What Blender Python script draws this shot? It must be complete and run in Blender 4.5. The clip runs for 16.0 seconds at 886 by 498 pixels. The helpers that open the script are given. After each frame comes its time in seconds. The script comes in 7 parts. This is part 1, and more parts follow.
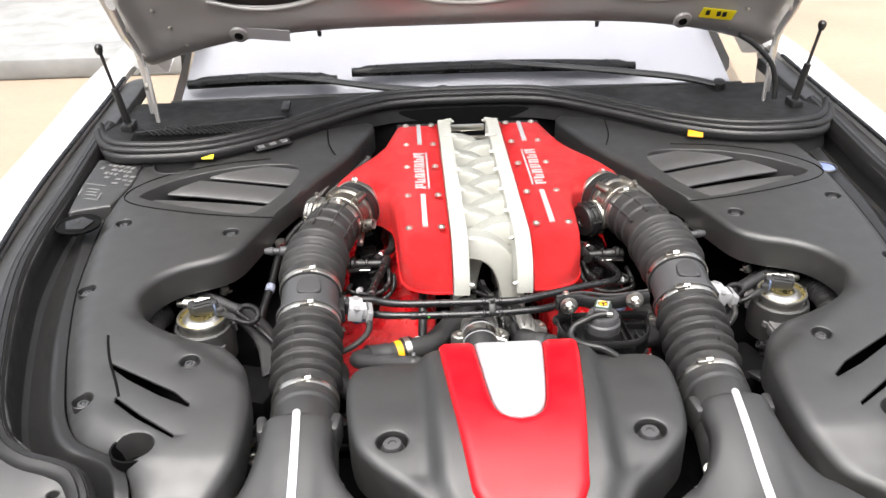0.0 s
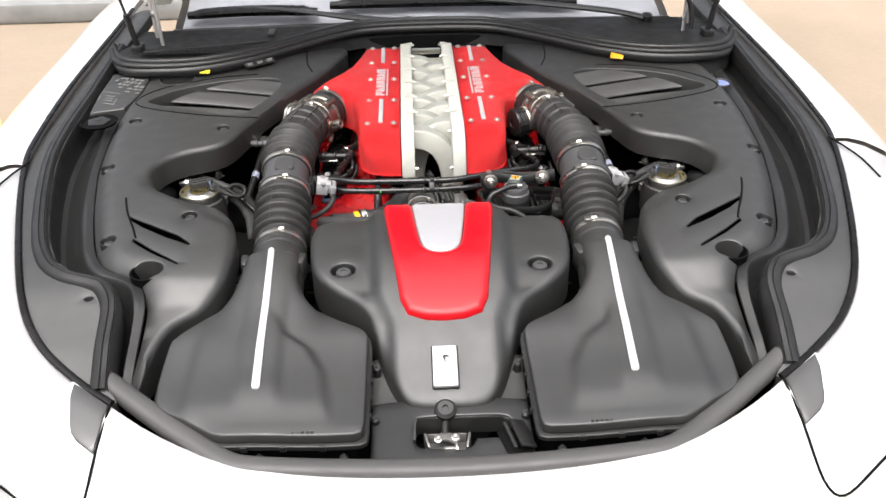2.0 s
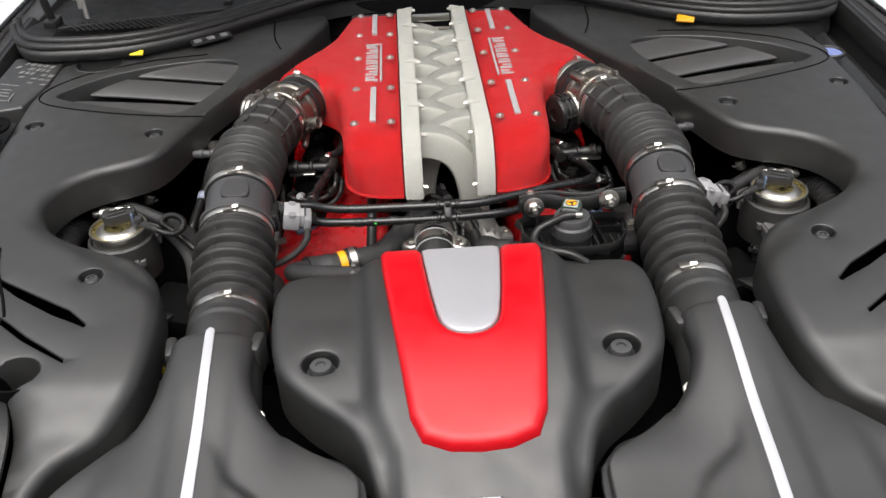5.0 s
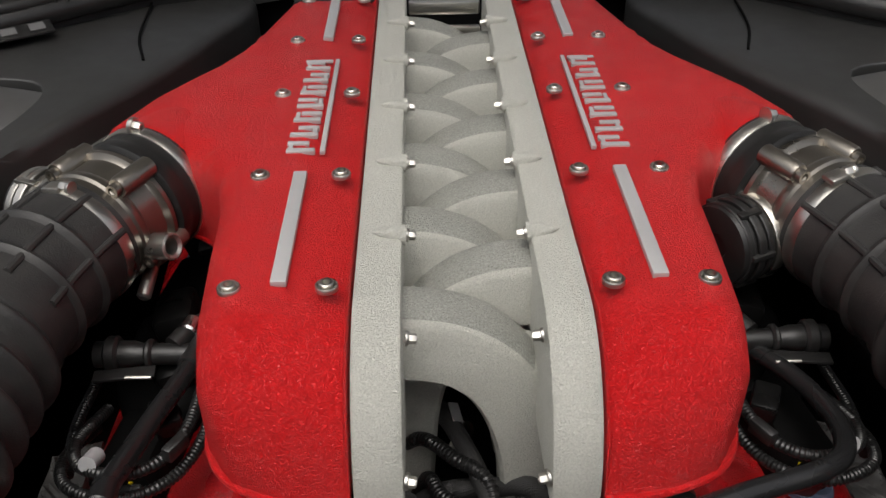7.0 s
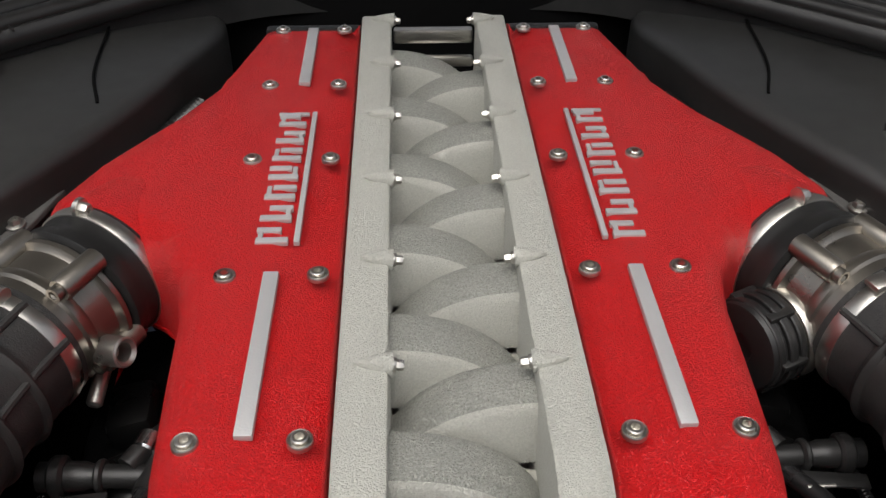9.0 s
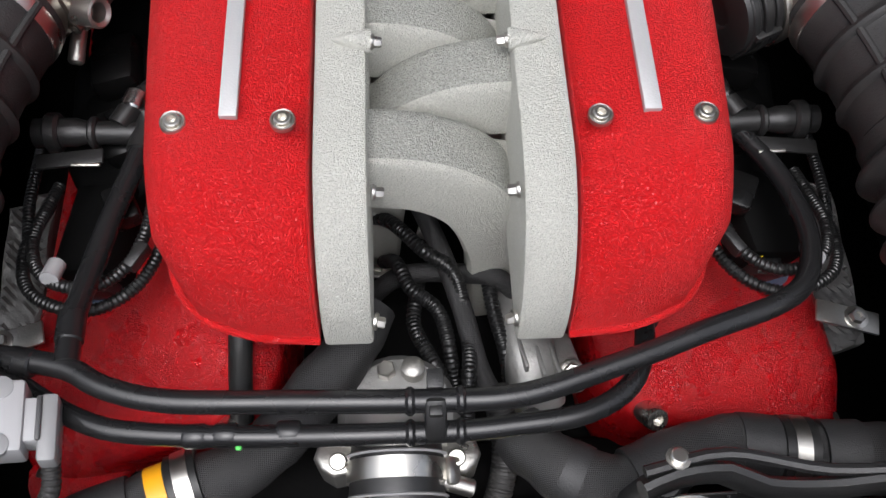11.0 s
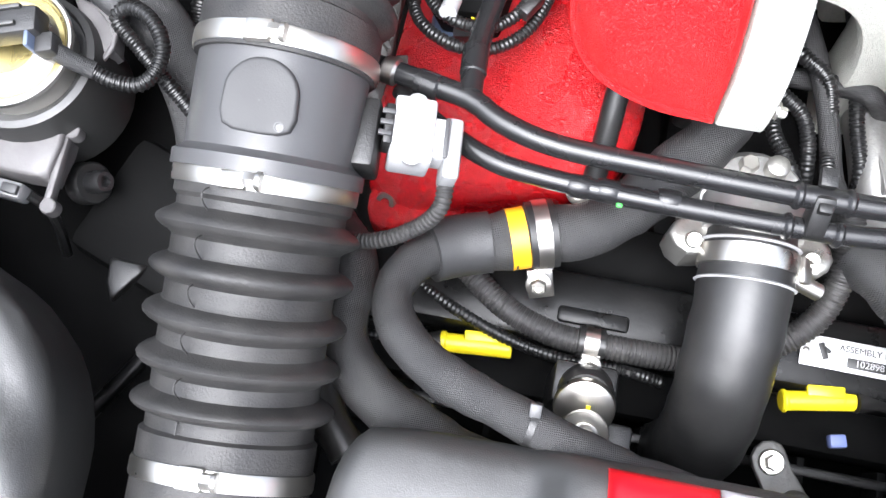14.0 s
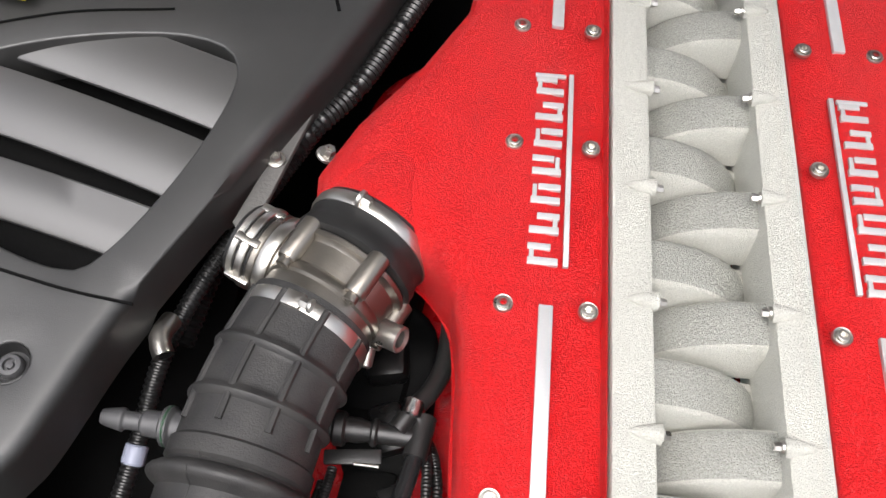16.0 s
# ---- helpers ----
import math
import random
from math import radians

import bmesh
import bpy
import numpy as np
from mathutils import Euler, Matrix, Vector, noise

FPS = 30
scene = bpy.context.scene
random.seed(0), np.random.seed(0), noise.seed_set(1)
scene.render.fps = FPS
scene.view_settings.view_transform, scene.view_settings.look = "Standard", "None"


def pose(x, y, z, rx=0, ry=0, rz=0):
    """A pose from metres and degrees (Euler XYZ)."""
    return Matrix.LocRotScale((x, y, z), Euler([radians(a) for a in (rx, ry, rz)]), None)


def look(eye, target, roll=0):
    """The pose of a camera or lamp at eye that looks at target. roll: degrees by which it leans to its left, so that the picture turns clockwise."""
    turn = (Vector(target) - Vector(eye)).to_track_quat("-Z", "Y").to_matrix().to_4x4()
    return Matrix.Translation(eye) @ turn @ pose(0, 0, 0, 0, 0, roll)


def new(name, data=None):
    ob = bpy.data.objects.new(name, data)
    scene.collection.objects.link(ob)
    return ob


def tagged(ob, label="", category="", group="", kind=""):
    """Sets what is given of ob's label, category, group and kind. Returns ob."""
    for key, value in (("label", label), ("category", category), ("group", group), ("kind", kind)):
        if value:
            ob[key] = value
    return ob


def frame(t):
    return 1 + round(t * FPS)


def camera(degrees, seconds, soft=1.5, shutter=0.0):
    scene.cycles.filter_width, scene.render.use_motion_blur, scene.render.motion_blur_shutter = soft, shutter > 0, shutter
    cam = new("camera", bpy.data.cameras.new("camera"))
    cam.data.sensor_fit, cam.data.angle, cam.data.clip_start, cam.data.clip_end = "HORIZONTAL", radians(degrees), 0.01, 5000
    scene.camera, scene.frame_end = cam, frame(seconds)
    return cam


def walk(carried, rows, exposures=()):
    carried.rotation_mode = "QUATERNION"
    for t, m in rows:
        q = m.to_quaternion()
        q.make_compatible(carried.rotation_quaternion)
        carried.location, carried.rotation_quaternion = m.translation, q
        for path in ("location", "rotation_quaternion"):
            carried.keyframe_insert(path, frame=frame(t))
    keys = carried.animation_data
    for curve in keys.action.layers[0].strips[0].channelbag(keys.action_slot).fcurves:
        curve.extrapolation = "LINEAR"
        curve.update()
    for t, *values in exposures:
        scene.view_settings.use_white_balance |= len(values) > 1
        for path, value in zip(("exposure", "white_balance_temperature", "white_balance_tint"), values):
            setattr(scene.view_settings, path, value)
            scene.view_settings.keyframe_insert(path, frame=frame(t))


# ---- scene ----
cam = camera(53.3, 16.0)
PATH = [
    (0, (-0.147, -1.498, 1.648), (-0.08, 0.248, 0.675), -1.3),
    (0.5, (-0.094, -1.687, 1.678), (-0.01, 0.083, 0.751), -1.7),
    (1, (-0.05, -1.882, 1.698), (0.021, -0.141, 0.716), -1.8),
    (1.5, (-0.039, -1.937, 1.702), (0.025, -0.216, 0.685), -1.0),
    (2, (-0.047, -1.939, 1.699), (0.012, -0.236, 0.652), -1.0),
    (2.5, (-0.051, -1.933, 1.696), (-0.003, -0.233, 0.643), -1.0),
    (3, (-0.053, -1.926, 1.693), (-0.008, -0.221, 0.65), -0.6),
    (3.2, (-0.053, -1.922, 1.695), (-0.007, -0.218, 0.648), -0.5),
    (5.3, (-0.059, -1.172, 1.449), (-0.003, 0.487, 0.333), -2.5),
    (5.5, (-0.043, -1.045, 1.41), (0.007, 0.637, 0.328), -1.4),
    (6, (-0.025, -0.802, 1.327), (0.001, 0.891, 0.263), -1.7),
    (6.5, (-0.019, -0.579, 1.239), (0.016, 1.093, 0.143), -1.3),
    (7, (-0.028, -0.448, 1.202), (0.011, 1.192, 0.057), -0.5),
    (7.5, (-0.029, -0.38, 1.202), (0.031, 1.232, 0.018), 0.4),
    (8, (-0.029, -0.342, 1.211), (0.045, 1.247, -0.002), 0.5),
    (8.2, (-0.03, -0.337, 1.218), (0.043, 1.253, 0.006), 0.5),
    (10.3, (-0.03, -0.29, 1.276), (0.064, 1.1, -0.159), 1.4),
    (10.5, (-0.029, -0.289, 1.284), (0.071, 0.994, -0.247), 2.4),
    (10.9, (-0.027, -0.29, 1.286), (0.067, 0.66, -0.472), 3.3),
    (11, (-0.026, -0.291, 1.284), (0.069, 0.589, -0.509), 4.1),
    (11.3, (-0.024, -0.297, 1.277), (0.044, 0.387, -0.601), 3.6),
    (11.5, (-0.024, -0.302, 1.271), (0.041, 0.292, -0.637), 4.1),
    (12, (-0.027, -0.314, 1.269), (0.02, 0.204, -0.662), 3.9),
    (12.5, (-0.049, -0.32, 1.27), (-0.019, 0.163, -0.67), 4.3),
    (13, (-0.116, -0.331, 1.275), (-0.151, 0.153, -0.665), 1.8),
    (13.5, (-0.163, -0.341, 1.282), (-0.295, 0.139, -0.655), -5.7),
    (14, (-0.177, -0.341, 1.285), (-0.355, 0.146, -0.647), -9.2),
    (14.5, (-0.176, -0.32, 1.328), (-0.388, 0.348, -0.545), -7.9),
    (15, (-0.182, -0.251, 1.36), (-0.331, 0.61, -0.439), -2.2),
    (15.5, (-0.187, -0.187, 1.402), (-0.265, 0.765, -0.355), 1.6),
    (16, (-0.184, -0.144, 1.439), (-0.236, 0.841, -0.301), 2.9),
]
EXPOSURES = [(0, 1.41, 6500, 10), (1.0, 1.31, 6500, 10), (2.0, 1.09, 6500, 10), (3.2, 1.0, 6500, 10), (5.3, 0.52, 6500, 10), (6.4, 0.32, 6600, 10), (7.2, -0.13, 6600, 10), (8.2, -0.18, 6600, 10), (10.3, 0.28, 6300, 11),
             (10.7, 0.3, 6250, 12), (11.0, 0.36, 6150, 12), (11.3, 0.83, 6000, 12), (11.6, 1.22, 5850, 12), (12.3, 1.66, 5850, 12), (13.0, 2.06, 5900, 11), (14.0, 2.1, 5950, 11), (14.5, 2.0, 6000, 11), (15.2, 1.4, 6150, 12), (16, 0.9, 6400, 12)]
walk(cam, [(t, look(eye, target, roll)) for t, eye, target, roll in PATH], EXPOSURES)

# ---- light: an open bright yard under a white sky ----
world = bpy.data.worlds.new("sky")
scene.world = world
world.use_nodes = True
wn = world.node_tree.nodes
sky = wn.new("ShaderNodeTexSky")
sky.sky_type = 'NISHITA'
sky.sun_disc = False
sky.sun_elevation, sky.sun_rotation = radians(70), radians(192)
sky.air_density, sky.dust_density, sky.ozone_density = 0.9, 7.0, 1.0
haze = wn.new("ShaderNodeHueSaturation")
haze.inputs["Saturation"].default_value = 0.35                # a thin white overcast
world.node_tree.links.new(sky.outputs[0], haze.inputs["Color"])
world.node_tree.links.new(haze.outputs[0], wn["Background"].inputs[0])
wn["Background"].inputs[1].default_value = 0.15
sun = new("sun", bpy.data.lights.new("sun", 'SUN'))
sun.data.energy, sun.data.angle, sun.data.color = 1.5, radians(65), (1.0, 0.975, 0.94)
sun.matrix_world = look((-0.75, -1.2, 3.7), (0, 0, 0))


# ---- materials ----
def material(name, color, rough=0.5, metal=0.0, vary=0.1, vary_scale=6.0, bump=0.0, bump_scale=300.0,
             rough_vary=0.08, coat=0.0, spec=0.5, kind="noise", dust=0.0):
    """A principled surface: colour varied at large scale, gloss varied at middle scale, fine relief."""
    m = bpy.data.materials.new(name)
    m.use_nodes = True
    nt = m.node_tree
    p = nt.nodes["Principled BSDF"]
    tc = nt.nodes.new("ShaderNodeTexCoord")

    def noise_at(scale, detail=4.0):
        n = nt.nodes.new("ShaderNodeTexNoise")
        n.inputs["Scale"].default_value, n.inputs["Detail"].default_value = scale, detail
        nt.links.new(tc.outputs["Object"], n.inputs["Vector"])
        return n.outputs["Fac"]

    def ramp_to(src, lo, hi):
        r = nt.nodes.new("ShaderNodeMapRange")
        r.inputs["From Min"].default_value, r.inputs["From Max"].default_value = 0.3, 0.7
        r.inputs["To Min"].default_value, r.inputs["To Max"].default_value = lo, hi
        nt.links.new(src, r.inputs["Value"])
        return r.outputs["Result"]

    mix = nt.nodes.new("ShaderNodeMix")
    mix.data_type = 'RGBA'
    mix.inputs[6].default_value = (*[max(0, c * (1 - vary)) for c in color], 1)
    mix.inputs[7].default_value = (*[min(1, c * (1 + vary)) for c in color], 1)
    nt.links.new(ramp_to(noise_at(vary_scale, 6.0), 0, 1), mix.inputs[0])
    out = mix.outputs[2]
    if dust:
        d = nt.nodes.new("ShaderNodeMix")
        d.data_type = 'RGBA'
        d.inputs[7].default_value = (0.35, 0.33, 0.3, 1)
        nt.links.new(out, d.inputs[6])
        nt.links.new(ramp_to(noise_at(45.0, 8.0), 0, dust), d.inputs[0])
        out = d.outputs[2]
    nt.links.new(out, p.inputs["Base Color"])
    nt.links.new(ramp_to(noise_at(28.0), max(0.02, rough - rough_vary), min(1, rough + rough_vary)), p.inputs["Roughness"])
    p.inputs["Metallic"].default_value = metal
    p.inputs["Specular IOR Level"].default_value = spec
    p.inputs["Coat Weight"].default_value = coat
    p.inputs["Coat Roughness"].default_value = 0.08
    if bump:
        b = nt.nodes.new("ShaderNodeBump")
        b.inputs["Strength"].default_value, b.inputs["Distance"].default_value = min(1.0, bump), 0.001 * max(1.0, bump)
        if kind == "wrinkle":
            a = nt.nodes.new("ShaderNodeTexNoise")
            a.inputs["Scale"].default_value, a.inputs["Detail"].default_value = bump_scale, 2.0
            a.inputs["Distortion"].default_value = 1.2
            nt.links.new(tc.outputs["Object"], a.inputs["Vector"])
            h = ramp_to(a.outputs["Fac"], 0, 1)
        elif kind == "weave":
            ws = []
            for axis in ("X", "Y"):
                w = nt.nodes.new("ShaderNodeTexWave")
                w.bands_direction = axis
                w.inputs["Scale"].default_value = bump_scale
                w.inputs["Distortion"].default_value = 1.0
                nt.links.new(tc.outputs["Object"], w.inputs["Vector"])
                ws.append(w.outputs["Fac"])
            mx = nt.nodes.new("ShaderNodeMath")
            mx.operation = 'MAXIMUM'
            nt.links.new(ws[0], mx.inputs[0]), nt.links.new(ws[1], mx.inputs[1])
            fold = nt.nodes.new("ShaderNodeMath")
            fold.operation = 'MULTIPLY_ADD'
            nt.links.new(noise_at(48.0, 2.0), fold.inputs[0])
            fold.inputs[1].default_value = 5.0
            nt.links.new(mx.outputs[0], fold.inputs[2])
            h = fold.outputs[0]
        else:
            h = noise_at(bump_scale, 3.0)
        nt.links.new(h, b.inputs["Height"])
        nt.links.new(b.outputs["Normal"], p.inputs["Normal"])
    return m


RED = material("red_wrinkle_paint", (0.61, 0.0028, 0.005), 0.36, vary=0.12, vary_scale=520, bump=1.5, bump_scale=640, kind="wrinkle", spec=0.6)
# crackle red of the heads, darkened for the shade of the plenum above
RED_SHADED = material("red_wrinkle_paint_shaded", (0.45, 0.002, 0.005), 0.28, vary=0.12, vary_scale=300, bump=0.8, bump_scale=620, kind="wrinkle", spec=0.6)
RED_GLOSS = material("red_satin_paint", (0.50, 0.003, 0.009), 0.36, vary=0.05, bump=0.05, bump_scale=600, spec=0.4)
CAST = material("cast_aluminium_paint", (0.57, 0.57, 0.515), 0.5, metal=0.15, vary=0.11, vary_scale=800, bump=1.0, bump_scale=760, rough_vary=0.12, kind="wrinkle")
# rougher grain than CAST, and darker: the crown's shade is in the colour
CAST_ROUGH_SHADED = material("sand_cast_paint_shaded", (0.40, 0.405, 0.365), 0.6, metal=0.15, vary=0.22, vary_scale=640, bump=1.7, bump_scale=620, rough_vary=0.12, spec=0.3, kind="wrinkle")
SILVER = material("bright_silver_plastic", (0.56, 0.565, 0.585), 0.36, metal=0.35, vary=0.03, bump=0.03)
INLAY = material("grey_silver_inlay", (0.42, 0.42, 0.44), 0.38, metal=0.35, vary=0.03, bump=0.03)
BRUSHED = material("brushed_aluminium_inlay", (0.50, 0.50, 0.50), 0.4, metal=0.4, vary=0.08, bump=0.2, bump_scale=700)
BEAM = material("gloss_black_steel", (0.005, 0.005, 0.005), 0.30, vary=0.2, bump=0.15, bump_scale=250, spec=0.22)
BLACK = material("grained_black_plastic", (0.012, 0.012, 0.012), 0.38, vary=0.15, bump=0.25, bump_scale=900, dust=0.01, spec=0.5, rough_vary=0.03)
BLACK_COVER = material("satin_black_cover_plastic", (0.0132, 0.0132, 0.0126), 0.52, vary=0.06, bump=0.2, bump_scale=1200, dust=0.006, spec=1.0, rough_vary=0.05)
# grey corner trim; on the slats the paler base paints their sky sheen
SLAT = material("grey_plastic_and_slat_sheen", (0.054, 0.053, 0.052), 0.40, vary=0.05, bump=0.12, bump_scale=1200, spec=1.0, rough_vary=0.04)
# near-black for black parts, and for deep places whose shade it paints
BLACK_DEEP = material("black_and_deep_shade", (0.003, 0.003, 0.003), 0.7, vary=0.2, bump=0.2, bump_scale=200, spec=0.08)
RUBBER = material("bellows_rubber", (0.0185, 0.0182, 0.0182), 0.50, vary=0.15, bump=0.35, bump_scale=700, dust=0.05, spec=0.38)
HOSE_GLOSS = material("glossy_coolant_rubber", (0.013, 0.013, 0.013), 0.46, vary=0.3, vary_scale=40, bump=0.3, bump_scale=110, spec=0.6, dust=0.02)
NOSE_SEAL = material("grey_nose_rubber", (0.058, 0.056, 0.056), 0.5, vary=0.08, bump=0.1, bump_scale=500, spec=0.5)
COWL = material("matt_cowl_plastic", (0.008, 0.008, 0.0078), 0.55, vary=0.1, bump=0.2, bump_scale=800, dust=0.015, spec=0.25)
SEAL = material("rubber_seal", (0.011, 0.011, 0.011), 0.38, vary=0.15, bump=0.1, bump_scale=500, dust=0.02, spec=0.4)
METER = material("meter_plastic", (0.052, 0.052, 0.0535), 0.42, vary=0.08, bump=0.08, bump_scale=900)
PAD = material("dull_meter_pad", (0.037, 0.037, 0.038), 0.5, vary=0.08, bump=0.1, bump_scale=900, spec=0.35)
CLOTH = material("woven_sleeve", (0.017, 0.017, 0.0175), 0.6, vary=0.15, bump=0.5, bump_scale=260, kind="weave", dust=0.03)
TAPE = material("cloth_tape", (0.024, 0.024, 0.0245), 0.55, vary=0.1, bump=0.3, bump_scale=800)
LOOM = material("corrugated_loom", (0.011, 0.011, 0.011), 0.32, vary=0.1)
PIPE = material("satin_black_pipe", (0.012, 0.012, 0.0125), 0.27, vary=0.1, bump=0.05, bump_scale=400)
STEEL = material("zinc_steel", (0.62, 0.60, 0.555), 0.33, metal=1.0, vary=0.08, bump=0.06, bump_scale=300)
ALU = material("machined_aluminium", (0.42, 0.41, 0.38), 0.34, metal=0.9, vary=0.1, bump=0.25, bump_scale=500)
DARK_CAST = material("dark_cast_metal", (0.12, 0.118, 0.113), 0.5, metal=0.3, vary=0.2, bump=0.5, bump_scale=300)
ALU_CAST = material("raw_cast_aluminium", (0.36, 0.355, 0.34), 0.5, metal=0.7, vary=0.2, bump=0.5, bump_scale=300)
PAINT = material("pale_silver_car_paint", (0.74, 0.735, 0.72), 0.28, metal=0.2, vary=0.015, bump=0.0, coat=0.8, rough_vary=0.0)
HOOD_IN = material("bonnet_inner_paint", (0.33, 0.32, 0.31), 0.35, metal=0.35, vary=0.03, coat=0.4, rough_vary=0.02)
LINER = material("bonnet_liner", (0.018, 0.013, 0.012), 0.85, vary=0.2, bump=0.5, bump_scale=150)
YELLOW = material("yellow_plastic", (0.75, 0.62, 0.01), 0.35, vary=0.06)
PALE_PRINT = material("pale_print", (0.16, 0.16, 0.155), 0.5, vary=0.1)
YELLOW_DIM = material("yellow_label", (0.62, 0.50, 0.01), 0.5, vary=0.06)
YELLOW_TAG = material("yellow_tag", (0.8, 0.36, 0.006), 0.45, vary=0.06)
WHITE = material("white_plastic", (0.34, 0.34, 0.345), 0.4, vary=0.04)
GREY_PLUG = material("light_grey_plug", (0.22, 0.22, 0.223), 0.4, vary=0.05)
GREEN = material("green_print", (0.06, 0.45, 0.06), 0.4, vary=0.05)
GREEN_PRINT = material("dim_green_print", (0.02, 0.06, 0.03), 0.5, vary=0.1)
BLUE = material("blue_grey_rubber", (0.10, 0.13, 0.2), 0.5, vary=0.1)
BAND = material("pale_blue_tape", (0.26, 0.28, 0.36), 0.4, vary=0.1)
BLUE_CAP = material("blue_cap", (0.16, 0.2, 0.42), 0.45, vary=0.08)
INK = material("black_print", (0.01, 0.01, 0.01), 0.5, vary=0.1)
LABEL = material("aluminium_label", (0.46, 0.46, 0.465), 0.42, metal=0.3, vary=0.05)
GREY_PRINT = material("grey_print", (0.12, 0.12, 0.12), 0.5, vary=0.1)
GOLD = material("gold_passivated_steel", (0.55, 0.46, 0.20), 0.3, metal=0.9, vary=0.1, bump=0.1, bump_scale=400)
CAST_GREY = material("grey_cast_bracket", (0.105, 0.100, 0.100), 0.5, metal=0.1, vary=0.15, vary_scale=60, bump=0.3, bump_scale=300)
FOIL = material("heat_foil", (0.7, 0.7, 0.7), 0.2, metal=1.0, vary=0.1, bump=1.0, bump_scale=90)
GROUND = material("sunlit_tan_paving", (0.27, 0.212, 0.155), 0.8, vary=0.12, vary_scale=1.2, bump=0.5, bump_scale=60)
THROTTLE = material("throttle_casting", (0.29, 0.268, 0.235), 0.34, metal=0.95, vary=0.12, bump=0.12, bump_scale=400)
CONCRETE = material("grey_concrete", (0.22, 0.222, 0.218), 0.8, vary=0.15, bump=0.4, bump_scale=60)
ROAD_YELLOW = material("yellow_road_paint", (0.75, 0.58, 0.18), 0.7, vary=0.15, vary_scale=8)
POT = material("terracotta_pot", (0.5, 0.38, 0.27), 0.7, vary=0.15, bump=0.3, bump_scale=80)
SCREEN_REFLECTION = material("pale_screen_reflection", (0.30, 0.30, 0.33), 0.5, vary=0.05)
LAMP_IN = material("headlamp_reflector", (0.40, 0.395, 0.40), 0.25, metal=0.1, vary=0.02, rough_vary=0.0)


def glass_material(name, tint=(1, 1, 1)):
    m = bpy.data.materials.new(name)
    m.use_nodes = True
    p = m.node_tree.nodes["Principled BSDF"]
    p.inputs["Base Color"].default_value = (*tint, 1)
    p.inputs["Transmission Weight"].default_value = 1.0
    p.inputs["Roughness"].default_value = 0.02
    p.inputs["IOR"].default_value = 1.45
    return m


GLASS = glass_material("clear_glass", (0.93, 0.95, 0.96))


# ---- building blocks ----
def thing(name, base, label, category, group="", kind=""):
    ob = new(name)
    ob.location = base
    ob.empty_display_size = 0.02
    return tagged(ob, label, category, group, kind)


def settle(p):
    """The front end falls away towards the nose, a little larger than its plan."""
    if p.y > -0.46 or p.y < -2.0 or p.z < 0.12 or abs(p.x) > 1.4:
        return p
    u = min(1.0, (-0.46 - p.y) / 0.36)
    w = 0.036 * u * u * (3 - 2 * u)
    return Vector((p.x * (1 + w), p.y + w * (p.y + 1.93), p.z - w * (1.70 - p.z)))


def part(name, bm, mat, parent=None, label="", smooth=True):
    """Links a bmesh, given in world metres, as one mesh under its thing or part."""
    for v in bm.verts:
        v.co = settle(v.co)
    bmesh.ops.recalc_face_normals(bm, faces=bm.faces)
    me = bpy.data.meshes.new(name)
    bm.to_mesh(me)
    bm.free()
    if smooth:
        me.polygons.foreach_set("use_smooth", [True] * len(me.polygons))
        me.set_sharp_from_angle(angle=radians(38))
    me.materials.append(mat)
    ob = new(name, me)
    if parent:
        ob.parent = parent
        if not parent.parent:
            ob.matrix_parent_inverse = Matrix.Translation(-parent.location)
    if label:
        ob["label"] = label
    return ob


def solo(name, bm, mat, label, category, group="", kind="", smooth=True):
    return tagged(part(name, bm, mat, None, "", smooth), label, category, group, kind)


def spline(pts, step=0.006):
    """Points along a Catmull-Rom curve through pts, about step apart."""
    p = [Vector(q) for q in pts]
    p = [2 * p[0] - p[1]] + p + [2 * p[-1] - p[-2]]
    out = []
    for i in range(1, len(p) - 2):
        a, b, c, d = p[i - 1:i + 3]
        n = max(2, int((c - b).length / step))
        for k in range(n):
            t = k / n
            out.append(0.5 * ((2 * b) + (c - a) * t + (2 * a - 5 * b + 4 * c - d) * t * t + (3 * b - a - 3 * c + d) * t ** 3))
    out.append(p[-2])
    return out


def tube(pts, radius, seg=16, step=0.006, squash=None, caps=True, bm=None, curve=True, square=1.0):
    """A tube along pts. radius: metres, or a function of (way along in metres, point). squash: (side, up) factors. square: under 1 makes the section boxy."""
    bm = bm or bmesh.new()
    path = spline(pts, step) if curve else [Vector(q) for q in pts]
    rings, run, side = [], 0.0, None
    for i, q in enumerate(path):
        d = (path[min(i + 1, len(path) - 1)] - path[max(i - 1, 0)]).normalized()
        if side is None:
            side = d.cross(Vector((0, 0, 1)))
            if side.length < 0.05:
                side = d.cross(Vector((0, 1, 0)))
        side = (side - d * side.dot(d)).normalized()
        up = side.cross(d)
        if i:
            run += (q - path[i - 1]).length
        r = radius(run, q) if callable(radius) else radius
        sx, sy = squash or (1, 1)
        rings.append([bm.verts.new(q + (side * math.copysign(abs(math.cos(a)) ** square, math.cos(a)) * sx + up * math.copysign(abs(math.sin(a)) ** square, math.sin(a)) * sy) * r)
                      for a in [2 * math.pi * k / seg for k in range(seg)]])
    for a, b in zip(rings, rings[1:]):
        for k in range(seg):
            bm.faces.new((a[k], a[(k + 1) % seg], b[(k + 1) % seg], b[k]))
    if caps:
        bm.faces.new(rings[0][::-1])
        bm.faces.new(rings[-1])
    return bm


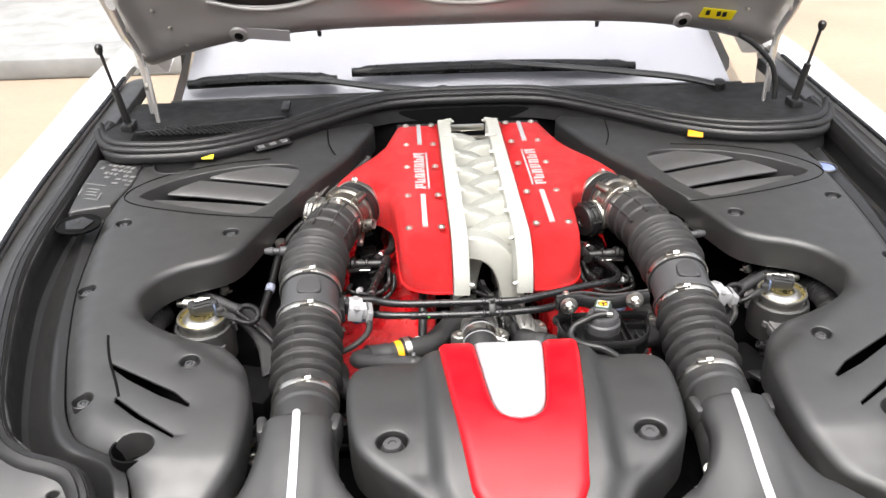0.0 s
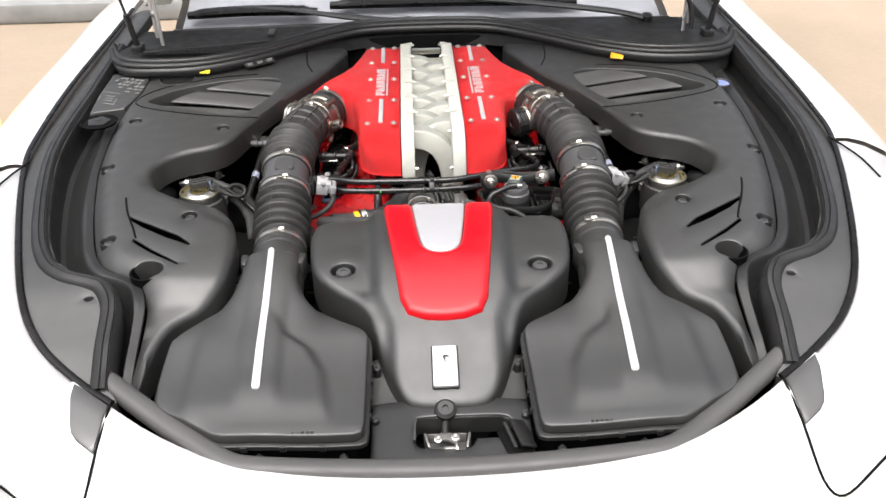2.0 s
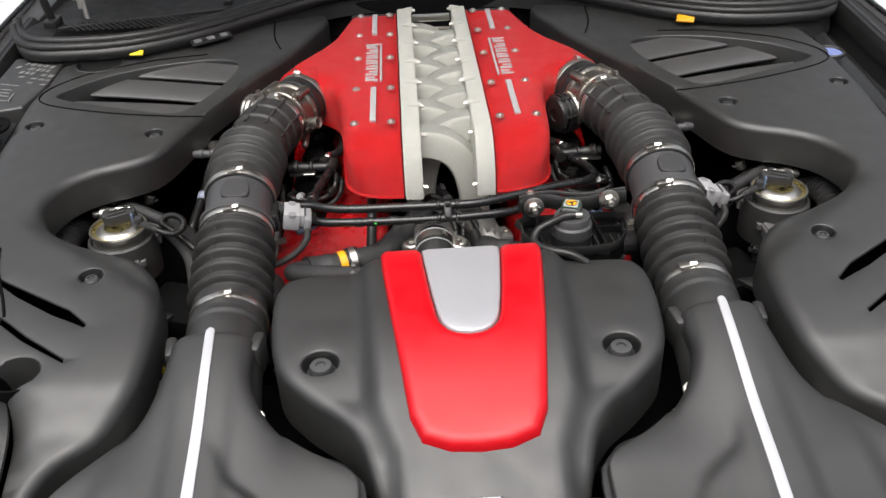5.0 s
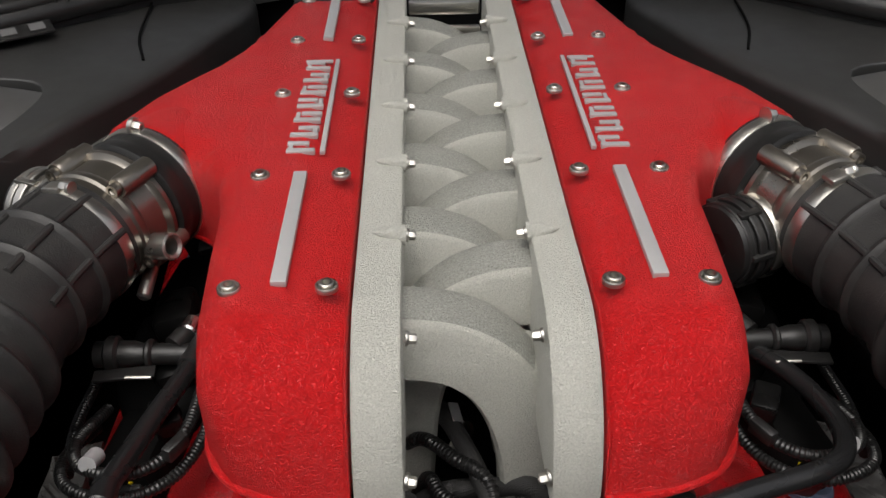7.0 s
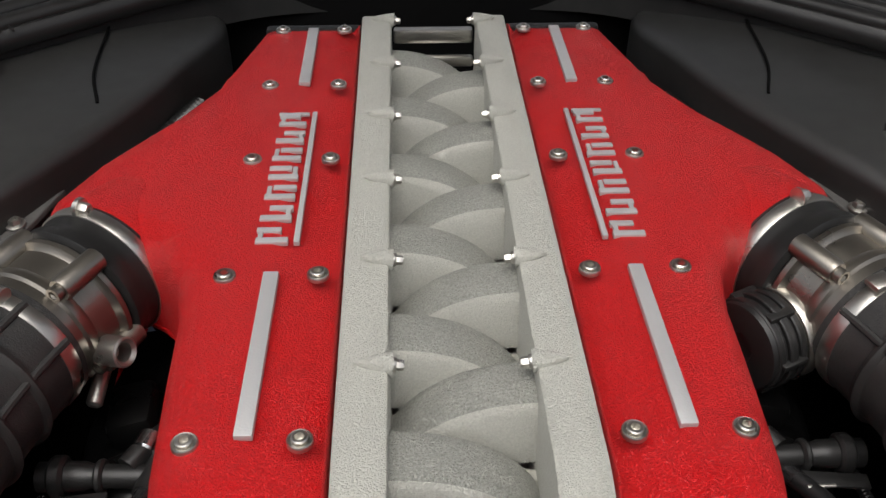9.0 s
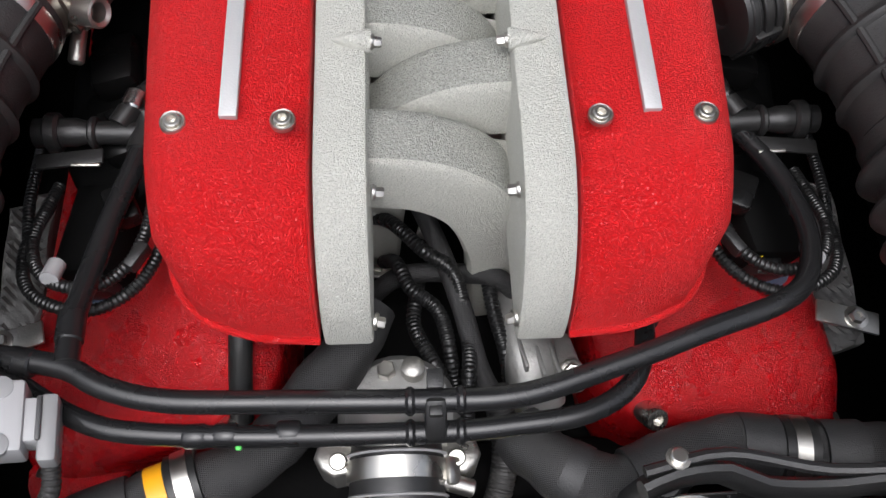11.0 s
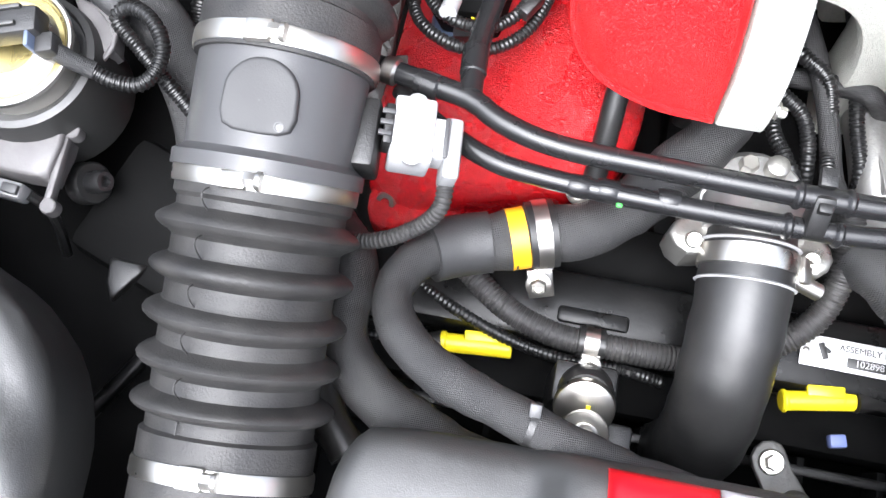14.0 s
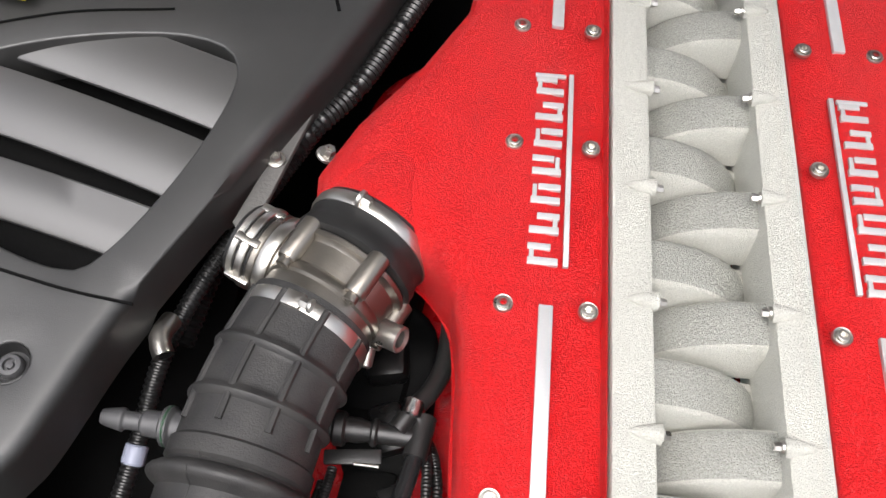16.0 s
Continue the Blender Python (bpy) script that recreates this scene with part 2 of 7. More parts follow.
def lathe(profile, base, axis=(0, 0, 1), seg=24, bm=None):
    """A turned form: profile of (radius, height along the axis) from base."""
    bm = bm or bmesh.new()
    z = Vector(axis).normalized()
    x = z.cross(Vector((0.3, 0.9, 0.2))).normalized()
    y = z.cross(x)
    rings = []
    for r, h in profile:
        c = Vector(base) + z * h
        if r < 1e-6:
            rings.append([bm.verts.new(c)])
        else:
            rings.append([bm.verts.new(c + (x * math.cos(a) + y * math.sin(a)) * r)
                          for a in [2 * math.pi * k / seg for k in range(seg)]])
    for a, b in zip(rings, rings[1:]):
        for k in range(seg):
            j = (k + 1) % seg
            if len(a) == 1 and len(b) == 1:
                continue
            if len(a) == 1:
                bm.faces.new((a[0], b[j], b[k]))
            elif len(b) == 1:
                bm.faces.new((a[k], a[j], b[0]))
            else:
                bm.faces.new((a[k], a[j], b[j], b[k]))
    for r in (rings[0], rings[-1]):
        if len(r) > 2:
            bm.faces.new(r)
    return bm


def capscrew(at, axis=(0, 0, 1), r=0.0050, h=0.0040, bm=None):
    """A low socket-head screw on its washer."""
    return lathe([(r * 1.5, -0.002), (r * 1.5, 0.0009), (r * 1.4, 0.0016), (r * 1.22, 0.0014), (r * 1.12, 0.0), (r * 0.98, 0.0), (r * 0.96, h * 0.8), (r * 0.86, h * 0.92), (r * 0.54, h * 0.92), (r * 0.50, -0.001), (0, -0.001)], at, axis, 24, bm)


def rod(a, b, r, seg=16, bevel=0.15, bm=None):
    """A cylinder from a to b with rounded rims."""
    a, b = Vector(a), Vector(b)
    h, e = (b - a).length, min(r * bevel, (b - a).length * 0.4)
    return lathe([(r - e, 0), (r, e), (r, h - e), (r - e, h)], a, b - a, seg, bm)


def hexhead(at, axis=(0, 0, 1), r=0.006, h=0.005, bm=None, washer=1.55):
    """A hexagon head on its washer."""
    bm = bm or bmesh.new()
    at, ax = Vector(at), Vector(axis).normalized()
    lathe([(r * washer, 0), (r * washer, h * 0.25), (r * washer * 0.9, h * 0.35)], at, ax, 20, bm)
    lathe([(r, h * 0.3), (r, h * 0.9), (r * 0.85, h * 1.1), (r * 0.5, h * 1.1), (r * 0.45, h * 0.7), (0, h * 0.7)], at, ax, 6, bm)
    return bm


def box(center, size, rot=(0, 0, 0), bevel=0.002, bm=None, seg=2):
    """A block with rounded edges."""
    one = bmesh.new()
    bmesh.ops.create_cube(one, size=1.0, matrix=Matrix.Diagonal((*size, 1)))
    if bevel:
        bmesh.ops.bevel(one, geom=one.edges[:], offset=min(bevel, min(size) * 0.45), segments=seg, affect='EDGES', profile=0.5)
    bmesh.ops.transform(one, matrix=pose(*center, *rot), verts=one.verts)
    return join(bm, one) if bm else one


def join(bm, other):
    me = bpy.data.meshes.new("tmp")
    other.to_mesh(me)
    other.free()
    bm.from_mesh(me)
    bpy.data.meshes.remove(me)
    return bm


def smooth_outline(pts, step=0.012, closed=True):
    """A rounded closed outline through pts in plan."""
    n = len(pts)
    p = [Vector((x, y)) for x, y in pts]
    out = []
    for i in range(n):
        a, b, c, d = p[i - 1], p[i], p[(i + 1) % n], p[(i + 2) % n]
        k = max(1, int((c - b).length / step))
        for j in range(k):
            t = j / k
            out.append(0.5 * ((2 * b) + (c - a) * t + (2 * a - 5 * b + 4 * c - d) * t * t + (3 * b - a - 3 * c + d) * t ** 3))
    return out


def straight_outline(pts, step=0.012):
    out = []
    p = [Vector((x, y)) for x, y in pts]
    for i in range(len(p)):
        b, c = p[i], p[(i + 1) % len(p)]
        k = max(1, int((c - b).length / step))
        out += [b.lerp(c, j / k) for j in range(k)]
    return out


def inside(poly, xs, ys):
    """Which of the points (arrays) lie inside the polygon."""
    res = np.zeros(len(xs), bool)
    n = len(poly)
    for i in range(n):
        x1, y1 = poly[i]
        x2, y2 = poly[(i + 1) % n]
        if y1 == y2:
            continue
        hit = ((y1 > ys) != (y2 > ys)) & (xs < (x2 - x1) * (ys - y1) / (y2 - y1) + x1)
        res ^= hit
    return res


def edge_distance(polys, xs, ys):
    d = np.full(len(xs), 9.0)
    for poly in polys:
        n = len(poly)
        for i in range(n):
            ax, ay = poly[i]
            bx, by = poly[(i + 1) % n]
            ux, uy = bx - ax, by - ay
            l2 = ux * ux + uy * uy or 1e-12
            t = np.clip(((xs - ax) * ux + (ys - ay) * uy) / l2, 0, 1)
            d = np.minimum(d, np.hypot(xs - ax - t * ux, ys - ay - t * uy))
    return d


def plate(outline, height, round_edge=0.006, skirt=0.01, holes=(), step=0.014, bottom=None):
    """A sheet over a plan outline (with holes): its height from a function of x and y, its rims rounded over and turned down.
    round_edge, skirt: metres or a function. bottom: the skirt's foot at this height instead of by a depth."""
    from mathutils.geometry import delaunay_2d_cdt
    rings = [[(v[0], v[1]) for v in r] for r in (outline, *holes)]
    pts = [q for r in rings for q in r]
    xs = np.array([q[0] for q in pts])
    ys = np.array([q[1] for q in pts])
    top = max(round_edge(x, y) for x, y in zip(xs, ys)) if callable(round_edge) else round_edge
    edges, k = [], 0
    for r in rings:
        edges += [(k + i, k + (i + 1) % len(r)) for i in range(len(r))]
        k += len(r)
    solid = k
    extra = []
    for r in rings:
        m = len(r)
        for i in range(m):
            t = Vector(r[(i + 1) % m]) - Vector(r[i - 1])
            nrm = Vector((-t.y, t.x)).normalized()
            rr = round_edge(*r[i]) if callable(round_edge) else round_edge
            for f in (0.04, 0.15, 0.35, 0.65, 1.0) if rr > 0.012 else (0.15, 0.45, 1.0):
                for sgn in (1, -1):
                    q = Vector(r[i]) + nrm * rr * f * sgn
                    extra.append((q.x, q.y, rr * f * 0.8))
    gx, gy = np.meshgrid(np.arange(xs.min(), xs.max(), step), np.arange(ys.min(), ys.max(), step))
    extra += [(a, b, top * 1.05 + step * 0.3) for a, b in zip(gx.ravel(), gy.ravel())]
    ex, ey, need = (np.array([e[i] for e in extra]) for i in range(3))
    ok = inside(rings[0], ex, ey)
    for h in rings[1:]:
        ok &= ~inside(h, ex, ey)
    ok &= edge_distance(rings, ex, ey) >= need
    co = [Vector(q) for q in pts] + [Vector((a, b)) for a, b in zip(ex[ok], ey[ok])]
    vs, es, fs, *_ = delaunay_2d_cdt(co, edges, [], 0, 1e-6)
    vx, vy = np.array([v.x for v in vs]), np.array([v.y for v in vs])
    dist = edge_distance(rings, vx, vy)
    cx = np.array([sum(vs[i].x for i in f) / len(f) for f in fs])
    cy = np.array([sum(vs[i].y for i in f) / len(f) for f in fs])
    keep = inside(rings[0], cx, cy)
    for h in rings[1:]:
        keep &= ~inside(h, cx, cy)
    bm = bmesh.new()
    made = []
    for x, y, d in zip(vx, vy, dist):
        r = round_edge(x, y) if callable(round_edge) else round_edge
        drop = r - math.sqrt(max(0, r * r - (r - d) ** 2)) if d < r else 0
        made.append(bm.verts.new((x, y, height(x, y) - drop)))
    for f, kp in zip(fs, keep):
        if kp:
            bm.faces.new([made[i] for i in f])
    rim = [e for e in bm.edges if len(e.link_faces) == 1]
    got = bmesh.ops.extrude_edge_only(bm, edges=rim)["geom"]
    for v in got:
        if isinstance(v, bmesh.types.BMVert):
            v.co.z = bottom if bottom is not None else v.co.z - (skirt(v.co.x, v.co.y) if callable(skirt) else skirt)
    for v in [v for v in bm.verts if not v.link_faces]:
        bm.verts.remove(v)
    return bm


def flip(pts, s):
    """Plan points given for the side of positive x, brought to side s."""
    return [(s * p[0], *p[1:]) for p in pts]


def loft(rows, bm=None, close=False):
    """A skin over rows of points of equal count."""
    bm = bm or bmesh.new()
    vs = [[bm.verts.new(p) for p in r] for r in rows]
    for a, b in zip(vs, vs[1:]):
        n = len(a)
        for k in range(n if close else n - 1):
            j = (k + 1) % n
            bm.faces.new((a[k], a[j], b[j], b[k]))
    return bm


def lerp_table(table, v):
    """Value at v of a table of (place, value), straight between."""
    if v <= table[0][0]:
        return table[0][1]
    for (a, fa), (b, fb) in zip(table, table[1:]):
        if v <= b:
            return fa + (fb - fa) * (v - a) / (b - a)
    return table[-1][1]


def wavy(r, grain=1.0):
    """Radius of a soft sleeve with slight folds along its way."""
    return lambda run, q: r * (1 + 0.045 * math.sin(run * 95 * grain + 1.5 * math.sin(run * 37)) + 0.03 * math.sin(run * 223 * grain + 1.3 + 2 * math.sin(run * 61)) + 0.02 * math.sin(run * 41 + 0.4))


def ribbed(r0, r1, pitch):
    """Radius of a corrugated conduit along its way."""
    return lambda run, q: r1 if (run / pitch) % 1 < 0.5 else r0


# ---- ground and surroundings ----
def build_ground():
    bm = bmesh.new()
    bmesh.ops.create_grid(bm, x_segments=40, y_segments=40, size=60)
    solo("ground", bm, GROUND, "sunlit tan concrete paving of the yard", "ground", kind="structure", smooth=False)
    solo("kerb", box((-4.2, 3.93, 0.064), (9.0, 0.35, 0.128), bevel=0.02), CONCRETE, "low grey concrete kerb along the yard", "kerb", kind="structure")
    solo("pavement", box((-4.2, 7.99, 0.06), (9.0, 7.76, 0.12), bevel=0.02), CONCRETE, "grey concrete pavement behind the kerb", "pavement", kind="structure")
    solo("road_marking", box((-2.6, 3.2, 0.004), (0.14, 3.6, 0.008), rot=(0, 0, 24), bevel=0.002), ROAD_YELLOW,
         "faded yellow painted line on the paving", "road marking", kind="structure")
    solo("road_marking", box((3.6, 2.2, 0.004), (0.6, 4.6, 0.008), rot=(0, 0, -38), bevel=0.002), ROAD_YELLOW,
         "broad faded yellow painted line on the paving", "road marking", kind="structure")
    pot = thing("planter_pot", (-3.05, 5.75, 0.12), "large terracotta planter pot on the pavement", "planter")
    part("bowl", lathe([(0.26, 0), (0.30, 0.03), (0.27, 0.08), (0.33, 0.2), (0.42, 0.42), (0.44, 0.56), (0.50, 0.58), (0.50, 0.68), (0.44, 0.68), (0.42, 0.6), (0, 0.58)],
                       (-3.05, 5.75, 0.12), seg=40), POT, pot)


build_ground()
# plain walls added out of view, before and beside the car, against low light
for nm, at, size in (("light_block_south", (0, -9.0, 2.4), (24, 0.3, 4.8)), ("light_block_west", (-13.0, -2.0, 2.0), (0.3, 14, 4.0)), ("light_block_east", (13.0, -2.0, 2.0), (0.3, 14, 4.0))):
    solo(nm, box(at, size, bevel=0.02), CONCRETE, "plain grey wall added out of view to block low light", "wall", kind="structure")


# ---- the car's body round the engine bay ----
def edge_height(y):
    return lerp_table([(-1.02, 0.728), (-0.9, 0.752), (-0.75, 0.795), (-0.6, 0.818), (-0.3, 0.828), (0.3, 0.838), (1.0, 0.88)], y)


RIM_OUT = [(0.945, 0.80), (0.963, 0.37), (0.950, 0.08), (0.925, -0.10), (0.840, -0.38), (0.752, -0.615), (0.685, -0.73), (0.606, -0.805), (0.537, -0.853)]
RIM_IN = [(0.884, 0.64), (0.881, 0.296), (0.877, 0.098), (0.864, -0.045), (0.838, -0.173), (0.804, -0.301), (0.768, -0.417), (0.727, -0.500), (0.684, -0.540), (0.637, -0.560), (0.602, -0.584), (0.573, -0.640), (0.560, -0.725), (0.545, -0.828)]
LEDGE_OUT = [(0.836, 0.62), (0.830, 0.30), (0.821, 0.148), (0.806, 0.04), (0.789, -0.082), (0.769, -0.192), (0.742, -0.305), (0.711, -0.408), (0.679, -0.478), (0.645, -0.512), (0.610, -0.528), (0.580, -0.556), (0.559, -0.625), (0.549, -0.700), (0.539, -0.820)]
LEDGE_IN = [(0.806, 0.56), (0.804, 0.33), (0.800, 0.184), (0.789, 0.049), (0.774, -0.074), (0.751, -0.186), (0.719, -0.313), (0.686, -0.420), (0.654, -0.478), (0.622, -0.503), (0.592, -0.521), (0.563, -0.552), (0.544, -0.605), (0.535, -0.680), (0.524, -0.816)]
FRONT_OUT = [(0.537, -0.853), (0.45, -0.910), (0.345, -0.960), (0.20, -0.990), (0.0, -1.0)]


def body_rows(curve, outward, steps):
    """Rows of the outer skin: from the bay's edge outward and down."""
    rows = []
    for off, drop in steps:
        rows.append([(p[0] + n[0] * off, p[1] + n[1] * off, edge_height(p[1]) + drop) for p, n in zip(curve, outward)])
    return rows


def outward_of(curve):
    out = []
    for i in range(len(curve)):
        a, b = Vector(curve[max(i - 1, 0)][:2]), Vector(curve[min(i + 1, len(curve) - 1)][:2])
        t = (b - a).normalized()
        n = Vector((-t.y, t.x))
        c = Vector(curve[i][:2]) - Vector((0, -0.1))
        out.append(n if n.dot(c) > 0 else -n)
    return out


car = thing("car", (0, 0.3, 0.0), "pale silver sports car with its bonnet raised", "car")
SKIRT = [(0.003, -0.022), (0.003, -0.004), (0.010, 0.002), (0.03, 0.004), (0.07, -0.004), (0.12, -0.025), (0.17, -0.065), (0.22, -0.14), (0.25, -0.25), (0.26, -0.42), (0.24, -0.6)]


def skin_height(x, y):
    """Height of the outer skin over a plan point, by its distance from the bay's edge."""
    line = [Vector(p) for p in RIM_OUT + FRONT_OUT[1:]]
    q, best = Vector((abs(x), y)), (9.0, 0.0)
    for a, b in zip(line, line[1:]):
        t = max(0.0, min(1.0, (q - a).dot(b - a) / (b - a).length_squared))
        f = a.lerp(b, t)
        best = min(best, ((q - f).length, f.y))
    return edge_height(best[1]) + lerp_table(SKIRT[2:], best[0])


def build_body():
    for s in (1, -1):
        rear = spline([(s * 0.93, 1.7, 0), (s * 0.94, 1.2, 0)] + [(s * x, y, 0) for x, y in RIM_OUT[:4]], 0.03)
        part("fender", loft(body_rows(rear, outward_of(rear), [(o, d) for o, d in SKIRT])), PAINT, car)
        lamp = spline([(s * x, y, 0) for x, y in [(0.922, -0.107)] + RIM_OUT[4:]], 0.025)
        head = part("headlight", loft(body_rows(lamp, outward_of(lamp), [(o, d - 0.004) for o, d in SKIRT[1:]])), LAMP_IN, car, "clear headlight under a glossy lens")
        c = Vector((s * 0.80, -0.78, 0.735))
        part("lamp_ring", lathe([(0.05, 0.0), (0.062, 0.0), (0.066, 0.012), (0.058, 0.016), (0.05, 0.004)], c, (s * 0.35, -0.5, 0.8), 32), LAMP_IN, head)
        part("lamp_lens", lathe([(0.052, 0.003), (0.04, 0.014), (0.02, 0.02), (0, 0.021)], c, (s * 0.35, -0.5, 0.8), 32), GLASS, head)
        part("corner_trim", plate(straight_outline(flip([(0.5395, -0.862), (0.603, -0.818), (0.600, -0.85), (0.589, -0.898), (0.584, -0.912), (0.573, -0.925), (0.5425, -0.948), (0.5405, -0.92)], s), 0.010),
                                  lambda x, y: skin_height(x, y) + 0.004, 0.002, 0.012), SLAT, car)
        for line in ([(0.537, -0.858), (0.539, -0.946), (0.541, -0.994), (0.549, -1.022), (0.562, -1.036), (0.58, -1.034), (0.605, -1.02), (0.662, -0.979), (0.74, -0.92), (0.82, -0.84)], [(0.915, -0.10), (0.93, -0.15), (0.945, -0.21), (0.955, -0.28)]):
            part("shut_line", tube([(s * x, y, skin_height(x, y) + 0.0025) for x, y in line], 0.0022, 6, 0.02), BLACK_DEEP, car)
    nose = [(-0.60, -0.805, 0)] + [(-x, y, 0) for x, y in FRONT_OUT[:-1]] + [(0, -1.0, 0)] + [(x, y, 0) for x, y in FRONT_OUT[-2::-1]] + [(0.60, -0.805, 0)]
    nose = spline(nose, 0.03)
    part("bumper", loft(body_rows(nose, outward_of(nose), [(o, d) for o, d in SKIRT])), PAINT, car)
    # cabin and tail behind the bay
    tail = [(1.66, 1.0, 1.0), (2.1, 1.01, 1.01), (2.6, 1.0, 1.0), (3.1, 0.98, 0.965), (3.5, 0.96, 0.89), (3.8, 0.93, 0.80), (3.95, 0.90, 0.72)]
    half = [(0.90, 0.22), (0.955, 0.34), (0.965, 0.60), (0.945, 0.84), (0.895, 0.925), (0.86, 0.955), (0.72, 1.22), (0.63, 1.30), (0.45, 1.345), (0.2, 1.365), (0.0, 1.37)]
    ring = [(-x, z) for x, z in half] + half[-2::-1]
    part("body_shell", loft([[(x * w, y, 0.22 + (z - 0.22) * h) for x, z in ring] for y, w, h in tail]), PAINT, car)
    part("tail_panel", loft([[(x * 0.90 * k, 3.95 + 0.04 * (1 - k), 0.22 + (z - 0.22) * 0.72 * (0.4 + 0.6 * k)) for x, z in ring] for k in (1.0, 0.8, 0.4, 0.02)]), PAINT, car)
    for s in (1, -1):
        part("windscreen_pillar", tube([(s * 0.785, 1.0, 0.965), (s * 0.76, 1.25, 1.11), (s * 0.69, 1.70, 1.315)], 0.026, 12, 0.05, squash=(1.2, 0.8)), PAINT, car)
        part("door_top", tube([(s * 0.905, 1.02, 0.905), (s * 0.905, 1.25, 0.915), (s * 0.895, 1.72, 0.92)], 0.028, 12, 0.05), PAINT, car)
        part("side_window", loft([[(s * 0.80, 0.90, 0.905), (s * 0.735, 1.28, 1.11), (s * 0.67, 1.68, 1.30)], [(s * 0.885, 0.90, 0.90), (s * 0.885, 1.28, 0.925), (s * 0.87, 1.68, 0.94)]]), GLASS, car)
        part("rear_side_window", loft([[(s * (0.862 - 0.14 * v) * (1.012 - 0.01 * u), 1.75 + 0.95 * u, 0.965 + 0.245 * v * (1 - 0.25 * u * u)) for u in np.linspace(0, 1, 8)] for v in np.linspace(0, 1, 4)]), GLASS, car)
        rear = part("tyre", lathe([(0.2, -0.13), (0.32, -0.13), (0.345, -0.10), (0.345, 0.10), (0.32, 0.13), (0.2, 0.13)], (s * 0.86, 3.05, 0.345), (1, 0, 0), 40), SEAL, car)
        part("rim", lathe([(0.19, -0.11), (0.2, -0.11), (0.2, 0.11), (0.1, 0.10), (0, 0.10)], (s * 0.86, 3.05, 0.345), (1, 0, 0), 32), ALU, rear)
    # near-black floor and walls: the bay's deep shade is put into their colour
    part("underbody", box((0, 0.2, 0.40), (1.72, 2.1, 0.06), bevel=0.01), BLACK_DEEP, car)
    for s in (1, -1):
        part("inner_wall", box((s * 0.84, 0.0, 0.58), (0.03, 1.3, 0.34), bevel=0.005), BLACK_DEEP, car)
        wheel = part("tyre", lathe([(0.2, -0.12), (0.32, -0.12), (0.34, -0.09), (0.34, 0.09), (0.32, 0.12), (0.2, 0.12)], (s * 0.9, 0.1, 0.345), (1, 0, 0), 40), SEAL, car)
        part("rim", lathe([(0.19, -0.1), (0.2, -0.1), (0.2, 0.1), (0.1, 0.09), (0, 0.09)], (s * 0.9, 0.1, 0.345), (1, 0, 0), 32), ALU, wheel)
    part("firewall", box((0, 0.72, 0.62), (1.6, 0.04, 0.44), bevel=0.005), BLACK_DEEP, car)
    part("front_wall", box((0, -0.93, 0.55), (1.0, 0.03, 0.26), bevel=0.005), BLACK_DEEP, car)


build_body()


# ---- engine bay trim ----
COVER_IN = [(0.243, 0.67), (0.266, 0.53), (0.301, 0.42), (0.360, 0.29), (0.44, 0.12), (0.482, 0.005), (0.52, -0.032), (0.568, -0.052), (0.606, -0.080), (0.627, -0.118), (0.632, -0.158),
            (0.614, -0.197), (0.566, -0.238), (0.512, -0.266), (0.464, -0.288), (0.430, -0.325), (0.413, -0.380), (0.406, -0.44), (0.406, -0.51), (0.414, -0.56), (0.445, -0.615), (0.483, -0.652), (0.499, -0.70), (0.505, -0.76), (0.506, -0.815)]
COVER_OUT = [(x - 0.002, y) for x, y in LEDGE_IN[:0:-1]] + [(0.785, 0.43), (0.72, 0.455), (0.62, 0.475), (0.52, 0.56), (0.42, 0.66)]


COVER_EDGE = [Vector(p[:2]) for p in spline([(*p, 0.0) for p in COVER_OUT[:-4]], 0.04)]


def outer_gap(x, y):
    """Plan distance to the cover's outer edge."""
    q = Vector((abs(x), y))
    return min((q - (a + (b - a) * max(0.0, min(1.0, (q - a).dot(b - a) / (b - a).length_squared)))).length for a, b in zip(COVER_EDGE, COVER_EDGE[1:]))


def cover_height(x, y):
    x = abs(x)
    z = 0.826 + 0.012 * max(0, min(1, (y + 0.3) / 0.7))
    if y < -0.28:                                             # the louvred front part dips towards the nose
        z -= 0.09 * max(0, (-0.28 - y)) ** 1.1
    if x < 0.52 and y < -0.3:
        z -= 0.22 * (0.52 - x) ** 1.6
    z -= 0.12 * max(0, 0.36 - x) if y > 0.2 else 0
    if y < -0.08 and x < 0.70:                                # the lobe rolls down into the strut recess
        d = (x - 0.566) * 0.625 - (y + 0.240) * 0.78
        u, v, w = (max(0.0, min(1.0, q)) for q in (1 - d / 0.030, (-0.15 - y) / 0.06, (0.66 - x) / 0.05))
        z -= 0.014 * u * u * (3 - 2 * u) * v * v * (3 - 2 * v) * w * w * (3 - 2 * w)
    d, r = outer_gap(x, y), 0.046 if y > -0.42 else max(0.016, 0.046 - 0.16 * (-0.42 - y))
    if d < r:                                                 # the outer flank rolls down to the ledge
        z -= 0.72 * r * (1 - d / r) ** 2.2
    u = max(0.0, min(1.0, (-0.545 - y) / 0.07))               # a lower tongue runs on beside the air box
    z -= 0.022 * u * u * (3 - 2 * u)
    return z


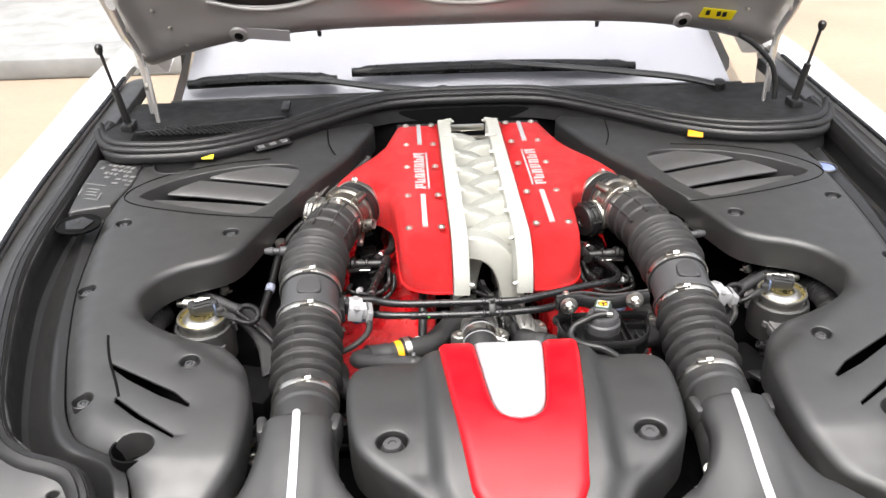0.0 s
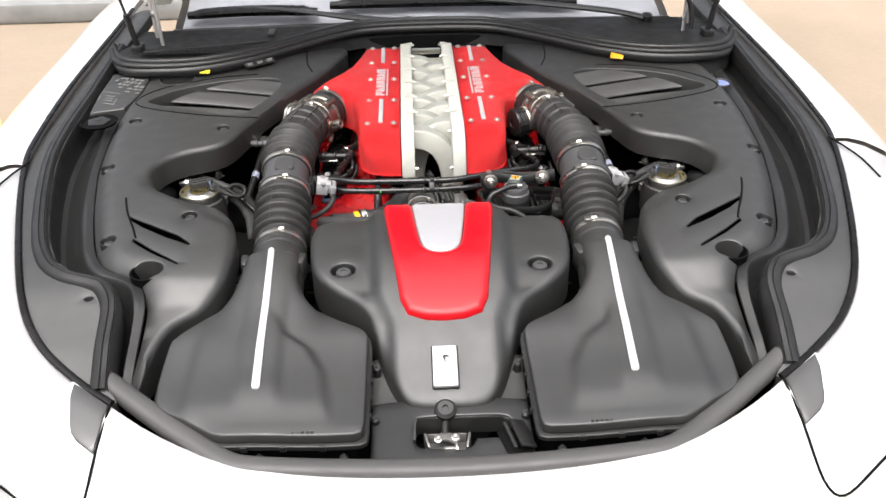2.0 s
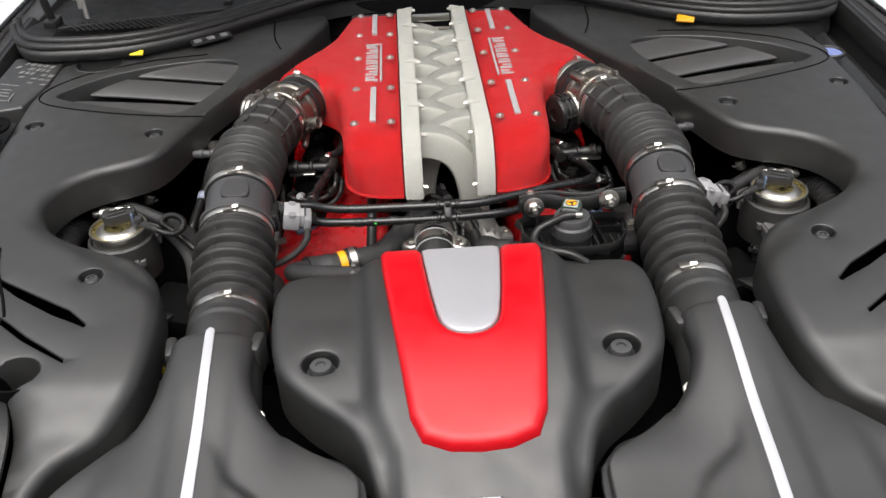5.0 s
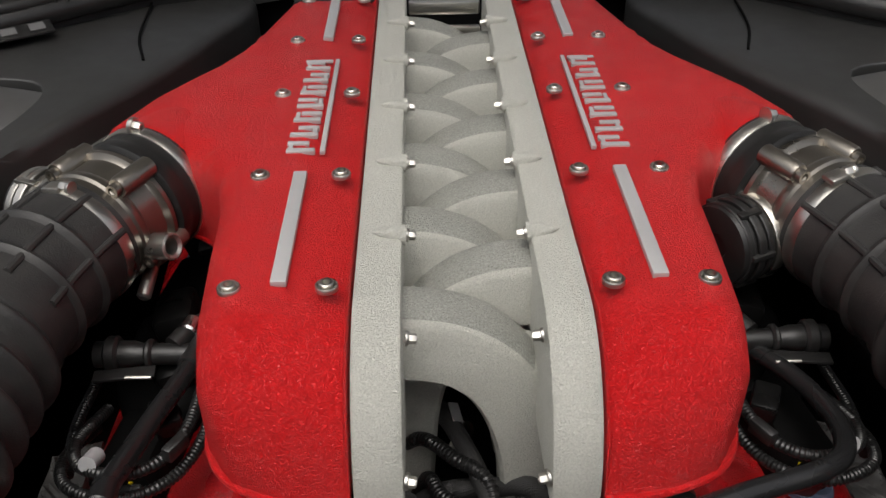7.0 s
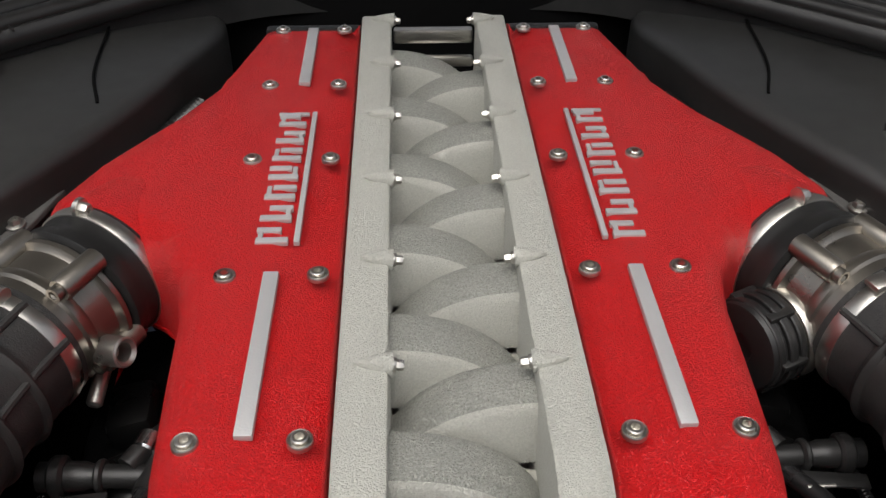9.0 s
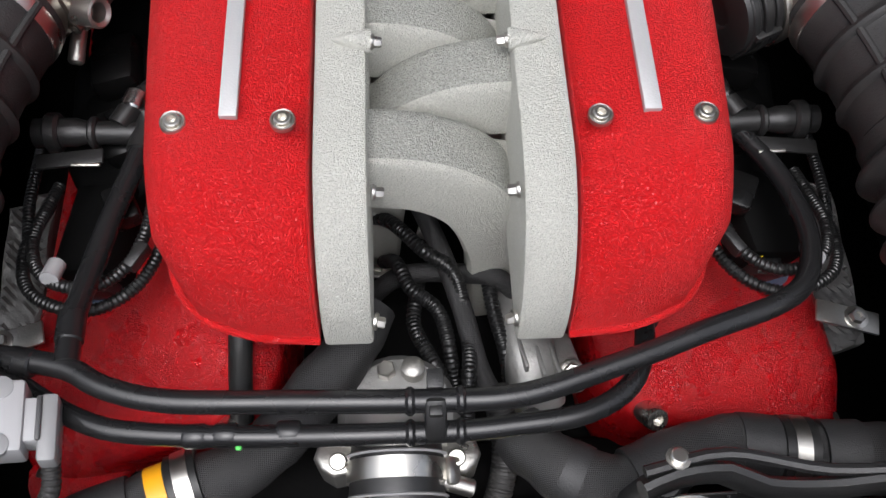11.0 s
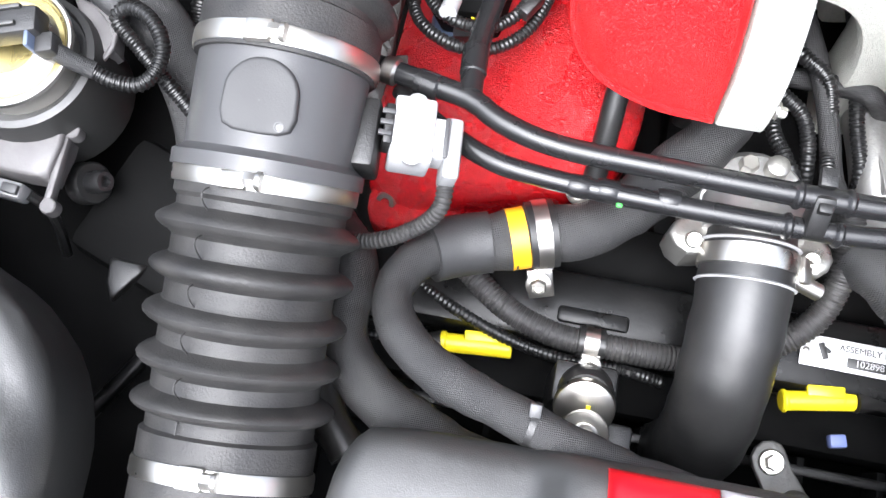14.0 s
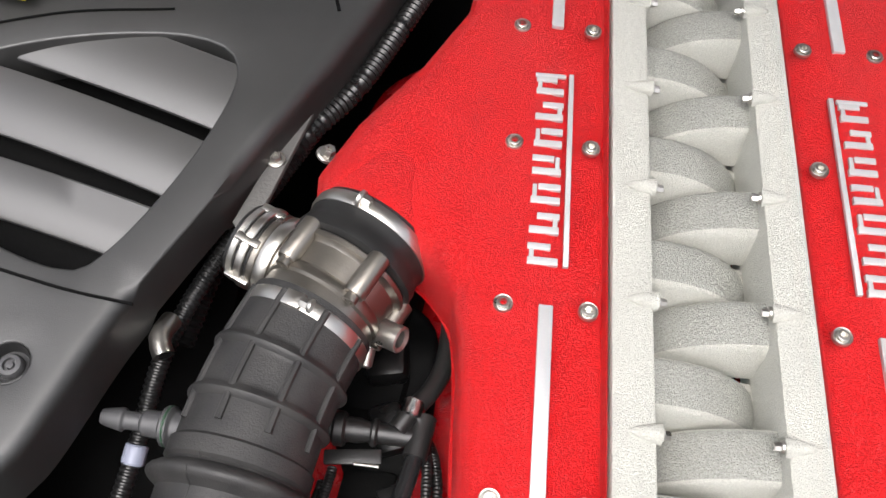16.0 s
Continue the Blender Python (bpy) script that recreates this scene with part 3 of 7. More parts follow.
def cover_round(x, y):
    x = abs(x)
    if 0.484 < x < 0.675 and -0.556 < y < -0.332 or 0.385 < x < 0.74 and 0.14 < y < 0.40:
        return 0.0025
    if min(math.hypot(x - a, y - b) for a, b in ((0.733, 0.127), (0.508, 0.070), (0.735, -0.12), (0.655, -0.42), (0.508, -0.345))) < 0.022:
        return 0.002
    if outer_gap(x, y) < 0.02 or math.hypot(x - 0.688, y - 0.402) < 0.062:
        return 0.002
    ramp = max(0.0, min(1.0, (-0.20 - y) / 0.09)) * max(0.0, min(1.0, (y + 0.60) / 0.06))
    return 0.013 + (0.004 if x < 0.53 else 0.0) * ramp


def build_side_cover(s):
    c = thing("side_cover", (s * 0.62, 0.05, 0.6), "satin black plastic bay side cover with three vent slats", "engine bay cover", "bay side covers")
    vent = smooth_outline(flip([(0.40, 0.36), (0.415, 0.27), (0.462, 0.17), (0.50, 0.15), (0.60, 0.185), (0.715, 0.235), (0.725, 0.265), (0.66, 0.33), (0.56, 0.375), (0.45, 0.39)], s), 0.012)
    slits = [straight_outline(flip([(0.632, -0.340), (0.582, -0.372), (0.518, -0.413), (0.490, -0.441), (0.491, -0.447), (0.540, -0.420), (0.597, -0.380), (0.631, -0.349)], s), 0.008),
             straight_outline(flip([(0.604, -0.420), (0.561, -0.458), (0.502, -0.503), (0.501, -0.510), (0.564, -0.466), (0.604, -0.430)], s), 0.008)]
    well = [(s * 0.555 + 0.030 * math.cos(a), -0.522 + 0.026 * math.sin(a)) for a in np.linspace(0, 2 * math.pi, 20, endpoint=False)]
    spots = ((0.733, 0.127), (0.508, 0.070), (0.735, -0.12), (0.655, -0.42), (0.508, -0.345))
    cups = [[(s * x + 0.0165 * math.cos(a), y + 0.0165 * math.sin(a)) for a in np.linspace(0, 2 * math.pi, 16, endpoint=False)] for x, y in spots]
    filler = [[(-0.688 + 0.046 * math.cos(a), 0.402 + 0.046 * math.sin(a)) for a in np.linspace(0, 2 * math.pi, 28, endpoint=False)]] if s < 0 else []
    out = smooth_outline(flip(COVER_IN + COVER_OUT, s), 0.014)
    body = part("panel", plate(out, cover_height, cover_round, lambda x, y: 0.0015 if 0.484 < abs(x) < 0.64 and -0.52 < y < -0.335 and math.hypot(abs(x) - 0.555, y + 0.522) > 0.04 and math.hypot(abs(x) - 0.508, y + 0.345) > 0.022 else 0.05, [vent, *slits, well, *cups, *filler], 0.013), BLACK_COVER, c)
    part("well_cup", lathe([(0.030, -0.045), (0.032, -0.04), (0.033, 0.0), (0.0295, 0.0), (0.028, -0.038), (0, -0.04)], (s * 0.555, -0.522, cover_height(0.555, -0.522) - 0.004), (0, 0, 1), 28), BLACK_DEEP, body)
    # near-black sheet under the vent stands in for the shade between slats
    part("vent_shade", plate(smooth_outline(flip([(0.39, 0.36), (0.41, 0.26), (0.46, 0.16), (0.60, 0.175), (0.73, 0.24), (0.66, 0.34), (0.45, 0.40)], s), 0.03),
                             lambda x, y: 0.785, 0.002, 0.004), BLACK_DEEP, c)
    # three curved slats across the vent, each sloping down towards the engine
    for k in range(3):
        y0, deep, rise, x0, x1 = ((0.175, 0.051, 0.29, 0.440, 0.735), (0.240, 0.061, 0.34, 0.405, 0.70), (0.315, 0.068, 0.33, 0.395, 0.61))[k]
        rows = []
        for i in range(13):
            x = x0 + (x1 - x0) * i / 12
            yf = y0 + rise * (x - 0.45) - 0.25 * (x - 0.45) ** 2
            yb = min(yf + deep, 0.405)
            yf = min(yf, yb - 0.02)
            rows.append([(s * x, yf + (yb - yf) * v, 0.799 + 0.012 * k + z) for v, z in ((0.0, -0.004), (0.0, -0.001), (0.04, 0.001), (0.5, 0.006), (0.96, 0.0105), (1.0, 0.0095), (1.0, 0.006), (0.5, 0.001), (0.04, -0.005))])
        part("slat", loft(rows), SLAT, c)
    for x, y in spots:
        z = cover_height(x, y)
        cup = part("fastener_cup", lathe([(0.0168, -0.014), (0.0168, -0.0012), (0.0158, -0.0005), (0.0128, -0.010), (0, -0.0105)], (s * x, y, z), (0, 0, 1), 24), BLACK, c)
        part("fastener", lathe([(0.0095, -0.012), (0.0095, -0.0065), (0.0080, -0.0040), (0.0052, -0.0036), (0.0050, -0.0062), (0.0032, -0.0062), (0.0026, -0.0042), (0, -0.0038)], (s * x, y, z), (0, 0, 1), 24), METER, cup)
    # round filler well near the windscreen
    wx, wy, wr = (0.785, 0.285, 0.022) if s > 0 else (0.688, 0.402, 0.046)
    z = cover_height(wx, wy)
    if s > 0:
        part("well_rim", lathe([(wr * 1.30, -0.004), (wr * 1.30, 0.002), (wr * 1.2, 0.004), (wr * 1.12, 0.003), (wr * 1.02, -0.003)], (wx, wy, z), (0, 0, 1), 32), BLACK_COVER, c)
        part("filler_cap", lathe([(wr * 1.05, 0.0), (wr, 0.001), (wr * 0.4, 0.002), (0, 0.002)], (wx, wy, z), (0, 0, 1), 32), BLUE_CAP, c, "round blue cap in its well")
    else:
        part("well_wall", lathe([(wr + 0.003, -0.055), (wr + 0.003, 0.0005), (wr + 0.001, 0.0015), (wr - 0.001, 0.0), (wr - 0.003, -0.05)], (-wx, wy, z), (0, 0, 1), 36), BLACK_COVER, c)
        part("filler_cap", lathe([(0.043, -0.052), (0.043, -0.036), (0.038, -0.032), (0.012, -0.031), (0.010, -0.026), (0, -0.026)], (-wx, wy, z), (0, 0, 1), 32), GREY_PLUG, c, "round grey cap deep in its well")
    # seam piece beside the plenum
    seam = tube([(s * 0.322, 0.44, 0.834), (s * 0.34, 0.50, 0.838), (s * 0.35, 0.60, 0.84)], 0.0016, 6)
    part("seam", seam, BLACK_DEEP, c)
    seam = tube([(s * x, y, cover_height(x, y) + 0.0005) for x, y in ((0.43, 0.125), (0.50, 0.135), (0.62, 0.165), (0.74, 0.215), (0.76, 0.27), (0.70, 0.345), (0.58, 0.40), (0.47, 0.42))], 0.0014, 6)
    part("seam", seam, BLACK_DEEP, c)
    seam = tube([(s * x, y, cover_height(x, y) + 0.0005) for x, y in ((0.655, -0.271), (0.647, -0.30), (0.635, -0.335), (0.613, -0.386), (0.600, -0.42))], 0.0022, 6)
    part("seam", seam, BLACK_DEEP, c)
    return c


def even(pts, n):
    """n points at even steps along a smooth curve through pts."""
    path = spline([(*p, 0.0) for p in pts], 0.004)
    run = [0.0]
    for a, b in zip(path, path[1:]):
        run.append(run[-1] + (b - a).length)
    return [Vector((float(np.interp(v, run, [q.x for q in path])), float(np.interp(v, run, [q.y for q in path])))) for v in np.linspace(0, run[-1], n)]


def build_rim(s):
    g = thing("bay_edge_trim", (s * 0.85, 0, 0.6), "black plastic gutter and edge trim round the bay", "engine bay trim", "bay edge trims")
    n = 110
    lip, ledge, foot = even(RIM_IN, n), even(LEDGE_OUT, n), even(LEDGE_IN, n)
    def strip(name, steps, mat, label=""):
        """A long moulding: steps of (curve, inward offset, height against the edge)."""
        rows = []
        for curve, off, dz in steps:
            row = []
            for i, p in enumerate(curve):
                a, b = lip[max(i - 1, 0)], lip[min(i + 1, n - 1)]
                t = (b - a).normalized()
                m = Vector((-t.y, t.x))
                m = m if m.dot(Vector((-1, 0.2))) > 0 else -m
                q = p + m * off
                row.append((s * q.x, q.y, edge_height(q.y) + dz))
            rows.append(row)
        return part(name, loft(rows), mat, g, label)

    # flat panel from the paint to the seal, wide in the front corner, with its open hole
    ring = straight_outline(flip([(0.935, 0.95)] + RIM_OUT + [(0.532, -0.846)] + RIM_IN[::-1] + [(0.875, 0.80), (0.87, 0.95)], s), 0.02)
    hole = [(s * 0.632 + 0.008 * math.cos(a), -0.622 + 0.006 * math.sin(a)) for a in np.linspace(0, 2 * math.pi, 12, endpoint=False)]
    part("edge_panel", plate(ring, lambda x, y: edge_height(y) - 0.002 - 0.25 * max(0, abs(x) - 0.90), 0.003, 0.03, [hole], 0.03), BLACK_COVER, g)
    # small dark block added below the hole as its shade
    part("hole_shade", box((s * 0.632, -0.622, 0.775), (0.03, 0.03, 0.004), bevel=0.001), BLACK_DEEP, g)
    # rolled seal with two fine grooves, then the drop into the trough
    strip("bulb_seal", [(lip, -0.034, -0.003), (lip, -0.031, 0.003), (lip, -0.025, 0.0065), (lip, -0.018, 0.008), (lip, -0.0165, 0.0062), (lip, -0.015, 0.0078), (lip, -0.008, 0.0058), (lip, -0.0065, 0.003), (lip, -0.005, 0.0042), (lip, 0.000, -0.004), (lip, 0.003, -0.014), (lip, 0.004, -0.030)], SEAL, "rubber bulb seal")
    rows = [[(s * q.x, q.y, edge_height(q.y) - dz) for q in [a.lerp(b, u) for a, b in zip(lip, ledge)]]
            for u, dz in ((0.02, 0.026), (0.06, 0.050), (0.14, 0.064), (0.3, 0.068), (0.5, 0.063), (0.7, 0.052), (0.86, 0.040), (0.95, 0.0335), (1.0, 0.0315))]
    rows += [[(s * q.x, q.y, edge_height(q.y) - dz) for q in [a.lerp(b, u) for a, b in zip(ledge, foot)]]
             for u, dz in ((0.12, 0.0302), (0.5, 0.0315), (1.0, 0.034), (1.05, 0.038))]
    part("gutter", loft(rows), BLACK, g)
    # gloss lip and thin bright bead against the paint
    part("paint_lip", tube([(s * x, y, edge_height(y) + 0.0005) for x, y in [(0.94, 0.95)] + RIM_OUT], 0.0055, 8, 0.02, squash=(1.2, 0.9)), BEAM, g)
    return g


for s in (1, -1):
    build_side_cover(s)
    build_rim(s)

front = thing("front_seal", (0, -0.97, 0.69), "dark grey rubber seal along the bay's nose", "seal")
half = [(0.563, -0.796, 0.768), (0.516, -0.832, 0.757), (0.457, -0.877, 0.745), (0.400, -0.919, 0.736), (0.357, -0.950, 0.731), (0.332, -0.963, 0.7295), (0.300, -0.970, 0.729), (0.205, -0.979, 0.7275), (0.10, -0.985, 0.7265)]
bar = [(-x, y, z) for x, y, z in half] + [(0, -0.987, 0.726)] + half[::-1]
part("seal_bar", tube(bar, 0.0165, 18, 0.012, squash=(1.05, 0.95), square=0.75), NOSE_SEAL, front)
part("seal_lip", tube([(x, y + 0.016, z - 0.006) for x, y, z in bar], 0.0065, 8, 0.02), SEAL, front)
for s in (1, -1):
    part("end_cap", tube(flip([(0.571, -0.790, 0.7695), (0.563, -0.796, 0.768), (0.557, -0.8005, 0.7667)], s), 0.0172, 18, squash=(1.05, 0.95), square=0.75), SEAL, front)


def slam_height(x, y):
    return 0.695 + 0.02 * max(0, (y + 0.95) / 0.12)


slam = thing("slam_panel", (0, -0.92, 0.6), "black plastic slam panel with an open latch slot", "panel")
slot = straight_outline([(-0.058, -0.862), (-0.050, -0.856), (0.083, -0.857), (0.097, -0.866), (0.104, -0.884), (0.098, -0.897), (0.040, -0.897), (0.032, -0.912), (0.020, -0.918), (-0.050, -0.912), (-0.060, -0.902)], 0.008)
part("panel", plate(straight_outline([(-0.36, -0.975), (0.36, -0.975), (0.36, -0.935), (0.13, -0.935), (0.130, -0.822), (0.05, -0.815), (-0.05, -0.815), (-0.130, -0.822), (-0.13, -0.935), (-0.36, -0.935)], 0.012),
                    slam_height, 0.004, 0.03, [slot], 0.015), BLACK, slam)
part("riser", plate(straight_outline([(-0.132, -0.824), (0.132, -0.824), (0.135, -0.70), (-0.135, -0.70)], 0.012), lambda x, y: 0.700 + 0.10 * (y + 0.824), 0.003, 0.02, (), 0.02), BLACK_COVER, slam)
# dark sheet added under the latch slot in place of its shade
part("slot_shade", box((0.02, -0.885, 0.645), (0.20, 0.09, 0.006), bevel=0.001), BLACK_DEEP, slam)
part("slot_lip", tube([(x, y, slam_height(x, y) + 0.001) for x, y in ((-0.060, -0.900), (-0.058, -0.862), (-0.046, -0.854), (0.02, -0.853), (0.083, -0.855), (0.099, -0.865), (0.106, -0.886))], 0.0026, 8, 0.006), BLACK_COVER, slam)
# the tilted flap and its pocket beside the slot
part("pocket", box((0.100, -0.915, 0.703), (0.038, 0.070, 0.004), rot=(0, 0, 16), bevel=0.003), BLACK_DEEP, slam)
part("flap", box((0.112, -0.905, 0.716), (0.028, 0.060, 0.005), rot=(4, 24, 16), bevel=0.003), BLACK, slam)
part("flap_edge", rod((0.086, -0.876, 0.712), (0.100, -0.930, 0.708), 0.004, 12), BLACK, slam)
for sx in (-0.235, 0.235):                                    # low pads with a hollow screw beside the air boxes
    part("screw_pad", plate(smooth_outline([(sx - 0.036, -0.957), (sx + 0.036, -0.957), (sx + 0.040, -0.948), (sx + 0.034, -0.940), (sx - 0.034, -0.940), (sx - 0.040, -0.948)], 0.006), lambda x, y: 0.708, 0.002, 0.012), BLACK, slam)
    part("pad_screw", hexhead((sx, -0.949, 0.708), (0, -0.2, 1), 0.004, 0.004), METER, slam)
latch = thing("bonnet_latch", (-0.01, -0.885, 0.6), "zinc bonnet latch with hook and black release button", "latch")
part("latch_plate", box((-0.008, -0.884, 0.668), (0.072, 0.040, 0.005), rot=(-14, 0, 0), bevel=0.001), DARK_CAST, latch)
part("rear_plate", box((-0.008, -0.866, 0.674), (0.066, 0.004, 0.020), bevel=0.001), DARK_CAST, latch)
part("cheek", box((-0.040, -0.885, 0.680), (0.004, 0.032, 0.022), rot=(0, 0, 12), bevel=0.001), STEEL, latch)
part("cheek", box((0.027, -0.887, 0.680), (0.004, 0.034, 0.022), rot=(0, 0, -10), bevel=0.001), STEEL, latch)
part("hook", plate(smooth_outline([(-0.026, -0.876), (-0.012, -0.868), (0.006, -0.872), (0.014, -0.884), (0.004, -0.893), (-0.004, -0.886), (-0.014, -0.884), (-0.022, -0.890)], 0.004), lambda x, y: 0.690, 0.001, 0.004), DARK_CAST, latch)
part("pivot", hexhead((0.006, -0.881, 0.690), (0, -0.2, 1), 0.0042, 0.004), STEEL, latch)
part("pivot", hexhead((-0.022, -0.884, 0.690), (0, -0.2, 1), 0.0042, 0.004), STEEL, latch)
part("spring", tube([(0.008 + 0.0032 * math.cos(k * 1.3), -0.892 - 0.0005 * k, 0.686 + 0.0032 * math.sin(k * 1.3)) for k in range(34)], 0.0008, 6, 0.0015), STEEL, latch)
part("striker_foot", box((-0.004, -0.917, 0.700), (0.018, 0.008, 0.008), bevel=0.002), ALU, latch)
part("button", lathe([(0.016, -0.006), (0.0185, 0.0), (0.0180, 0.006), (0.013, 0.010), (0.005, 0.010), (0.004, 0.007), (0, 0.007)], (-0.008, -0.845, 0.716), (0, -0.35, 1), 28), BLACK, latch, "round black release button")
part("button_stem", rod((-0.008, -0.845, 0.714), (-0.010, -0.868, 0.684), 0.007, 14), BLACK, latch)


# ---- intake plenum ----
PL_Z = 0.862


def nose_drop(y):
    """How far the plenum's top bends down at its front."""
    d = max(0.0, -0.012 - y)
    return 0.096 * (1 - math.sqrt(max(0.0, 1 - min(1.0, d / 0.0885) ** 2))) if d else 0.0


def plenum_height(x, y):
    return max(0.7765, PL_Z - nose_drop(y) - 0.006 * max(0, (abs(x) - 0.2) / 0.1) ** 2)


# half of a runner's section: a flat rough crown, rounded shoulders, flanks that spread downward
RUNNER = [(0.0, 0.0248), (0.007, 0.0246), (0.0135, 0.0238), (0.0172, 0.0222), (0.0194, 0.0192), (0.0208, 0.0150), (0.0222, 0.0085), (0.0240, -0.002), (0.0256, -0.013), (0.0258, -0.0215), (0.0215, -0.0250), (0.0110, -0.0262), (0.0, -0.0265)]


def build_plenum():
    p = thing("intake_plenum", (0, 0.23, 0.70), "red crackle-painted intake plenum with a cast silver centre", "engine intake")
    for s in (-1, 1):
        out = [(0.0765, 0.555), (0.0765, 0.40), (0.0765, 0.2), (0.0765, 0.0), (0.0765, -0.101), (0.115, -0.0975), (0.150, -0.083), (0.169, -0.055), (0.175, -0.01), (0.180, 0.06), (0.183, 0.115),
               (0.191, 0.155), (0.215, 0.186), (0.245, 0.205), (0.286, 0.214), (0.310, 0.230), (0.313, 0.258), (0.288, 0.310), (0.241, 0.376), (0.203, 0.45), (0.186, 0.52), (0.178, 0.555)]
        poly = straight_outline(flip(out, s), 0.009)
        skin = plate(poly, plenum_height, lambda x, y: 0.003 if abs(x) < 0.078 else (0.026 if abs(x) < 0.2 else 0.036), 0.02, (), 0.011, bottom=0.772)
        for v in skin.verts:
            v.co.z = max(v.co.z, 0.772)
        cover = part("cover", skin, RED, p)
        # a lip round the cover's foot
        lip = [(s * x, y, 0.7735) for x, y in out[4:14]]
        part("lip", tube(lip, 0.0026, 8, 0.008), RED, p)
        # the flange's top runs forward and rolls down over the nose
        way = [(0.565 - 0.577 * i / 30, 0.0) for i in range(31)] + [(-0.012 - 0.0895 * math.sin(a), -0.096 * (1 - math.cos(a))) for a in np.linspace(0.08, math.pi / 2, 20)]
        rows = []
        for i, (y, z) in enumerate(way):
            (ya, za), (yb, zb) = way[max(i - 1, 0)], way[min(i + 1, len(way) - 1)]
            n = Vector((0, zb - za, ya - yb)).normalized()
            n = n if n.z > 0 or n.y < 0 else -n
            rows.append([Vector((s * x, y, PL_Z + 0.002 + z)) - n * off for x, off in ((0.044, 0.084), (0.044, 0.0035), (0.0446, 0.0012), (0.0465, 0.0), (0.072, 0.0), (0.0739, 0.0012), (0.0745, 0.0035), (0.0745, 0.084))])
        fl = part("flange", loft(rows), CAST, p, "cast silver flange")
        # studs with pointed bosses along the flange
        for k in range(7):
            y = -0.045 + 0.1 * k
            if y > 0.56:
                continue
            if k:                                             # the foremost stud sits bare on the bend
                part("boss", lathe([(0.0003, -0.023), (0.0030, -0.018), (0.0057, -0.009), (0.0071, -0.002), (0.0073, 0.0)], (s * 0.0415, y, PL_Z + 0.0014 - nose_drop(y)), (-s, 0, -0.12), 16), CAST, fl)
            part("stud", hexhead((s * 0.0415, y, PL_Z + 0.0012 - nose_drop(y)), (-s, 0, -0.12), 0.0034, 0.0062, washer=1.4), STEEL, fl)
        part("stud", hexhead((s * 0.043, -0.094, 0.786), (-s, -0.2, 0), 0.0036, 0.006), STEEL, fl)
        # screws on the cover
        for k, y in enumerate((0.0, 0.142, 0.288, 0.415, 0.535)):
            for x in (0.0915, 0.1535):
                part("screw", capscrew((s * x, y, PL_Z + 0.0005)), STEEL, cover)
        # raised bars fore and aft of the emblem
        xm = 0.1225
        part("accent_bar", box((s * xm, 0.0725, PL_Z + 0.001), (0.0105, 0.141, 0.005), bevel=0.0008), BRUSHED, cover, "raised bare-metal bar")
        part("accent_bar", box((s * xm, 0.475, PL_Z + 0.001), (0.0105, 0.12, 0.005), bevel=0.0008), BRUSHED, cover, "raised bare-metal bar")
        # the emblem: a long rule and seven block shapes, all plain raised bars
        part("emblem_rule", box((s * xm + (0.0135 if s < 0 else -0.0135), 0.270, PL_Z - 0.0002), (0.0042, 0.186, 0.004), bevel=0.0005), BRUSHED, cover, "raised bare-metal rule")
        rng = random.Random(4)
        for k in range(7):
            y = 0.186 + 0.0272 * k
            cx = s * xm + (-0.004 if s < 0 else 0.004)
            em = box((cx, y - 0.006, PL_Z - 0.0002), (0.023, 0.0062, 0.004), bevel=0.0005)
            box((cx + (0.003 if k % 3 else -0.003), y + 0.0065, PL_Z - 0.0002), (0.0175, 0.0056, 0.0036), bevel=0.0005, bm=em)
            box((cx + (0.0085 if k % 2 else -0.0085), y, PL_Z), (0.0036, 0.0165, 0.0031), bevel=0.0005, bm=em)
            if k == 6:
                box((cx, y + 0.011, PL_Z + 0.0003), (0.026, 0.004, 0.0027), bevel=0.0005, bm=em)
            part("emblem_block", em, BRUSHED, cover)
        # the six runners that leave this side and dive under the other
        for k in range(6 if s < 0 else 5):
            y = (0.000 if s < 0 else 0.053) + 0.1 * k
            path = spline([(s * 0.058, y, 0.8255), (s * 0.040, y, 0.8255), (s * 0.020, y, 0.8225), (s * 0.001, y, 0.8145), (-s * 0.017, y, 0.799), (-s * 0.030, y, 0.777), (-s * 0.039, y, 0.750), (-s * 0.046, y, 0.71), (-s * 0.052, y, 0.62)], 0.004)
            rows = []
            for i, q in enumerate(path):
                d = (path[min(i + 1, len(path) - 1)] - path[max(i - 1, 0)]).normalized()
                up = Vector((-d.z, 0, d.x)) * (1 if d.x * -s > 0 else -1) if abs(d.x) > 1e-6 else Vector((-s, 0, 0))
                up = up if up.z > -0.05 else -up
                up = up if up.x * -s >= -0.05 else -up
                rows.append([q + Vector((0, u, 0)) + up * v for u, v in RUNNER + [(-u, v) for u, v in RUNNER[-2:0:-1]]])
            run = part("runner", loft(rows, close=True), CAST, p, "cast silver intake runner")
            run.data.materials.append(CAST_ROUGH_SHADED)             # the crown: coarse sand-cast grain, its shade put into a darker tone
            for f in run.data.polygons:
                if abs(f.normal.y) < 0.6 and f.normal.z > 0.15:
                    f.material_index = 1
        for k in range(5):                                    # low webs of the casting between neighbouring runners
            y = (0.050 if s < 0 else 0.003) + 0.1 * k
            part("web", box((s * 0.036, y, 0.790), (0.020, 0.044, 0.030), rot=(0, s * 14, 0), bevel=0.006), CAST, p)
        part("rear_plate", box((s * 0.125, 0.562, 0.81), (0.10, 0.012, 0.09), bevel=0.004), BLACK, p)
    part("rear_bridge", box((0, 0.575, 0.838), (0.085, 0.012, 0.016), bevel=0.003), STEEL, p)
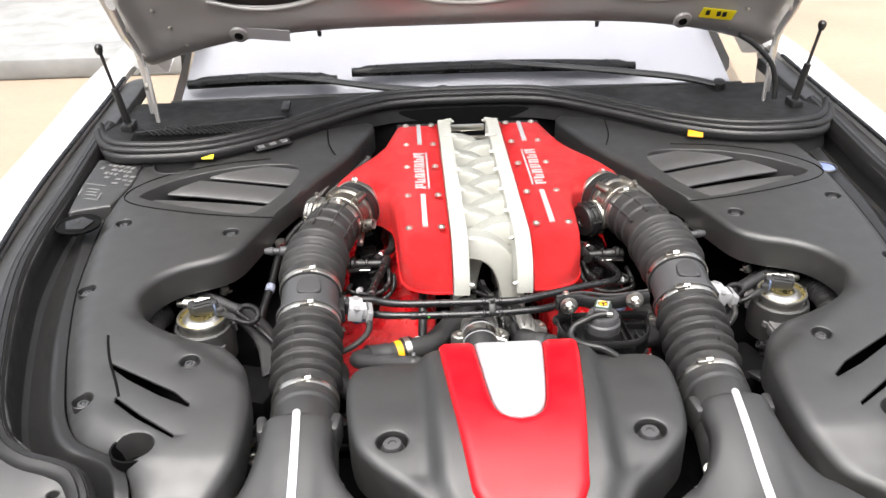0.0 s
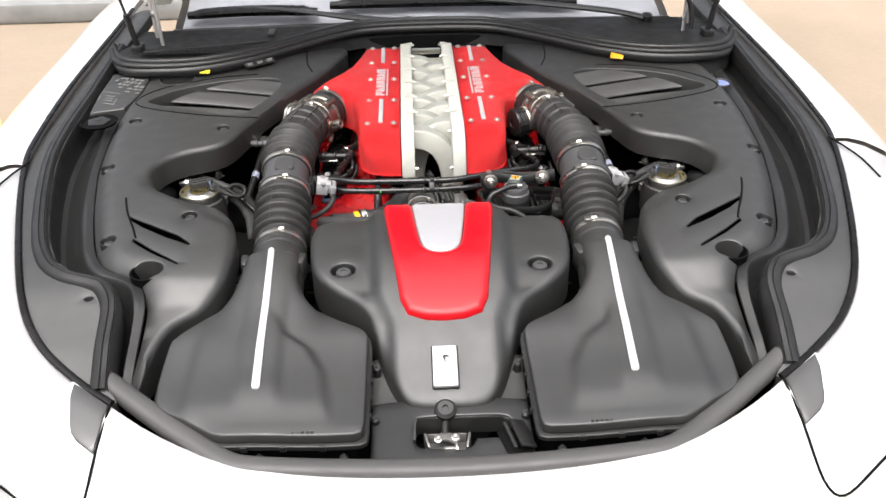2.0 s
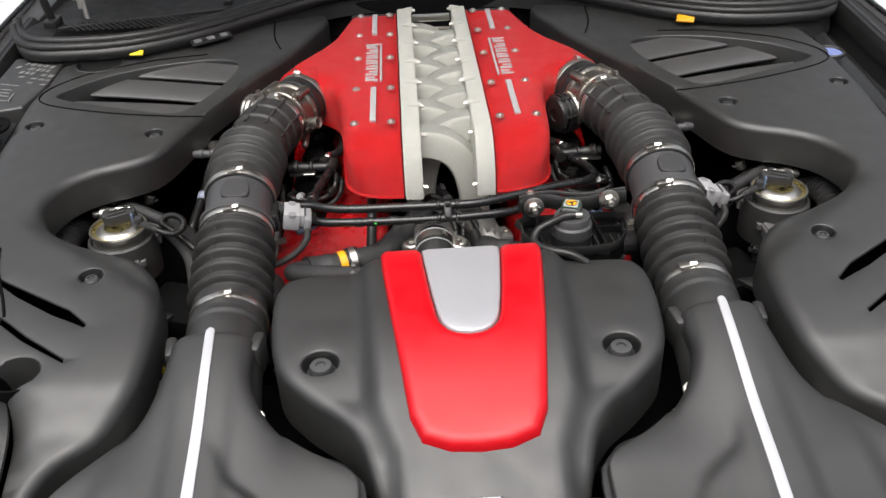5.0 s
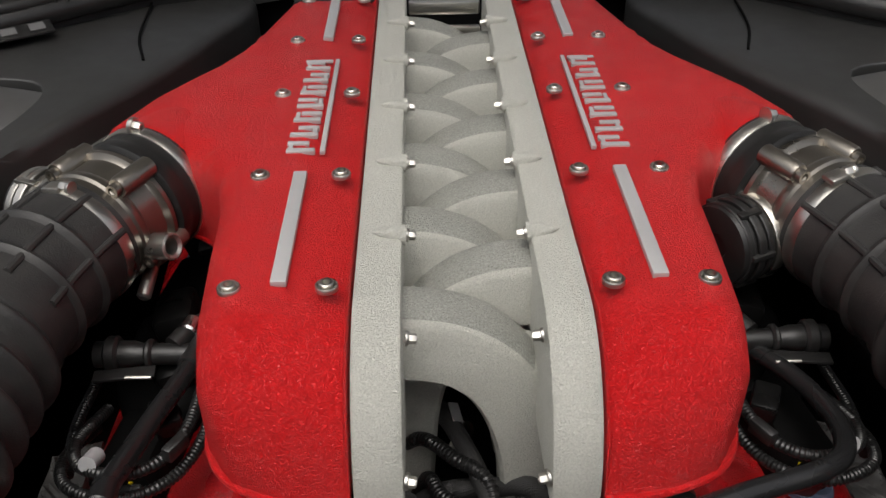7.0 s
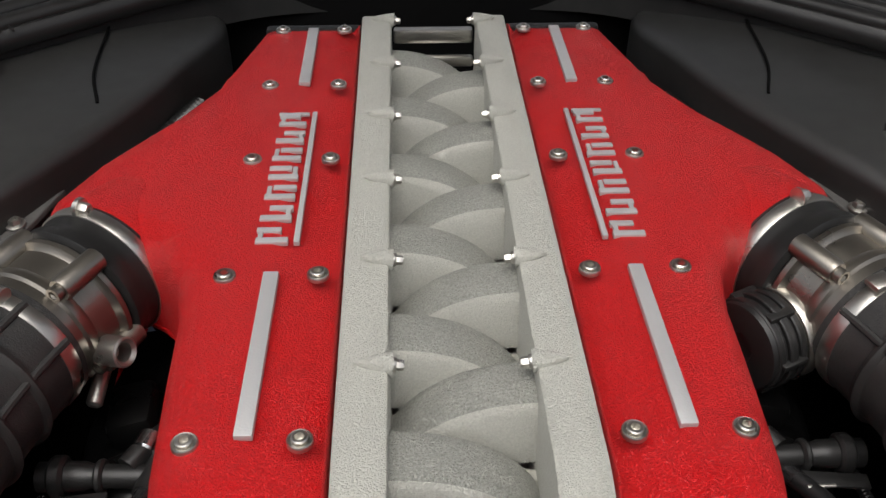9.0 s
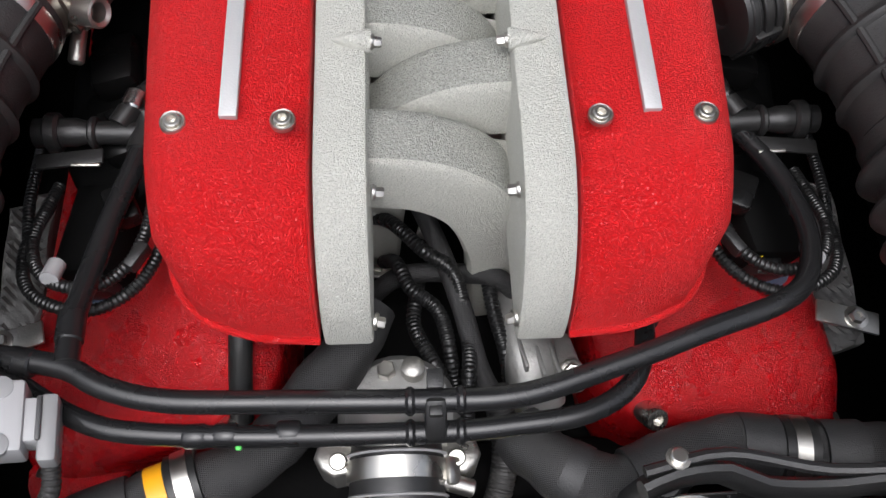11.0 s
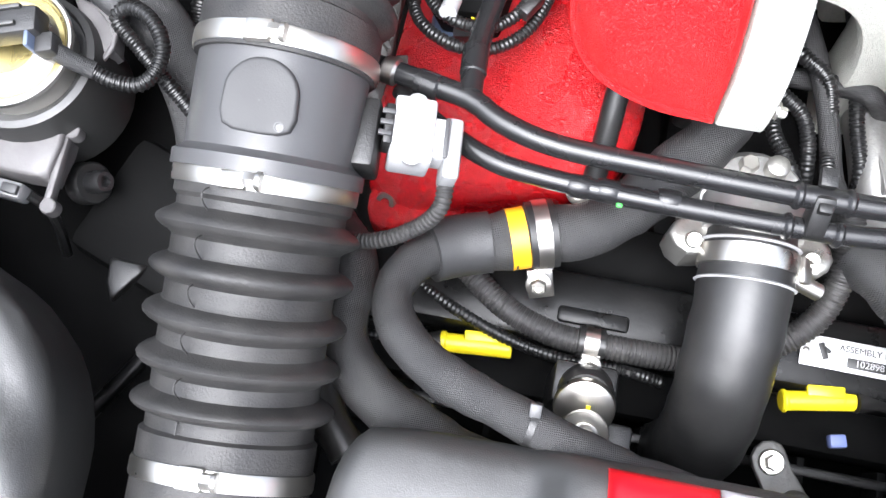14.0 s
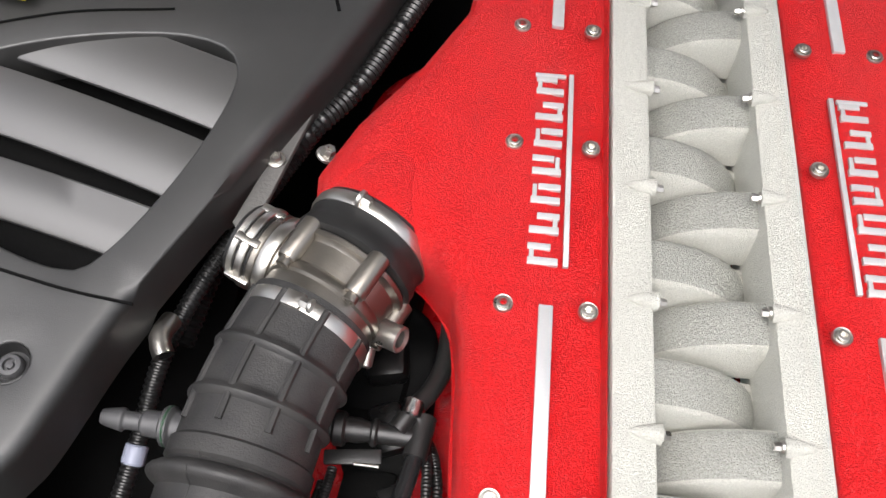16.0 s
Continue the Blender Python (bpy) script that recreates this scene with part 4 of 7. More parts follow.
    part("rear_bridge", box((0, 0.560, 0.815), (0.085, 0.01, 0.012), bevel=0.003), STEEL, p)
    return p


PLENUM = build_plenum()


# ---- throttle bodies and intake hoses ----
HOSE = [(0.264, 0.212, 0.812), (0.297, 0.140, 0.812), (0.320, 0.07, 0.812), (0.333, -0.01, 0.811), (0.337, -0.07, 0.808), (0.337, -0.125, 0.801), (0.336, -0.20, 0.781), (0.335, -0.25, 0.767), (0.334, -0.30, 0.752), (0.332, -0.345, 0.742), (0.329, -0.40, 0.738), (0.325, -0.48, 0.738)]


def rib(y, centre, width):
    u = (y - centre) / width
    return math.cos(u * math.pi / 2) ** 0.75 if abs(u) < 1 else 0.0


def hose_radius(run, q):
    y = q[1]
    r = 0.0505
    if y > 0.024:
        r = 0.051 + 0.0040 * sum(rib(y, c, 0.0045) for c in (0.092, 0.055))
    elif y > 0.010:
        r = 0.0535
    elif y > -0.098:
        r = 0.0510 + 0.0105 * sum(rib(y, -0.001 - 0.0277 * k, 0.0078) for k in range(4))
    elif y > -0.132:
        r = 0.0545
    elif y > -0.206:
        r = 0.0535
    elif y > -0.342:
        r = 0.0508 + 0.0105 * sum(rib(y, -0.221 - 0.0257 * k, 0.0072) for k in range(5))
    else:
        r = 0.0535
    return r


def clamp_at(pts, i, r, parent, s, width=0.011):
    """A worm-drive band round the hose at path point i, its screw on top."""
    q, d = pts[i], (pts[min(i + 2, len(pts) - 1)] - pts[max(i - 2, 0)]).normalized()
    w = width / 2
    c = part("clamp", lathe([(r - 0.001, -w), (r + 0.0012, -w), (r + 0.0018, -w * 0.6), (r + 0.0018, w * 0.6), (r + 0.0012, w), (r - 0.001, w)], q, d, 48), STEEL, parent, "steel worm-drive clamp")
    side = d.cross(Vector((0, 0, 1))).normalized()
    up = side.cross(d)
    at = q + (up * 0.985 + side * (-0.17 if s < 0 else 0.17)) * (r + 0.004)
    part("clamp_screw", hexhead(at - side * 0.004, side, 0.0048, 0.009, washer=1.15), STEEL, c)
    part("clamp_housing", box(at + side * 0.012 - up * 0.002, (0.016, 0.013, 0.005), rot=(0, 10, math.degrees(math.atan2(side.y, side.x))), bevel=0.0015), STEEL, c)
    return c


def near_y(pts, y):
    return min(range(len(pts)), key=lambda i: abs(pts[i].y - y))


def build_hose(s):
    h = thing("intake_hose", (s * 0.33, -0.15, 0.70), "black ribbed rubber intake hose with steel clamps", "intake hose", "intake hoses")
    pts = spline(flip(HOSE, s), 0.0022)
    a, b, c, d = (near_y(pts, y) for y in (0.138, -0.128, -0.184, -0.405))
    up = tube(pts[a:b], hose_radius, 48, curve=False)
    part("upper_bellows", up, RUBBER, h)
    part("lower_bellows", tube(pts[c:d], hose_radius, 48, curve=False), RUBBER, h)
    meter = part("air_meter", tube(pts[b - 4:c + 4], lambda run, q: 0.0515 + (0.0035 if run < 0.006 else (0.0062 if run > 0.064 else (0.0022 if run > 0.060 else 0))), 48, curve=False), METER, h, "smooth grey air meter housing")
    # raised pad and plug socket on the meter
    m = pts[near_y(pts, -0.152)]
    d = (pts[near_y(pts, -0.165)] - pts[near_y(pts, -0.140)]).normalized()
    right = d.cross(Vector((0, 0, 1))).normalized()
    right = right if right.x > 0 else -right
    up = (Vector((0, 0, 1)) - d * d.z).normalized()
    nrm = (up + right * 0.08).normalized()
    lat, lon = (right - nrm * right.dot(nrm)).normalized(), (d - nrm * d.dot(nrm)).normalized()
    c = m + up * 0.0526 + right * 0.004
    thumb = [(math.cos(a) * 0.021, -0.004 - math.sin(a) * 0.020) for a in np.linspace(0, math.pi, 15)] + [(-0.0215, 0.008), (-0.019, 0.0150), (-0.013, 0.0178), (0.0, 0.0185), (0.013, 0.0178), (0.019, 0.0150), (0.0215, 0.008)]
    rows = [[c + lat * u * k + lon * v * k + nrm * h for u, v in thumb] for k, h in ((1.0, -0.012), (1.0, -0.0020), (0.985, -0.0009), (0.95, -0.0002), (0.90, 0.0), (0.6, 0.0), (0.02, 0.0))]
    pad = part("pad", loft(rows, close=True), PAD, meter, "flat thumb-shaped pad")
    part("date_mark", lathe([(0.0030, 0.0), (0.0030, 0.0006), (0.0022, 0.0006), (0.0020, 0.0001), (0, 0.0001)], c + lat * 0.013 + lon * 0.013, nrm, 16), METER, pad)
    part("sensor_seat", box(m + Vector((0.054, -0.002, -0.012)), (0.016, 0.044, 0.030), rot=(0, 0, 4), bevel=0.003), BLACK, meter)
    # lengthwise seam and lattice ridges
    for ang in (-1.15, -0.45, 0.25, 0.95):
        line = []
        for i in range(a + 3, near_y(pts, 0.026)):
            q, d = pts[i], (pts[i + 2] - pts[i - 2]).normalized()
            sd = d.cross(Vector((0, 0, 1))).normalized()
            line.append(q + (sd * math.sin(ang) + sd.cross(d) * math.cos(ang)) * 0.0512)
        part("ridge", tube(line[::3], 0.0030, 8, 0.01), RUBBER, h)
    for lo, hi in ((0.014, -0.105), (-0.204, -0.35)):
        line = []
        for q in pts[near_y(pts, lo):near_y(pts, hi)]:
            r = hose_radius(0, q) + 0.0001
            line.append(q + Vector((-0.30 * s * -1 * r, 0, 0.954 * r)))
        part("mould_seam", tube(line, 0.0005, 5, curve=False), RUBBER, h)
    for y, r in ((0.128, 0.0505), (-0.121, 0.0545), (-0.1945, 0.0540), (-0.366, 0.0535)):
        clamp_at(pts, near_y(pts, y), r, h, s)
    # small vent nipple on the outer flank
    n = pts[near_y(pts, 0.034)]
    nip = tube([n + Vector((s * 0.045, 0.01, -0.012)), n + Vector((s * 0.075, 0.012, -0.014)), n + Vector((s * 0.115, 0.014, -0.014))], lambda run, q: lerp_table([(0.0, 0.0125), (0.014, 0.0125), (0.016, 0.0155), (0.022, 0.0155), (0.024, 0.0105), (0.038, 0.0100), (0.040, 0.0070), (0.052, 0.0070), (0.054, 0.0092), (0.066, 0.0070), (0.072, 0.0050)], run), 16, 0.001)
    part("nipple", nip, METER, h, "barbed grey hose nipple")
    part("nipple_ring", rod(n + Vector((s * 0.062, 0.0112, -0.0130)), n + Vector((s * 0.0645, 0.0114, -0.0132)), 0.0158, 18), GREEN_PRINT, h, "thin green ring")
    return h


def build_throttle(s):
    t = thing("throttle_body", (s * 0.28, 0.17, 0.72), "cast aluminium throttle body with motor housing", "throttle body", "throttle bodies")
    A, B = Vector((s * 0.256, 0.228, 0.812)), Vector((s * 0.301, 0.130, 0.812))
    ax = (B - A).normalized()
    side = ax.cross(Vector((0, 0, 1))).normalized()
    if side.x < 0:
        side = -side                                          # always towards positive x
    up = Vector((0, 0, 1))
    part("rubber_collar", lathe([(0.046, 0.006), (0.0535, 0.007), (0.0535, 0.024), (0.0528, 0.028), (0.0535, 0.034), (0.0552, 0.038), (0.0552, 0.046), (0.050, 0.050), (0.046, 0.05)], A, ax, 48), SEAL, t)
    part("clamp", lathe([(0.0525, 0.011), (0.0545, 0.011), (0.0552, 0.013), (0.0552, 0.020), (0.0545, 0.022), (0.0525, 0.022)], A, ax, 48), STEEL, t, "steel worm-drive clamp")
    part("clamp_screw", hexhead(A + ax * 0.0165 + up * 0.0580 + side * (-0.006), side, 0.0048, 0.009), STEEL, t)
    part("barrel", lathe([(0.043, 0.050), (0.0515, 0.050), (0.0530, 0.0515), (0.0530, 0.0555), (0.0500, 0.0570), (0.0482, 0.059), (0.0478, 0.066), (0.0475, 0.078), (0.0490, 0.080), (0.0500, 0.083), (0.0500, 0.087), (0.0480, 0.089), (0.0485, 0.10), (0.044, 0.10)], A, ax, 48), THROTTLE, t)
    part("spout", lathe([(0.034, -0.075), (0.044, -0.060), (0.0515, -0.035), (0.0540, -0.010), (0.0545, 0.006), (0.0530, 0.009), (0.046, 0.009)], A, ax, 48), RED, PLENUM, "red crackle-painted spout")
    for ang in (35, -35, 110, -110):
        r = math.radians(ang)
        o = (side * math.sin(r) + up * math.cos(r)) * 0.052
        part("boss", lathe([(0.0055, 0.044), (0.009, 0.046), (0.009, 0.080), (0.0078, 0.083), (0.0055, 0.083), (0.0055, 0.089), (0.0035, 0.089), (0.0035, 0.086), (0, 0.086)], A + o, ax, 18), THROTTLE, t)
    # motor and gear housing on the flank of negative x, port on the other
    c = A + ax * 0.064 - side * (0.062 if s < 0 else 0.053) - up * (0.012 if s < 0 else 0.020)
    pale = s < 0
    stack = [(0.030, 0.0, 0.0355, 0.006, THROTTLE if pale else BLACK), (0.032, 0.006, 0.0335, 0.0095, BLACK), (0.032, 0.0095, 0.0365, 0.0165, STEEL if pale else BLACK), (0.030, 0.0165, 0.0335, 0.0195, BLACK), (0.030, 0.0195, 0.0350, 0.0255, ALU if pale else BLACK)]
    gear = part("gear_housing", lathe([(0.026, 0.0255), (0.0335, 0.0255), (0.0325, 0.0290), (0.026, 0.0305), (0.012, 0.0305), (0.010, 0.028), (0, 0.028)], c, -side, 32), BLACK, t, "black gear housing cover")
    for r0, h0, r1, h1, mt in stack:
        part("housing_ring", lathe([(r0, h0), (r1 - 0.0008, h0), (r1, h0 + 0.001), (r1, h1 - 0.001), (r1 - 0.0008, h1), (r0, h1)], c, -side, 32), mt, gear)
    for ang in (20, 80, 140, 200, 260, 320):
        o = (up * math.cos(radians(ang)) + ax * math.sin(radians(ang))) * 0.0345
        part("clip", box(c + o - side * 0.013, (0.022, 0.007, 0.005), rot=(0, 0, math.degrees(math.atan2(side.y, side.x))), bevel=0.001), STEEL if pale else BLACK, gear)
    part("housing_band", lathe([(0.036, -0.012), (0.0372, -0.010), (0.0372, -0.004), (0.036, -0.001)], c, -side, 28), STEEL, t)
    part("neck", lathe([(0.022, -0.03), (0.028, -0.018), (0.033, -0.01), (0.033, 0.0)], c, -side, 28), THROTTLE, t)
    p0 = A + ax * 0.078 + side * 0.046 - up * 0.010
    part("port", lathe([(0.010, 0), (0.011, 0.002), (0.011, 0.022), (0.0095, 0.023), (0.007, 0.021), (0.007, 0.006), (0, 0.006)], p0, side + up * 0.25, 20), ALU, t, "open brass-coloured port")
    part("drain_stub", lathe([(0.005, 0), (0.006, 0.002), (0.006, 0.03), (0.004, 0.032), (0, 0.032)], A + ax * 0.07 + side * 0.035 - up * 0.036, side * 0.3 + ax - up * 0.5, 14), ALU, t)
    return t


for s in (-1, 1):
    build_throttle(s)
    build_hose(s)


# ---- air boxes ----
def ease(u):
    u = max(0.0, min(1.0, u))
    return u * u * (3 - 2 * u)


def airbox_height(x, y):
    x = abs(x)
    z = 0.800 + 0.06 * (y + 0.45)                              # falls slightly towards the nose
    axis = 0.331 + 0.055 * (y + 0.45)
    hump = math.exp(-((x - axis) / 0.075) ** 2)
    flat = ease((-0.475 - y) / 0.24)
    z += -0.013 * flat - (1 - flat) * min(0.05, 6.5 * max(0, abs(x - axis) - 0.012) ** 2)
    # a low spine under the stripe and a raised field that flares from the neck
    spine = ease((0.040 - abs(x - axis)) / 0.014) * ease((y + 0.885) / 0.05)
    field = ease((x - lerp_table([(-0.90, 0.185), (-0.80, 0.20), (-0.74, 0.228), (-0.70, 0.272), (-0.64, 0.30)], y)) / 0.016) * ease((0.437 - x) / 0.024) * ease((-0.60 - y) / 0.15) * ease((y + 0.92) / 0.06)
    return z + 0.005 * flat * spine + 0.007 * field + 0.004 * flat * hump


def build_airbox(s):
    b = thing("air_box", (s * 0.31, -0.70, 0.6), "black plastic air filter box with a silver stripe", "air box", "air filter boxes")
    out = [(0.288, -0.452), (0.278, -0.475), (0.275, -0.53), (0.250, -0.59), (0.198, -0.648), (0.152, -0.682), (0.139, -0.70), (0.136, -0.72), (0.136, -0.80), (0.137, -0.918), (0.140, -0.930), (0.150, -0.935), (0.25, -0.935), (0.352, -0.930), (0.366, -0.926),
           (0.41, -0.898), (0.458, -0.866), (0.468, -0.852), (0.475, -0.80), (0.476, -0.715), (0.470, -0.692), (0.440, -0.645), (0.400, -0.58), (0.386, -0.50), (0.384, -0.475), (0.374, -0.452)]
    lid = part("lid", plate(smooth_outline(flip(out, s), 0.010), airbox_height, lambda x, y: 0.0035 if y < -0.62 else 0.014, 0.012, (), 0.008), BLACK_COVER, b)
    base = [(x + (-0.012 if x > 0.3 else 0.012), y + 0.014) for x, y in out[4:24]]
    part("base", plate(smooth_outline(flip(base, s), 0.02), lambda x, y: airbox_height(x, y) - 0.024, 0.003, 0.10, (), 0.02), BLACK_DEEP, b)
    c = Vector((0.31, -0.75))
    rim = [(c.x + (x - c.x) * (1 + 0.007 / max(0.06, abs(x - c.x))), c.y + (y - c.y) * (1 + 0.007 / max(0.06, abs(y - c.y)))) for x, y in out[4:23]]
    part("base_rim", plate(smooth_outline(flip(rim, s), 0.014), lambda x, y: airbox_height(x, y) - 0.0175, 0.002, 0.006, (), 0.02), BLACK, b)
    for x, y in ((0.128, -0.76), (0.128, -0.80), (0.128, -0.84), (0.128, -0.88), (0.20, -0.943), (0.26, -0.943), (0.32, -0.942)):
        part("rim_rib", box((s * x, y, airbox_height(x, y) - 0.0210), (0.004, 0.010, 0.010) if y > -0.9 else (0.010, 0.004, 0.010), bevel=0.001), BLACK, b)
    # neck into the hose
    part("neck", tube([(s * 0.330, -0.388, 0.7385), (s * 0.326, -0.44, 0.741), (s * 0.322, -0.50, 0.734), (s * 0.319, -0.58, 0.705)], lambda run, q: 0.0545 if q[1] > -0.405 else 0.0515, 40, 0.004), BLACK_COVER, b)
    rows = []
    for u in [0, 0.001, 0.003, 0.006, 0.010, 0.016] + [0.016 + 0.968 * i / 36 for i in range(1, 36)] + [0.984, 0.990, 0.994, 0.997, 0.999, 1]:
        x, y = 0.331 - (0.021 if s < 0 else 0.030) * u, -0.452 - (0.395 if s < 0 else 0.388) * u
        w = 0.0058 + 0.0008 * u
        e = math.sqrt(max(0.01, 1 - max(0, (0.016 - min(u, 1 - u)) / 0.016) ** 2))
        rows.append([(s * (x + dx * w * e), y, airbox_height(x, y) + dz) for dx, dz in ((-1, -0.002), (-1, 0.0022), (-0.7, 0.003), (0.7, 0.003), (1, 0.0022), (1, -0.002))])
    part("stripe", loft(rows), SILVER, b, "long bright silver inlay stripe")
    # moulded bars of writing too small to read, on the front rim
    for k in range(9):
        part("moulded_bar", box((s * 0.245 + 0.0075 * (k - 4), -0.9305, airbox_height(0.245, -0.9305) - 0.0008), (0.0050 if k != 5 else 0.002, 0.0045, 0.002), bevel=0.0005), BLACK, lid)
    for x, y in ((0.17, -0.938), (0.30, -0.935), (0.122, -0.86), (0.122, -0.74)):
        part("screw", hexhead((s * x, y, airbox_height(x, y) - 0.045), (0, 0, 1), 0.0035, 0.005), METER, b)
        part("lug", lathe([(0.007, -0.02), (0.007, 0), (0.006, 0.001), (0, 0.001)], (s * x, y, airbox_height(x, y) - 0.046), (0, 0, 1), 18), BLACK, b)
    # ears beside the neck
    for side in (-1, 1):
        part("ear", box((s * (0.331 + side * 0.055), -0.455, 0.755), (0.016, 0.04, 0.05), rot=(0, 0, s * side * -8), bevel=0.006), BLACK_COVER, b)
    return b


for s in (-1, 1):
    build_airbox(s)


# ---- front engine cover with its red panel ----
CROWN = [(-0.95, 0.6625), (-0.86, 0.712), (-0.78, 0.748), (-0.68, 0.783), (-0.55, 0.805), (-0.45, 0.812), (-0.37, 0.813), (-0.345, 0.8115), (-0.325, 0.807), (-0.30, 0.798)]


def cover_ridge(x, y):
    ax = abs(x)
    z = sum(lerp_table(CROWN, y + d) for d in (-0.045, -0.03, -0.015, 0.0, 0.015, 0.03, 0.045)) / 7 if y < -0.42 else lerp_table(CROWN, y)
    shoulder = lerp_table([(-0.9, 0.08), (-0.68, 0.085), (-0.6, 0.11), (-0.3, 0.125)], y)
    if ax > shoulder:
        z -= 0.024 * ease((ax - shoulder) / 0.030) * min(1, max(0, (y + 0.70) / 0.12)) + 0.018 * ease((ax - shoulder) / 0.025) * min(1, max(0, (-0.62 - y) / 0.1))
    if ax > 0.215:
        z -= 3.5 * (ax - 0.215) ** 2
    return z


ec = thing("engine_cover", (0, -0.58, 0.62), "black plastic front engine cover with a red panel", "engine cover")
half = [(0.0, -0.838), (0.050, -0.836), (0.074, -0.824), (0.094, -0.79), (0.110, -0.745), (0.124, -0.695), (0.138, -0.645), (0.165, -0.603), (0.21, -0.56), (0.243, -0.515), (0.258, -0.45), (0.262, -0.37), (0.252, -0.330), (0.225, -0.319), (0.12, -0.316), (0.0, -0.315)]
outline = half + [(-x, y) for x, y in half[-2:0:-1]]
CAPS = [[(sx * 0.189 + 0.0235 * math.cos(a), -0.513 + 0.0215 * math.sin(a)) for a in np.linspace(0, 2 * math.pi, 22, endpoint=False)] for sx in (-1, 1)]
part("shell", plate(smooth_outline(outline, 0.012), cover_ridge, lambda x, y: 0.003 if math.hypot(abs(x) - 0.189, y + 0.513) < 0.035 else (0.013 if y > -0.6 and abs(x) > 0.15 else 0.012), 0.07, CAPS, 0.008), BLACK_COVER, ec)
RP = [(0.1125, -0.3205), (0.1105, -0.36), (0.101, -0.45), (0.089, -0.55), (0.079, -0.635), (0.066, -0.668), (0.035, -0.681), (0, -0.684)]
TONGUE = [(0.0545, -0.3205), (0.052, -0.36), (0.045, -0.43), (0.039, -0.474), (0.034, -0.491), (0.026, -0.502), (0.015, -0.509), (0.0, -0.5115)]
tongue = TONGUE + [(-x, y) for x, y in TONGUE[-2::-1]]
notched = RP + [(-x, y) for x, y in RP[-2::-1]] + [(-x - 0.001, y - (0.0012 if y < -0.45 else 0)) for x, y in TONGUE[:-1]] + [(0, -0.513)] + [(x + 0.001, y - (0.0012 if y < -0.45 else 0)) for x, y in TONGUE[-2::-1]]
part("red_panel", plate(straight_outline(notched, 0.008), lambda x, y: cover_ridge(0, y) + 0.013, 0.010, 0.022, (), 0.008), RED_GLOSS, ec, "satin red panel")
part("silver_tongue", plate(straight_outline(tongue, 0.008), lambda x, y: cover_ridge(0, y) + 0.0105, 0.004, 0.022, (), 0.012), INLAY, ec, "bright silver tongue inlay")
for s in (-1, 1):
    z = cover_ridge(0.189, -0.513)
    cup = part("bolt_cup", lathe([(0.0238, -0.022), (0.0238, -0.005), (0.0225, -0.004), (0.0185, -0.016), (0, -0.0165)], (s * 0.189, -0.513, z), (0, -0.05, 1), 32), BLACK, ec)
    part("cap_bolt", lathe([(0.0145, -0.02), (0.0145, -0.007), (0.0130, -0.004), (0.0065, -0.0035), (0.0055, -0.006), (0, -0.006)], (s * 0.189, -0.513, z), (0, -0.05, 1), 32), METER, cup, "round grey bolt head")
bz = cover_ridge(0, -0.77)
tilt = math.degrees(math.atan2(cover_ridge(0, -0.73) - cover_ridge(0, -0.81), 0.08))
part("badge_frame", box((-0.005, -0.776, bz + 0.0005), (0.046, 0.082, 0.006), rot=(tilt, 0, 0), bevel=0.003), BLACK, ec)
badge = part("badge", box((-0.005, -0.776, bz + 0.0025), (0.042, 0.078, 0.006), rot=(tilt, 0, 0), bevel=0.003), SILVER, ec, "bright rectangular badge plate")
part("badge_mark", box((-0.004, -0.766, bz + 0.0095), (0.007, 0.016, 0.002), rot=(tilt, 0, 18), bevel=0.0008), INK, badge)
part("badge_mark", box((-0.002, -0.761, bz + 0.012), (0.009, 0.004, 0.002), rot=(tilt, 0, -24), bevel=0.0008), INK, badge)


# ---- cowl, windscreen, wipers and bonnet ----
SEAL_LINE = [(0.885, 0.53, 0.872), (0.835, 0.44, 0.868), (0.74, 0.42, 0.868), (0.62, 0.432, 0.868), (0.50, 0.49, 0.869), (0.40, 0.57, 0.870), (0.29, 0.655, 0.872), (0.20, 0.705, 0.873), (0.10, 0.722, 0.873)]


